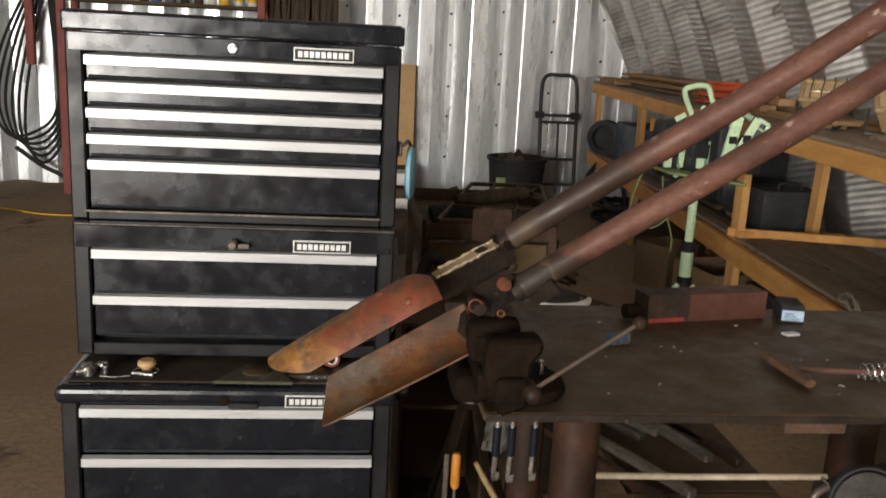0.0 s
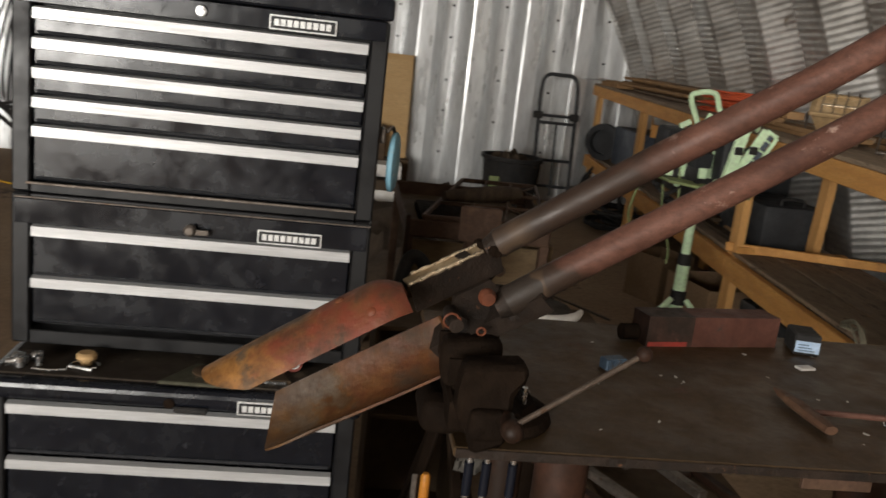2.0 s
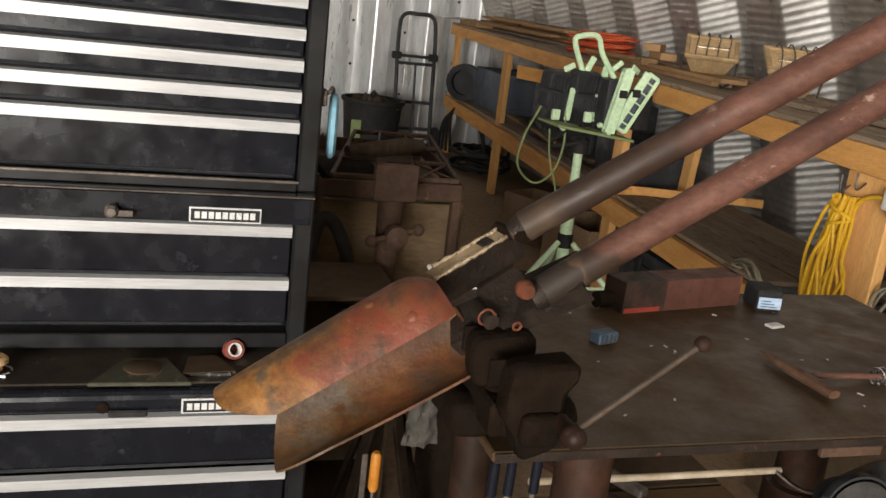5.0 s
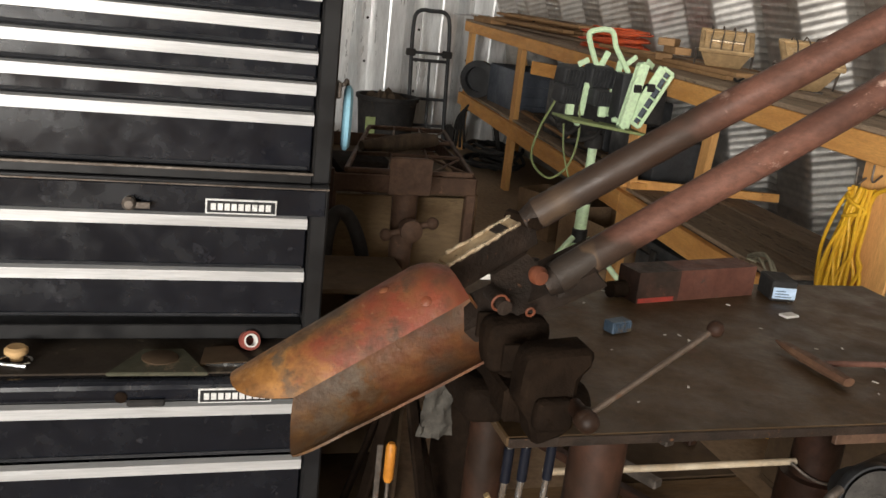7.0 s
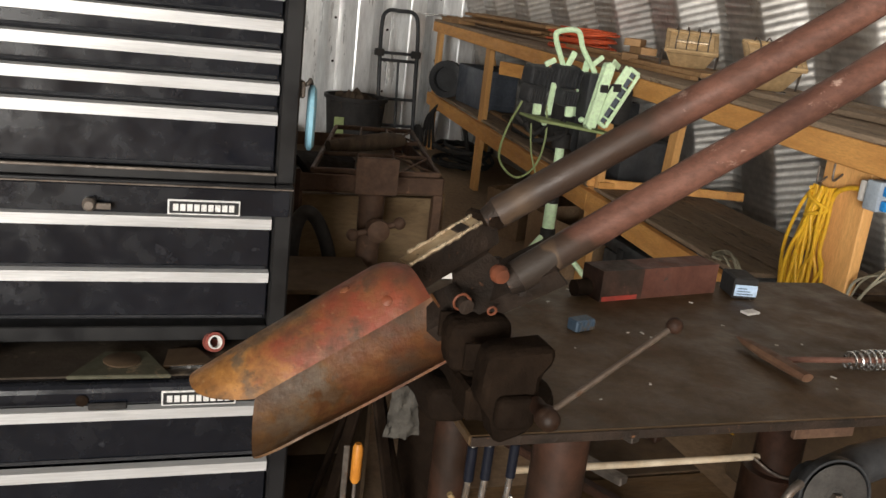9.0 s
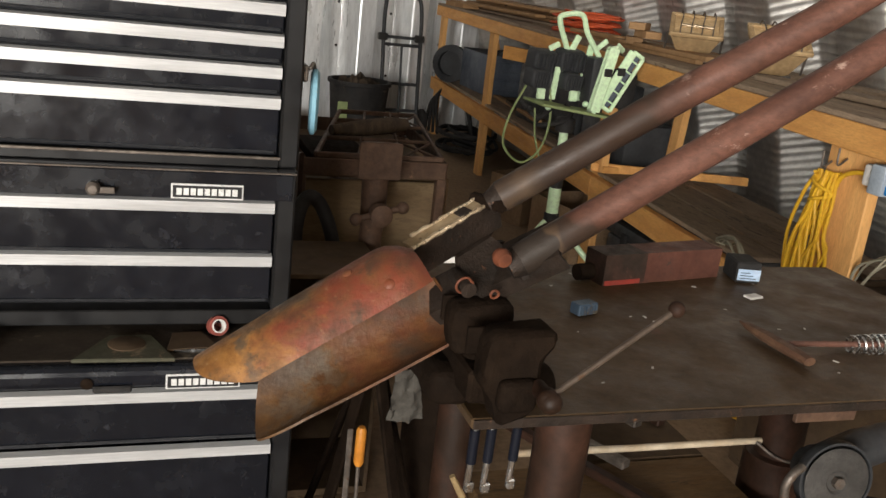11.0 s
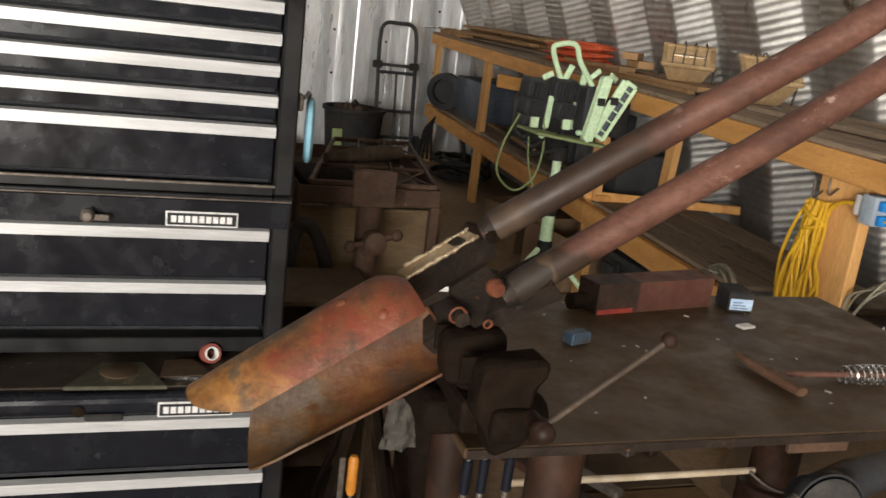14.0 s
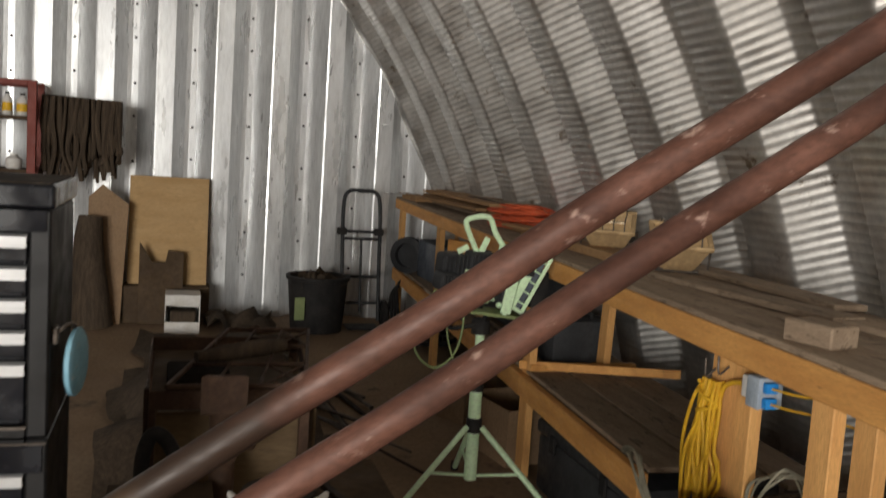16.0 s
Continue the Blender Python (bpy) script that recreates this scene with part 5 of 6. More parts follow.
def coil_heap(name, c, rx, ry, n, r, mat, label, cat, seed, lift=0.008):
    """A loose heap of cord: several uneven loops laid on one another."""
    random.seed(seed)
    pts = []
    for k in range(n * 14):
        a = 2 * math.pi * k / 14
        f = 0.65 + 0.35 * math.sin(k * 0.37) + random.uniform(-0.06, 0.06)
        pts.append(V((c[0] + rx * f * math.cos(a), c[1] + ry * f * math.sin(a), c[2] + r + lift * (k // 14) + random.uniform(0, lift))))
    return solo(name, tb(smooth_path(pts, 2), r, 6), mat, label, cat, "", "", True, c)


coil_heap("extension_cord", (bxx(3.2) + 0.28, 3.25, bz(3.2) + 0.002), 0.17, 0.30, 17, 0.005, M_ORANGE, "tangled orange extension cord heaped on the workbench", "cord", 4, 0.007)


def flood_lamp(at, rz, tilt):
    """A halogen work lamp: tapered housing, frosted front glass in a rim, wire guard, bracket."""
    f = thing("flood_lamp", at, "old halogen flood lamp with dusty glass on the workbench", "lamp", "flood lamps on the workbench", True, rz)
    m = pose(0, 0, 0.088, tilt, 0, 0) @ Matrix.Scale(1.16, 4)
    bm = bmesh.new()
    bmesh.ops.create_cube(bm, size=1)
    for v in bm.verts:
        s = 1.0 if v.co.y < 0 else 0.55
        v.co = V((v.co.x * 0.19 * s, v.co.y * 0.11, v.co.z * 0.15 * s))
    bmesh.ops.bevel(bm, geom=bm.edges[:], offset=0.008, segments=2, affect="EDGES")
    bm.transform(m)
    part("housing", bm, M_LAMPBODY, f, "", True)
    bm = bmesh.new()
    for lo, hi in (((-0.10, -0.068, -0.08), (0.10, -0.052, -0.062)), ((-0.10, -0.068, 0.062), (0.10, -0.052, 0.08)), ((-0.10, -0.068, -0.062), (-0.082, -0.052, 0.062)), ((0.082, -0.068, -0.062), (0.10, -0.052, 0.062))):
        box(bm, lo, hi, 0.003, m)
    rim = part("rim", bm, M_LAMPBODY, f)
    part("glass", bx((-0.082, -0.062, -0.062), (0.082, -0.056, 0.062), 0, m), M_GLASS, f, "dusty amber-lit front glass")
    part("tube", tb([m @ V((-0.06, -0.066, -0.012)), m @ V((0.06, -0.066, -0.012))], 0.008, 10), M_BRIGHT, f, "", True)
    for k in range(4):
        x = -0.06 + 0.04 * k
        part("guard_wire", tb(smooth_path([m @ V((x, -0.066, -0.075)), m @ V((x, -0.095, -0.05)), m @ V((x + 0.004, -0.10, 0.0)), m @ V((x, -0.095, 0.05)), m @ V((x, -0.066, 0.075))], 4), 0.003, 6), M_STEEL, f, "", True)
    part("bracket", tb([V((-0.122, 0, 0.11)), V((-0.122, 0.04, 0.008)), V((0.122, 0.04, 0.008)), V((0.122, 0, 0.11))], 0.007, 8), M_STEEL, f)
    return f


flood_lamp((bxx(2.1) + 0.30, 2.02, bz(2.1)), -30, -62)
flood_lamp((bxx(1.45) + 0.36, 1.46, bz(1.45)), -24, -62)
for i, (x, y, L, rz) in enumerate(((0.20, 2.42, 0.20, 62), (0.24, 2.36, 0.17, 80), (0.21, 2.40, 0.15, 50))):
    bm = bx((-L / 2, -0.04, 0), (L / 2, 0.04, 0.034), 0.003, pose(bxx(y) + x, y, bz(y) + 0.025 + 0.0345 * i, 0, 0, rz))
    solo("timber_block", bm, M_SAW, "short tan timber block stacked beside the flood lamps", "timber block", "timber blocks beside the lamps", "", False, (bxx(y) + x, y, bz(y)))
bm = tb(smooth_path([(bxx(1.9) + 0.2, 1.95, bz(1.9) + 0.012), (bxx(1.7) + 0.3, 1.8, bz(1.7) + 0.03), (bxx(1.6) + 0.18, 1.65, bz(1.6) + 0.012), (bxx(1.5) + 0.3, 1.9, bz(1.5) + 0.012), (bxx(2.3) + 0.25, 2.4, bz(2.3) + 0.012)], 8), 0.005, 6)
solo("lamp_flex", bm, M_RUBBER, "black lamp flex trailing over the workbench", "cable", "", "", True, (bxx(1.9) + 0.2, 1.9, bz(1.9)))
bm = tb([(bxx(5.9) - 0.10, 6.0, bz(6) + 0.03), (bxx(5.5) + 0.06, 5.45, bz(5.5) + 0.055)], 0.007, 8)
solo("bright_rod", bm, M_CHROME, "bright steel rod sticking out over the bench end", "rod", "", "", True, (bxx(5.9), 5.8, bz(5.9)))
bm = bx((bxx(5.6) + 0.02, 5.3, bz(5.5) + 0.001), (bxx(5.6) + 0.16, 5.75, bz(5.5) + 0.045), 0.004)
solo("pale_block", bm, M_SAW, "pale timber block on the bench end", "timber block", "", "", False, (bxx(5.6), 5.5, bz(5.6)))
bm = tb(smooth_path([(bxx(4.6) + 0.30, 4.9, bz(4.8) + 0.075), (bxx(4.6) + 0.36, 4.6, bz(4.6) + 0.09), (bxx(4.2) + 0.42, 4.1, bz(4.2) + 0.08), (bxx(3.9) + 0.5, 3.7, bz(4) + 0.06)], 5), 0.013, 8)
solo("black_pipe", bm, M_RUBBER, "black curved pipe lying on the plank pile", "pipe", "", "", True, (bxx(4.4) + 0.3, 4.4, bz(4.4)))
for i, (y, xo, L, rz) in enumerate(((0.9, 0.30, 0.9, 4), (1.2, 0.52, 1.1, -3), (0.0, 0.45, 1.2, 2))):
    bm = bx((-0.06, -L / 2, 0), (0.06, L / 2, 0.02), 0.003, pose(bxx(y) + xo, y, bz(y) + 0.003, 0, 0, rz))
    solo("loose_board", bm, M_WOODTOP, "grey loose board lying on the workbench", "board", "loose boards on the workbench", "", False, (bxx(y) + xo, y, bz(y)))
bm = bx((-0.05, -0.07, 0), (0.05, 0.07, 0.055), 0.004, pose(bxx(0.25) + 0.10, 0.23, bz(0.25) + 0.001, 0, 0, 12))
solo("timber_block", bm, M_WOODTOP, "grey timber offcut standing on the workbench", "timber block", "", "", False, (bxx(0.25) + 0.1, 0.23, bz(0.25)))

# under the bench
def case(name, lo, hi, mat, label, cat, ribs=True):
    c = thing(name, ((lo[0] + hi[0]) / 2, (lo[1] + hi[1]) / 2, lo[2]), label, cat)
    part("shell", bx(lo, hi, 0.012, None, 2), mat, c, "", True)
    if ribs:
        for k in range(4):
            z = lo[2] + (hi[2] - lo[2]) * (k + 0.6) / 4.4
            part("rib", bx((lo[0] - 0.006, lo[1] + 0.01, z), (hi[0] - 0.01, lo[1] - 0.006 + 0.002, z + 0.012), 0.002), mat, c)
    h = (hi[0] + lo[0]) / 2
    part("handle", tb(smooth_path([(h - 0.06, lo[1] + 0.06, hi[2] - 0.003), (h - 0.05, lo[1] + 0.06, hi[2] + 0.03), (h + 0.05, lo[1] + 0.06, hi[2] + 0.03), (h + 0.06, lo[1] + 0.06, hi[2] - 0.003)], 4), 0.008, 8), M_RUBBER, c, "", True)
    return c


SZ = 0.515
case("tool_case", (2.12, 4.75, SZ), (2.42, 5.35, SZ + 0.30), M_CASE, "slate grey ribbed plastic case on the lower shelf", "case")
bm = lt([(0.0, 0), (0.13, 0.0), (0.15, 0.02), (0.15, 0.08), (0.10, 0.09), (0.10, 0.03), (0.0, 0.03)], (2.10, 5.50, SZ + 0.15), (-0.6, -0.8, 0), 22)
solo("fan_housing", bm, M_DARKPLASTIC, "dark round fan housing standing on the lower shelf", "fan", "", "", True, (2.1, 5.5, SZ))
solo("small_lamp", lt([(0.0, 0), (0.02, 0.0), (0.028, 0.03), (0.0, 0.034)], (2.04, 5.55, SZ + 0.03), (-0.5, -0.8, 0.1), 12), M_CHROME, "small bright reflector on the lower shelf", "reflector", "", "", True, (2.04, 5.55, SZ))
case("black_case", (2.02, 2.95, SZ), (2.42, 3.85, SZ + 0.34), M_DARKPLASTIC, "large dark plastic case under the bench", "case", False)
case("battery_box", (1.98, 2.30, SZ), (2.30, 2.80, SZ + 0.22), M_DARKPLASTIC, "dark battery box under the bench", "box", False)
random.seed(21)
for i in range(10):
    y = 2.4 + 0.18 * i
    x = bxx(y) + random.uniform(0.10, 0.22)
    L = random.uniform(0.3, 0.8)
    bm = board((x, y, SZ + 0.012 + 0.02 * (i % 3)), (x + 0.06, y + L, SZ + 0.012 + 0.02 * (i % 3)), 0.05, 0.02)
    solo("offcut", bm, M_SAW if i % 2 else M_BROWNBOARD, "short timber offcut on the lower shelf", "offcut", "offcuts on the lower shelf", "", False, (x, y, SZ))
coil_heap("air_hose", (2.15, 5.1, 0.01), 0.22, 0.35, 9, 0.014, M_RUBBER, "coiled black air hose on the floor under the bench", "hose", 8, 0.02)
bm = bmesh.new()
for k in range(4):
    tube(bm, smooth_path([(2.02 + 0.02 * k, 5.85 - 0.06 * k, 0.05), (2.02, 5.72 - 0.05 * k, 0.32 + 0.02 * k), (2.08, 5.45, 0.42 + 0.012 * k), (2.14, 5.15, 0.34 + 0.02 * k), (2.16, 4.95, 0.06)], 6), 0.013, 8)
solo("black_hose", bm, M_RUBBER, "black hose looped under the bench shelf", "hose", "", "", True, (2.08, 5.4, 0.05))


def carton(at, rz, sx, sy, sz, label, open_flap=True):
    c = thing("cardboard_box", at, label, "box", "", True, rz)
    bm = bmesh.new()
    t = 0.005
    for lo, hi in (((0, 0, 0), (sx, sy, t)), ((0, 0, t), (t, sy, sz)), ((sx - t, 0, t), (sx, sy, sz)), ((t, 0, t), (sx - t, t, sz)), ((t, sy - t, t), (sx - t, sy, sz))):
        box(bm, lo, hi)
    part("body", bm, M_CARD, c)
    if open_flap:
        part("flap", bx((0, 0, 0), (sx, 0.004, sy * 0.5), 0, pose(0, 0, sz, 55, 0, 0)), M_CARD, c)
        part("flap", bx((0, 0, 0), (sx, 0.004, sy * 0.5), 0, pose(0, sy, sz, -35, 0, 0)), M_CARD, c)
    return c


carton((1.80, 3.02, 0.0), 28, 0.26, 0.26, 0.27, "brown cardboard box on the floor under the bench", False)
carton((1.80, 2.35, 0.0), 10, 0.34, 0.40, 0.28, "brown cardboard box under the bench", False)
tk = thing("storage_trunk", (2.15, 1.65, 0.0), "dark plastic trunk under the bench shelf", "trunk")
part("body", bx((1.85, 1.2, 0.0), (2.45, 2.1, 0.26), 0.02, None, 2), M_DARKPLASTIC, tk, "", True)
part("lid", bx((1.84, 1.19, 0.262), (2.46, 2.11, 0.33), 0.02, None, 2), M_DARKPLASTIC, tk, "", True)
for y in (1.40, 1.88):
    part("latch", bx((1.828, y, 0.22), (1.842, y + 0.05, 0.30), 0.004), M_RUBBER, tk)

# yellow cord hanging on the wide post
py, px = 0.52, bxx(0.52) + 0.045
yc = thing("yellow_extension_cord", (px - 0.03, py + 0.05, 0.35), "bright yellow extension cord hung in loops on a bench post", "cord")
random.seed(14)
for k in range(11):
    u = random.uniform
    yk = py + 0.045 + u(-0.045, 0.040)
    w, zb, xo = u(0.015, 0.062), 0.44 + u(-0.06, 0.16), px - 0.014 - 0.003 * k
    pts = [(xo + 0.004, yk, 0.90 + u(-0.01, 0.01)), (xo - u(0, 0.012), yk + w * 0.5 + u(-0.012, 0.012), 0.83), (xo - u(0, 0.02), yk + w + u(-0.02, 0.025), 0.70), (xo - u(0, 0.02), yk + w + u(-0.02, 0.03), 0.56), (xo - u(0, 0.012), yk + w * 0.5 + u(-0.01, 0.03), zb), (xo - u(0, 0.012), yk + u(-0.035, 0.0), zb + 0.10), (xo - u(0, 0.02), yk + u(-0.03, 0.02), 0.72), (xo - u(0, 0.01), yk + u(-0.02, 0.015), 0.82), (xo + 0.004, yk + u(-0.01, 0.01), 0.905)]
    part("loop", tb(smooth_path(pts, 6), 0.0055, 8), M_YELLOW, yc, "", True)
part("wrap", tb(smooth_path([(px - 0.02 - 0.035 * abs(math.sin(k * 0.9)), py + 0.045 + 0.045 * math.cos(k * 0.9), 0.80 + 0.012 * k) for k in range(9)], 4), 0.0055, 8), M_YELLOW, yc, "", True)
part("lead", tb(smooth_path([(px - 0.015, py + 0.02, 0.80), (px - 0.02, py - 0.0, 0.89), (px - 0.02, py - 0.06, 0.925), (px - 0.02, py - 0.12, 0.925)], 6), 0.007, 8), M_YELLOW, yc, "", True)
for k in range(5):
    y = py + 0.10 + 0.045 * k
    part("long_loop", tb(smooth_path([(px - 0.03, py + 0.06, 0.50), (px - 0.035, y, 0.30), (px - 0.03, y + 0.05, 0.08), (px - 0.03, y + 0.01, 0.012), (px - 0.03, y - 0.05, 0.10), (px - 0.025, py + 0.04, 0.46)], 6), 0.0055, 8), M_YELLOW, yc, "", True)
part("hook", tb(smooth_path([(px + 0.001, py + 0.07, 0.93), (px - 0.03, py + 0.07, 0.91), (px - 0.035, py + 0.07, 0.96)], 5), 0.003, 6), M_STEEL, yc, "", True)
part("hook", tb(smooth_path([(px + 0.001, py + 0.01, 0.95), (px - 0.03, py + 0.01, 0.93), (px - 0.035, py + 0.01, 0.98)], 5), 0.003, 6), M_STEEL, yc, "", True)
ol = thing("outlet_box", (px - 0.02, py - 0.13, 0.88), "pale grey outlet box with blue plugs on the bench post", "outlet box")
part("plug", bx((px - 0.035, py - 0.130, 0.900), (px + 0.0, py - 0.098, 0.960), 0.006, None, 2), M_WHITE, ol, "white plug", True)
part("box", bx((px - 0.045, py - 0.185, 0.885), (px + 0.03, py - 0.133, 0.968), 0.005, None, 2), material("pale_grey_box", (0.33, 0.38, 0.44), (0.40, 0.45, 0.50), 0.4, big=20, fine=80, bump=0.05), ol, "", True)
for z in (0.905, 0.945):
    part("blue_plug", bx((px - 0.035, py - 0.205, z - 0.014), (px + 0.0, py - 0.186, z + 0.014), 0.004, None, 2), material("bright_blue_plug", (0.02, 0.22, 0.62), (0.03, 0.26, 0.66), 0.4, bump=0), ol, "bright blue plug", True)
    part("lead", tb(smooth_path([(px - 0.02, py - 0.20, z), (px - 0.01, py - 0.27, z + 0.004), (px + 0.01, py - 0.36, z + 0.012), (px + 0.03, py - 0.50, z + 0.016)], 5), 0.003, 6), M_YELLOW, ol, "thin yellow lead", True)

# pale rope and paper near the bench's near end
bm = bmesh.new()
random.seed(31)
for k in range(5):
    o = V((random.uniform(-0.02, 0.02), random.uniform(-0.03, 0.03), 0))
    tube(bm, smooth_path([V((1.74, 0.42, 0.585)) + o, V((1.73, 0.36, 0.68)) + o * 1.5, V((1.74, 0.30 - 0.02 * k, 0.74)), V((1.73, 0.22 - 0.02 * k, 0.70)), V((1.72, 0.15 - 0.012 * k, 0.60)) + o], 6), 0.0034, 6)
solo("pale_rope", bm, M_ROPE, "bundle of pale dusty rope draped behind the bench post", "rope", "", "", True, (1.74, 0.3, 0.5))
bm = bmesh.new()
random.seed(33)
for k in range(6):
    q0 = V((random.uniform(-0.02, 0.02), random.uniform(-0.04, 0.04), random.uniform(0, 0.02)))
    tube(bm, smooth_path([V((1.70, 1.02, 0.53)) + q0, V((1.66, 0.92 + 0.02 * k, 0.545)) + q0, V((1.61, 0.84, 0.57 + 0.006 * k)) + q0, V((1.585, 0.76 - 0.012 * k, 0.545)), V((1.60, 0.70 - 0.01 * k, 0.47))], 6), 0.004, 6)
solo("pale_rope", bm, M_ROPE, "bundle of pale dusty rope heaped on the lower shelf", "rope", "", "", True, (1.64, 0.8, 0.5))
sb = thing("scrap_crate", (1.78, 0.1, 0.0), "low timber crate of rubbish under the near bench end", "crate")
for lo, hi in (((1.50, -0.30, 0.0), (2.15, 0.50, 0.02)), ((1.50, -0.30, 0.02), (1.52, 0.50, 0.59)), ((2.13, -0.30, 0.02), (2.15, 0.50, 0.59)), ((1.52, -0.30, 0.02), (2.13, -0.28, 0.59)), ((1.52, 0.48, 0.02), (2.13, 0.50, 0.59)), ((1.52, -0.28, 0.56), (2.13, 0.48, 0.575))):
    part("board", bx(lo, hi, 0.002), M_BROWNBOARD, sb)


def crumple(name, c, size, seed, mat, label, cat):
    """A crumpled sheet: a folded patch with uneven ridges."""
    random.seed(seed)
    n = 12
    bm = bmesh.new()
    bmesh.ops.create_grid(bm, x_segments=n, y_segments=n, size=1)
    for v in bm.verts:
        p = V((v.co.x * 2.1, v.co.y * 2.1, seed * 3.3))
        k = noise.noise(p) * 0.8 + 0.5 * abs(noise.noise(p * 2.3))
        r = V((v.co.x, v.co.y)).length
        v.co = V((c[0] + v.co.x * size[0] * (0.9 + 0.25 * noise.noise(p + V((5, 0, 0)))), c[1] + v.co.y * size[1], c[2] + max(0.004, size[2] * (0.55 + k - 0.35 * r))))
    bmesh.ops.solidify(bm, geom=bm.faces[:], thickness=0.002)
    return solo(name, bm, mat, label, cat, "", "", True, c)


crumple("paper_wrapper", (1.645, 0.17, 0.577), (0.075, 0.11, 0.07), 2, M_CLOTH, "crumpled white and red paper wrapper on the crate", "wrapper")
crumple("paper_wrapper", (1.62, -0.18, 0.577), (0.06, 0.08, 0.06), 5, M_WHITE, "crumpled dirty white paper on the crate", "wrapper")
solo("orange_offcut", bx((-0.03, -0.03, 0), (0.03, 0.03, 0.05), 0.004, pose(1.60, 0.36, 0.576, 0, 0, 20)), M_REDTUBE, "small reddish offcut on the crate", "offcut", "", "", False, (1.60, 0.36, 0.576))

# ---- green tripod work light ----
gx, gy = 1.489, 1.974
tp = thing("tripod_work_light", (gx, gy, 0.0), "pale green tripod stand with dark work lights and wire frame", "work light")
part("lower_pole", tb([(gx, gy, 0.10), (gx, gy, 0.52)], 0.028, 16), M_GREEN, tp, "", True)
part("upper_pole", tb([(gx, gy, 0.50), (gx, gy, 0.76)], 0.020, 16), M_GREEN, tp, "", True)
part("collar", lt([(0.034, 0), (0.034, 0.06), (0.026, 0.065)], (gx, gy, 0.31), (0, 0, 1), 16), M_RUBBER, tp, "black clamp collar", True)
part("collar", lt([(0.030, 0), (0.030, 0.05)], (gx, gy, 0.49), (0, 0, 1), 16), M_RUBBER, tp, "black clamp collar", True)
part("head_collar", lt([(0.040, 0), (0.040, 0.06), (0.028, 0.065)], (gx, gy, 0.74), (0, 0, 1), 16), M_RUBBER, tp, "black head clamp", True)
for a in (198, 322, 82):
    dx, dy = math.cos(radians(a)), math.sin(radians(a))
    lg = part("leg", tb([(gx + 0.035 * dx, gy + 0.035 * dy, 0.335), (gx + 0.38 * dx, gy + 0.38 * dy, 0.012)], 0.013, 10), M_GREEN, tp, "", True)
    part("stay", tb([(gx + 0.03 * dx, gy + 0.03 * dy, 0.12), (gx + 0.22 * dx, gy + 0.22 * dy, 0.16)], 0.007, 8), M_GREEN, lg, "", True)
    part("foot", lt([(0.018, -0.012), (0.018, 0.03)], (gx + 0.38 * dx, gy + 0.38 * dy, 0.013), (0, 0, 1), 10), M_RUBBER, lg, "black rubber foot", True)
part("cross_bar", board((gx - 0.205, gy - 0.09, 0.874), (gx + 0.16, gy - 0.07, 0.830), 0.20, 0.012), M_GREENDARK, tp, "olive cross bar")
fx = Matrix.Translation((gx, gy, 0.016))


def strut(a, b, w=0.022, name="frame_bar", mat=None):
    part(name, board(fx @ V(a), fx @ V(b), w, 0.012, up=(0, -1, 0.2)), mat or M_GREEN, tp)


# carrying hoop
part("handle_hoop", tube(bmesh.new(), smooth_path([fx @ V(p) for p in ((-0.040, 0.0, 1.07), (-0.098, -0.01, 1.185), (-0.080, -0.01, 1.214), (0.0, -0.01, 1.220), (0.040, 0.0, 1.150), (0.112, 0.0, 1.055))], 6), 0.012, 8), M_GREEN, tp, "bent green carrying hoop", True)


def bezel(a, b, across, w, guard):
    """A lamp's front rim seen from the side: two long bars, two ends and a wire guard over the glass."""
    a, b, across = fx @ V(a), fx @ V(b), V(across)
    up = (b - a).normalized()
    rim = part("bezel", board(a, b, w, 0.014, up=(0, -1, 0.2)), M_GREEN, tp, "pale green lamp rim")
    part("side", board(a + across, b + across, w * 0.45, 0.012, up=(0, -1, 0.2)), M_GREEN, rim)
    part("end", board(b, b + across, 0.018, 0.016, up=tuple(up)), M_GREEN, rim)
    part("end", board(a, a + across, 0.018, 0.016, up=tuple(up)), M_GREEN, rim)
    if guard:
        part("glass", board(a + across * 0.5 + V((0, 0.016, 0)), b + across * 0.5 + V((0, 0.016, 0)), across.length * 0.75, 0.004, up=(0, -1, 0.2)), M_CASE, rim, "dull grey lamp glass")
    for k in range(guard):
        f = (k + 0.7) / (guard + 0.4)
        part("guard_wire", tb([a.lerp(b, f), a.lerp(b, f) + across], 0.004, 6), M_GREEN, rim)
    part("latch", bx((-0.017, -0.014, -0.016), (0.017, 0.012, 0.016), 0.003, Matrix.Translation(a.lerp(b, 0.62))), M_RUBBER, rim, "black rim latch")


bezel((0.032, -0.190, 0.845), (0.082, -0.190, 1.108), (0.030, 0.11, -0.01), 0.044, 0)
bezel((0.060, -0.172, 0.874), (0.177, -0.172, 1.100), (0.050, 0.0, -0.026), 0.036, 5)
strut((0.050, 0.03, 0.86), (0.085, 0.03, 1.10), 0.030)
strut((-0.090, -0.02, 0.862), (-0.080, -0.02, 1.000), 0.026)
strut((-0.025, 0.0, 1.065), (0.005, 0.0, 1.135), 0.026)
strut((-0.125, 0.0, 1.070), (-0.080, 0.0, 1.095), 0.024)
strut((0.105, 0.02, 1.085), (0.150, 0.02, 1.125), 0.022)
strut((0.190, 0.0, 1.110), (0.235, 0.02, 1.085), 0.026)


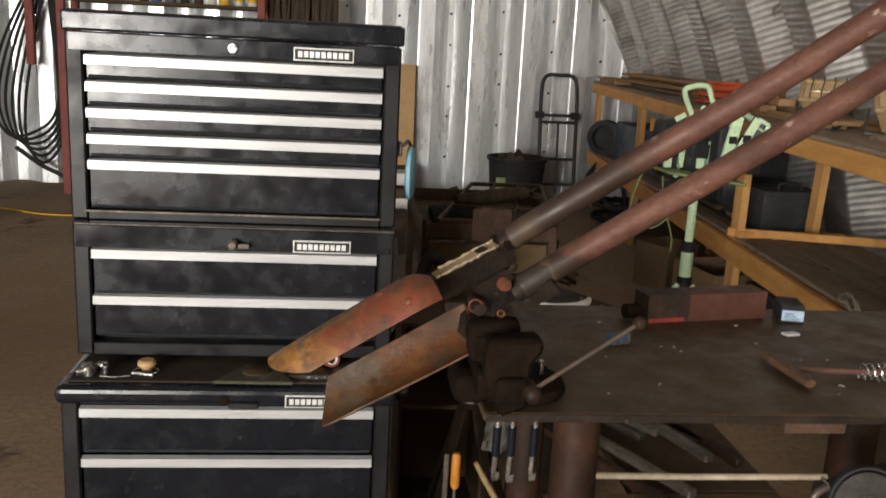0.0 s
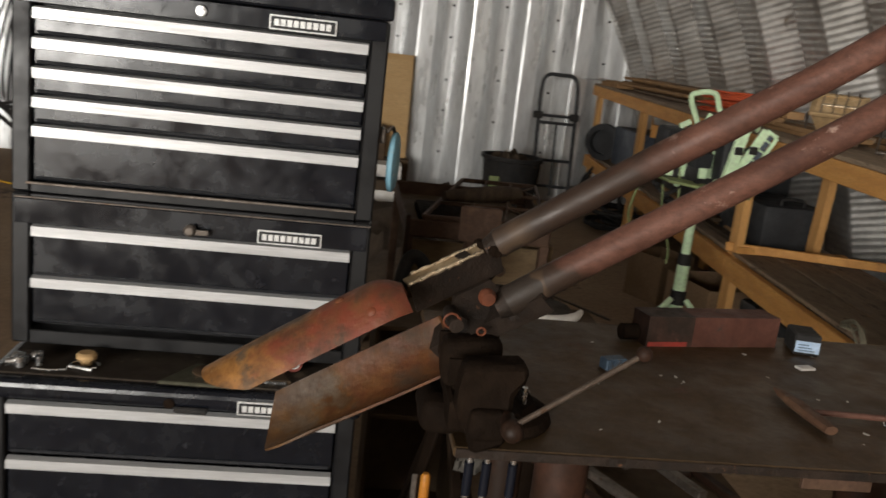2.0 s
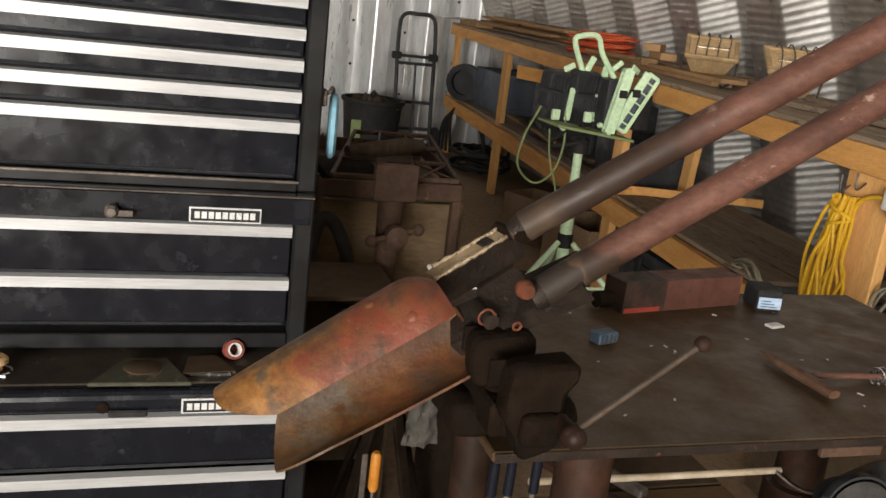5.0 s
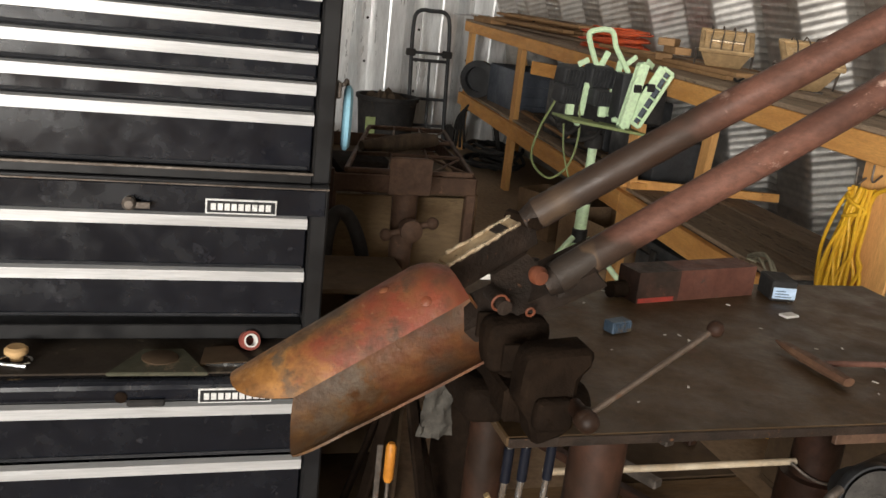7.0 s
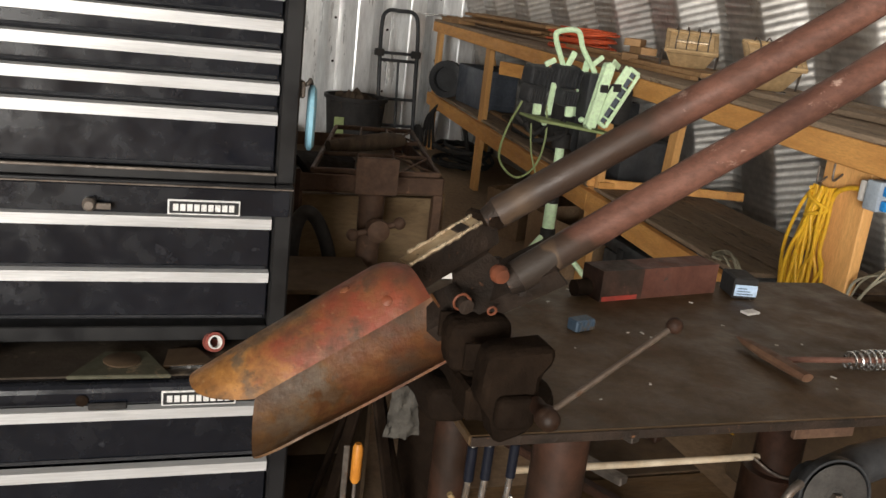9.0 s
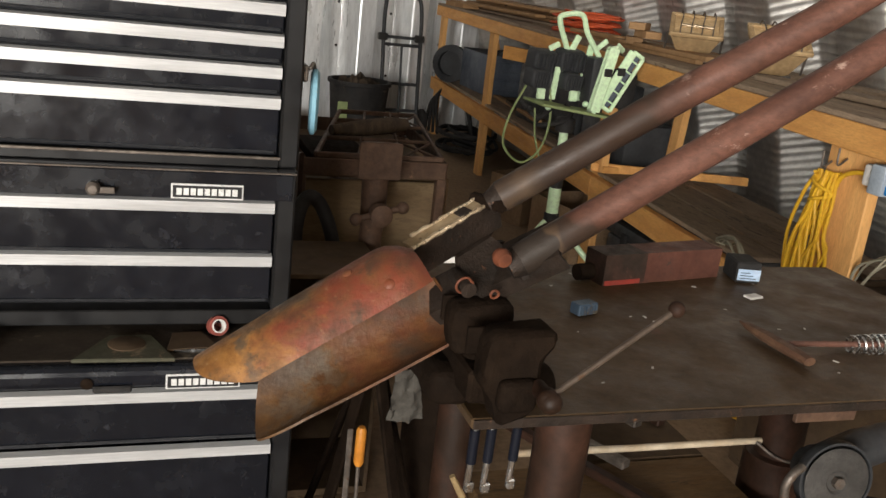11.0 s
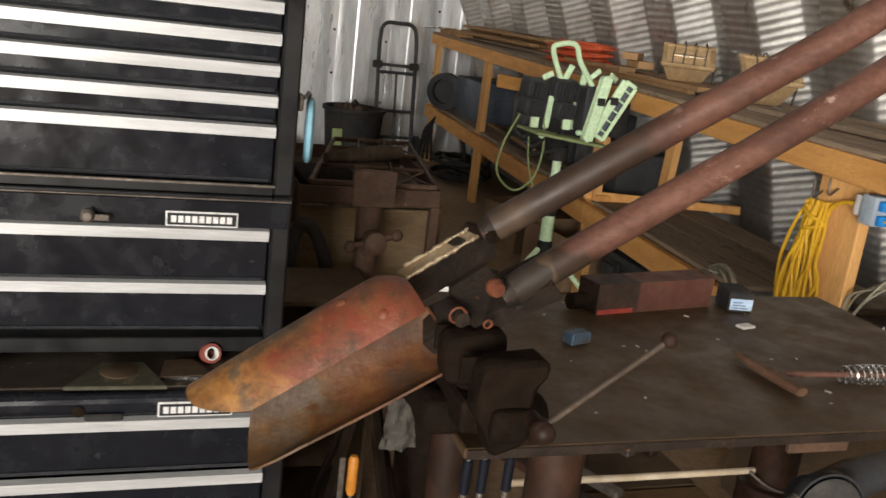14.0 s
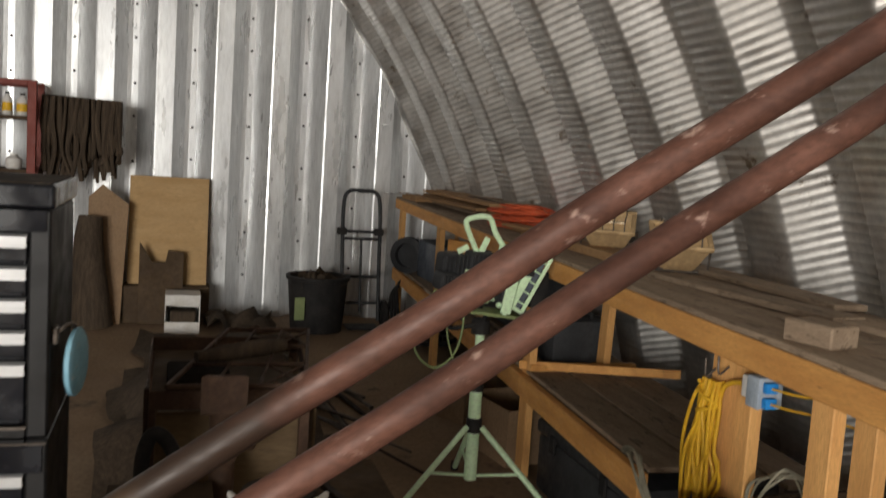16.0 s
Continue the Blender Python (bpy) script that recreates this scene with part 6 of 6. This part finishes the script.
def lamp_body(x, y, z, w, h, depth, turn):
    """A finned cast lamp back: a rounded block with cooling fins and a pale green yoke."""
    m = fx @ pose(x, y, z, 8, 0, turn)
    b = part("lamp_head", bx((-w / 2, 0, -h / 2), (w / 2, depth, h / 2), 0.020, m, 3), M_DARKPLASTIC, tp, "dark finned lamp head", True)
    for k in range(6):
        fxx = -w / 2 + w * (k + 0.5) / 6
        part("fin", bx((fxx - 0.003, -0.010, -h * 0.40), (fxx + 0.003, 0.004, h * 0.40), 0.001, m), M_DARKPLASTIC, b)


for x, y, z, w, h, turn in ((-0.135, -0.02, 1.008, 0.118, 0.104, 14), (-0.015, -0.03, 1.022, 0.122, 0.098, 10), (-0.165, -0.06, 0.945, 0.086, 0.080, 18), (-0.022, -0.07, 0.942, 0.082, 0.078, 12)):
    lamp_body(x, y, z, w, h, 0.085, turn)
for x in (-0.168, -0.020):
    part("yoke", board(fx @ V((x, -0.075, 0.868)), fx @ V((x, -0.075, 0.912)), 0.034, 0.020, up=(0, -1, 0)), M_GREEN, tp, "pale green yoke")
part("battery", bx((gx + 0.06, gy - 0.06, 0.87), (gx + 0.15, gy + 0.06, 1.07), 0.016, None, 2), M_DARKPLASTIC, tp, "dark rear lamp housing", True)
part("battery", bx((gx + 0.165, gy - 0.13, 0.87), (gx + 0.245, gy - 0.01, 1.03), 0.016, None, 2), M_RUBBER, tp, "dark rear lamp housing", True)
part("clamp_tangle", tube(bmesh.new(), smooth_path([(gx - 0.22, gy, 0.86), (gx - 0.15, gy - 0.04, 0.80), (gx - 0.08, gy - 0.02, 0.85), (gx - 0.13, gy + 0.03, 0.76), (gx - 0.02, gy - 0.03, 0.79), (gx + 0.03, gy, 0.84)], 6), 0.010, 8), M_RUBBER, tp, "black cable bundle", True)
part("flex", tb(smooth_path([(gx - 0.22, gy - 0.03, 0.93), (gx - 0.29, gy - 0.06, 0.80), (gx - 0.30, gy - 0.06, 0.68), (gx - 0.22, gy - 0.07, 0.61), (gx - 0.13, gy - 0.05, 0.66), (gx - 0.09, gy - 0.03, 0.78), (gx - 0.10, gy - 0.02, 0.92)], 8), 0.005, 8), M_GREENDARK, tp, "pale olive flex loop", True)
part("flex", tb(smooth_path([(gx - 0.17, gy - 0.04, 0.84), (gx - 0.16, gy - 0.06, 0.72), (gx - 0.11, gy - 0.06, 0.58), (gx - 0.10, gy - 0.05, 0.50)], 8), 0.004, 8), M_GREENDARK, tp, "", True)
for i in range(5):
    z = 0.835 + 0.012 * i
    part("knob", lt([(0.012, 0), (0.014, 0.01), (0.009, 0.02)], (gx - 0.2 + 0.085 * i, gy - 0.045, z), (0, -1, 0.2), 10), M_GREEN if i % 2 else M_RUBBER, tp, "", True)

# ---- along the far wall ----
ht = thing("hand_truck", (1.76, 5.95, 0.0), "dark tubular steel hand truck leaning on the wall", "hand truck")
hx0, hx1 = 1.605, 1.925


def ly(z):
    return 5.80 + 0.16 * z


part("frame", tb(smooth_path([(hx0, ly(0.05), 0.05), (hx0, ly(0.5), 0.5), (hx0, ly(1.0), 1.0), (hx0 + 0.04, ly(1.13), 1.135), (1.765, ly(1.15), 1.148), (hx1 - 0.04, ly(1.13), 1.135), (hx1, ly(1.0), 1.0), (hx1, ly(0.5), 0.5), (hx1, ly(0.05), 0.05)], 5), 0.017, 10), M_DARKPLASTIC, ht, "", True)
for z in (0.80, 0.74, 0.42, 0.20):
    part("cross_bar", tb([(hx0, ly(z), z), (hx1, ly(z), z)], 0.013, 8), M_DARKPLASTIC, ht, "", True)
part("middle_bar", tb([(1.765, ly(0.12), 0.12), (1.765, ly(0.74), 0.74)], 0.011, 8), M_DARKPLASTIC, ht, "", True)
for x in (hx0, hx1):
    part("grip_clamp", bx((x - 0.05, ly(0.80) - 0.03, 0.77), (x + 0.03, ly(0.80) + 0.02, 0.83), 0.008), M_RUBBER, ht)
    part("wheel", lt([(0.02, -0.03), (0.09, -0.03), (0.11, -0.015), (0.11, 0.015), (0.09, 0.03), (0.02, 0.03)], (x + (0.06 if x > 1.7 else -0.06), 5.86, 0.11), (1, 0, 0), 20), M_RUBBER, ht, "", True)
part("toe_plate", bx((hx0 + 0.02, 5.58, 0.012), (hx1 - 0.02, 5.83, 0.022), 0.003), M_DARKPLASTIC, ht)

bn = thing("black_bin", (1.37, 5.65, 0.0), "black plastic bin heaped with brown scrap", "bin")
part("tub", lt([(0.0, 0.0), (0.21, 0.0), (0.245, 0.42), (0.262, 0.425), (0.262, 0.455), (0.235, 0.455), (0.205, 0.05), (0.0, 0.05)], (1.37, 5.65, 0), (0, 0, 1), 22), M_RUBBER, bn, "", True)
part("label", bx((1.16, 5.43, 0.12), (1.24, 5.436, 0.30), 0.002, None), M_GREENDARK, bn, "torn green label")
# crumpled sheet standing in for the scrap that fills the bin
crumple("brown_rag", (1.37, 5.65, 0.36), (0.19, 0.19, 0.16), 7, M_BURLAP, "brown scrap heaped in the top of the bin", "rag")
pl = solo("plywood_sheet", bx((0, 0, 0), (0.62, 0.016, 0.88), 0.002, pose(-0.125, 5.98, 0.30, -8, 0, 0)), M_PLY, "yellow plywood sheet leaning on the wall", "plywood", "", "", False, (0.2, 6.0, 0.3))
solo("timber_sill", bx((-0.15, 5.85, 0.0), (0.52, 6.12, 0.30), 0.004), M_BROWNBOARD, "dark timber sill under the leaning boards", "timber sill", "", "", False, (0.2, 6.0, 0.0))
bm = plate(bmesh.new(), [(0, 0), (0.34, 0), (0.34, 0.58), (0.22, 0.60), (0.20, 0.50), (0.10, 0.50), (0.0, 0.66)], 0.016, basis((-0.03, 5.83, 0.0), (1, 0, 0), (0, 0.12, 0.99), (0, -0.99, 0.12)), 0.002)
solo("cut_board", bm, M_BROWNBOARD, "brown cut-out board leaning on the plywood", "board", "", "", False, (0.1, 5.8, 0))
bm = plate(bmesh.new(), [(0, 0), (0.26, 0), (0.30, 0.95), (0.10, 1.10), (0.0, 1.0)], 0.02, basis((-0.42, 5.80, 0.0), (1, 0, 0), (0, 0.14, 0.99), (0, -0.99, 0.14)), 0.002)
solo("brown_board", bm, M_CARD, "tall brown board leaning behind the chests", "board", "", "", False, (-0.3, 5.8, 0))
wbx = thing("white_carton", (0.32, 5.6, 0.0), "white and brown open carton on the floor", "carton")
for lo, hi in (((0.18, 5.45, 0), (0.44, 5.70, 0.006)), ((0.18, 5.45, 0.006), (0.186, 5.70, 0.30)), ((0.434, 5.45, 0.006), (0.44, 5.70, 0.30)), ((0.186, 5.694, 0.006), (0.434, 5.70, 0.30)), ((0.186, 5.45, 0.006), (0.434, 5.456, 0.09)), ((0.186, 5.45, 0.22), (0.434, 5.456, 0.30)), ((0.186, 5.456, 0.294), (0.434, 5.694, 0.30))):
    part("panel", bx(lo, hi), M_WHITE, wbx)
part("content", bx((0.22, 5.47, 0.006), (0.41, 5.67, 0.17), 0.01), M_BURLAP, wbx, "brown content")
bm = bmesh.new()
# crumpled sheet standing in for a pile of rags
crumple("crumpled_sack", (0.78, 5.75, 0.0), (0.30, 0.28, 0.16), 9, M_BURLAP, "dark crumpled mound of rags lying along the wall", "sack")
# crumpled sheets standing in for scrap piled on the floor
crumple("dusty_tarp", (0.45, 2.9, 0.0), (0.55, 0.9, 0.30), 12, M_BURLAP, "dark dusty crumpled mound of scrap lying on the floor", "tarp")
crumple("dusty_tarp", (0.55, 4.4, 0.0), (0.6, 0.8, 0.16), 15, M_BURLAP, "dark dusty crumpled mound of scrap lying on the floor", "tarp")

# red shelf rack with bottles
rk = thing("red_shelf_rack", (-1.55, 5.85, 0.0), "red-painted steel shelf rack with bottles, standing by the wall", "shelf rack")
for x in (-0.80, -2.36):
    for y in (5.66, 6.04):
        part("post", bx((x - 0.03, y - 0.03, 0), (x + 0.03, y + 0.03, 1.84), 0.003), M_SHELFRED, rk)
for z, m in ((0.55, M_BROWNBOARD), (1.185, M_BROWNBOARD), (1.575, M_BROWNBOARD)):
    part("shelf", bx((-2.33, 5.63, z - 0.025), (-0.83, 6.07, z), 0.003), m, rk, "brown wooden shelf")
part("top_rail", bx((-2.33, 5.63, 1.80), (-0.83, 5.69, 1.84), 0.003), M_SHELFRED, rk)
part("top_rail", bx((-2.33, 6.01, 1.80), (-0.83, 6.07, 1.84), 0.003), M_SHELFRED, rk)


def bottle(x, y, z, r, h, mat, cap, label_mat, lab):
    b = thing("bottle", (x, y, z), lab, "bottle", "bottles on the rack")
    part("body", lt([(r * 0.9, 0), (r, 0.008), (r, h * 0.68), (r * 0.55, h * 0.82), (r * 0.38, h * 0.86), (r * 0.38, h * 0.92)], (x, y, z), (0, 0, 1), 14), mat, b, "", True)
    part("cap", lt([(r * 0.46, 0), (r * 0.46, h * 0.09), (0, h * 0.095)], (x, y, z + h * 0.91), (0, 0, 1), 12), cap, b)
    part("label", lt([(r * 1.02, h * 0.2), (r * 1.02, h * 0.55)], (x, y, z), (0, 0, 1), 14), label_mat, b, "", True)


cols = [(M_WHITE, M_RUBBER, M_YELLOWPL, "white bottle with a yellow label on the rack shelf"), (M_BLUE, M_WHITE, M_WHITE, "blue bottle with a white label on the rack shelf"), (M_RUBBER, M_REDPAINT, M_BURLAP, "black oil bottle on the rack shelf"), (M_YELLOWPL, M_RUBBER, M_WHITE, "yellow bottle on the rack shelf"), (M_CASE, M_RUBBER, M_WHITE, "grey bottle on the rack shelf"), (M_BURLAP, M_RUBBER, M_ROPE, "brown jar on the rack shelf")]
random.seed(41)
order = [2, 4, 5, 0, 2, 1, 4, 2, 5, 0, 3, 0, 0]
for i, k in enumerate(order):
    x = -2.18 + 0.108 * i
    bottle(x, 5.75 + random.uniform(-0.04, 0.06), 1.575, random.uniform(0.034, 0.045), random.uniform(0.16, 0.215), *cols[k])
for i in range(7):
    x = -2.0 + 0.18 * i
    bottle(x, 5.74 + random.uniform(-0.03, 0.06), 1.185, random.uniform(0.035, 0.05), random.uniform(0.10, 0.17), *((M_REDPAINT, M_RUBBER, M_REDPAINT, "red can on the lower rack shelf") if i % 2 else (M_RUBBER, M_STEEL, M_BURLAP, "black can on the lower rack shelf")))
bottle(-0.93, 5.73, 1.185, 0.055, 0.11, M_WHITE, M_WHITE, M_WHITE, "white plastic tub on the lower rack shelf")

# dark straps hanging beside the rack
hs = thing("hanging_straps", (-0.46, 5.95, 1.0), "bundle of dark brown straps and ropes hanging beside the rack", "straps")
part("rail", tb([(-0.77, 5.90, 1.74), (-0.20, 5.90, 1.72)], 0.02, 8), M_BURLAP, hs)
part("bracket", bx((-0.24, 5.86, 1.25), (-0.19, 5.98, 1.74), 0.006), M_BROWNBOARD, hs)
random.seed(51)
for i in range(78):
    x = -0.74 + 0.54 * (i % 26) / 25
    y = 5.88 + random.uniform(-0.09, 0.05)
    zb = 1.08 + random.uniform(-0.08, 0.22) + 0.15 * ((i % 26) / 25)
    pts = [(x, y, 1.74), (x + random.uniform(-0.02, 0.02), y - 0.02, 1.55), (x + random.uniform(-0.03, 0.03), y - 0.01, 1.35), (x + random.uniform(-0.04, 0.04), y, zb)]
    part("strap", tb(smooth_path(pts, 4), random.uniform(0.010, 0.024), 7), M_BURLAP, hs, "", True)
hs2 = thing("rag_bundle", (-0.38, 5.75, 0.0), "dark dusty jacket-like cloth bundle against the wall", "cloth bundle")
part("cloth", tube(bmesh.new(), smooth_path([(-0.36, 5.72, 0.0), (-0.38, 5.72, 0.30), (-0.40, 5.74, 0.60), (-0.39, 5.78, 0.85)], 4), [0.16 - 0.006 * k for k in range(13)], 12), M_BURLAP, hs2, "", True)

# hoses on the wall
bm = bmesh.new()
ho = thing("hanging_hoses", (-2.68, 6.08, 0.1), "black rubber hoses hanging in loops on the wall", "hoses")
for k in range(6):
    w = 0.055 * k
    pts = [(-2.60 - 0.02 * k, 6.11, 1.75), (-2.72 - w * 0.9, 6.08, 1.2), (-2.80 - w, 6.06, 0.72), (-2.80 - w * 0.5, 6.05, 0.36 + 0.012 * k), (-2.66, 6.03, 0.20 + 0.06 * k), (-2.50 - w * 0.15, 6.04, 0.42 + 0.05 * k), (-2.44 - w * 0.35, 6.07, 0.95), (-2.54 - 0.012 * k, 6.10, 1.72)]
    part("loop", tb(smooth_path(pts, 7), 0.013, 8), M_RUBBER, ho, "", True)
part("tail", tb(smooth_path([(-2.90, 6.06, 0.32), (-2.70, 6.04, 0.18), (-2.52, 6.0, 0.10), (-2.42, 5.96, 0.02)], 6), 0.020, 8), M_RUBBER, ho, "", True)
part("hook", bx((-2.66, 6.06, 1.70), (-2.52, 6.19, 1.76), 0.006), M_STEEL, ho)
solo("red_clamp_bar", bx((-2.76, 6.00, 1.02), (-2.69, 6.05, 1.70), 0.010, None, 2), M_SHELFRED, "red painted bar hanging on the wall with the hoses", "bar", "", "", True, (-2.72, 6.0, 1.02))


def jack_stand(at, h, rz):
    j = thing("jack_stand", at, "dark steel pipe stand with a forked head on tripod legs", "jack stand", "stands by the wall", True, rz)
    part("column", tb([(0, 0, h * 0.28), (0, 0, h * 0.72)], 0.022, 10), M_DARKSTEEL, j, "", True)
    part("screw", tb([(0, 0, h * 0.70), (0, 0, h * 0.90)], 0.014, 10), M_STEEL, j, "", True)
    part("turn_bar", tb([(-0.12, 0, h * 0.74), (0.12, 0, h * 0.745)], 0.010, 8), M_DARKSTEEL, j, "", True)
    for s in (-1, 1):
        part("fork", tb([(0, 0, h * 0.90), (0.10 * s, 0, h * 0.975)], 0.012, 8), M_DARKSTEEL, j, "", True)
    for a in (90, 210, 330):
        dx, dy = math.cos(radians(a)), math.sin(radians(a))
        part("leg", tb([(0.02 * dx, 0.02 * dy, h * 0.48), (0.23 * dx, 0.23 * dy, 0.012)], 0.013, 8), M_DARKSTEEL, j, "", True)


jack_stand((-3.68, 5.80, 0), 0.78, 8)
jack_stand((-3.28, 5.72, 0), 0.66, -12)
br = thing("blue_drum", (-4.13, 5.9, 0.0), "blue plastic drum by the wall", "drum")
part("drum", lt([(0.0, 0), (0.12, 0.0), (0.13, 0.02), (0.13, 0.20), (0.135, 0.22), (0.13, 0.24), (0.13, 0.60), (0.11, 0.635), (0.0, 0.64)], (-4.13, 5.9, 0), (0, 0, 1), 20), M_BLUE, br, "", True)
part("stand", bx((-3.98, 5.85, 0.0), (-3.86, 6.0, 0.62), 0.02), M_BURLAP, br, "brown sack beside it")
random.seed(61)
for i in range(7):
    x, y = -3.55 + 0.16 * i + random.uniform(-0.1, 0.1), 4.45 + random.uniform(-0.15, 0.25)
    bm = bx((-random.uniform(0.08, 0.2), -0.05, 0), (random.uniform(0.08, 0.2), 0.05, 0.035), 0.004, pose(x, y, 0.002 + (0.037 if i % 3 == 2 else 0), 0, 0, random.uniform(-40, 40)))
    solo("timber_scrap", bm, M_SAW, "short reddish timber scrap lying on the floor", "timber scrap", "timber scraps on the floor", "", False, (x, y, 0))
bm = tb(smooth_path([(-3.9, 5.0, 0.006), (-3.3, 4.85, 0.006), (-2.7, 4.95, 0.006), (-2.2, 4.75, 0.006), (-1.6, 4.85, 0.006)], 8), 0.006, 6)
solo("electric_lead", bm, M_YELLOW, "thin yellow cord lying across the floor", "cord", "", "", True, (-2.7, 4.9, 0))
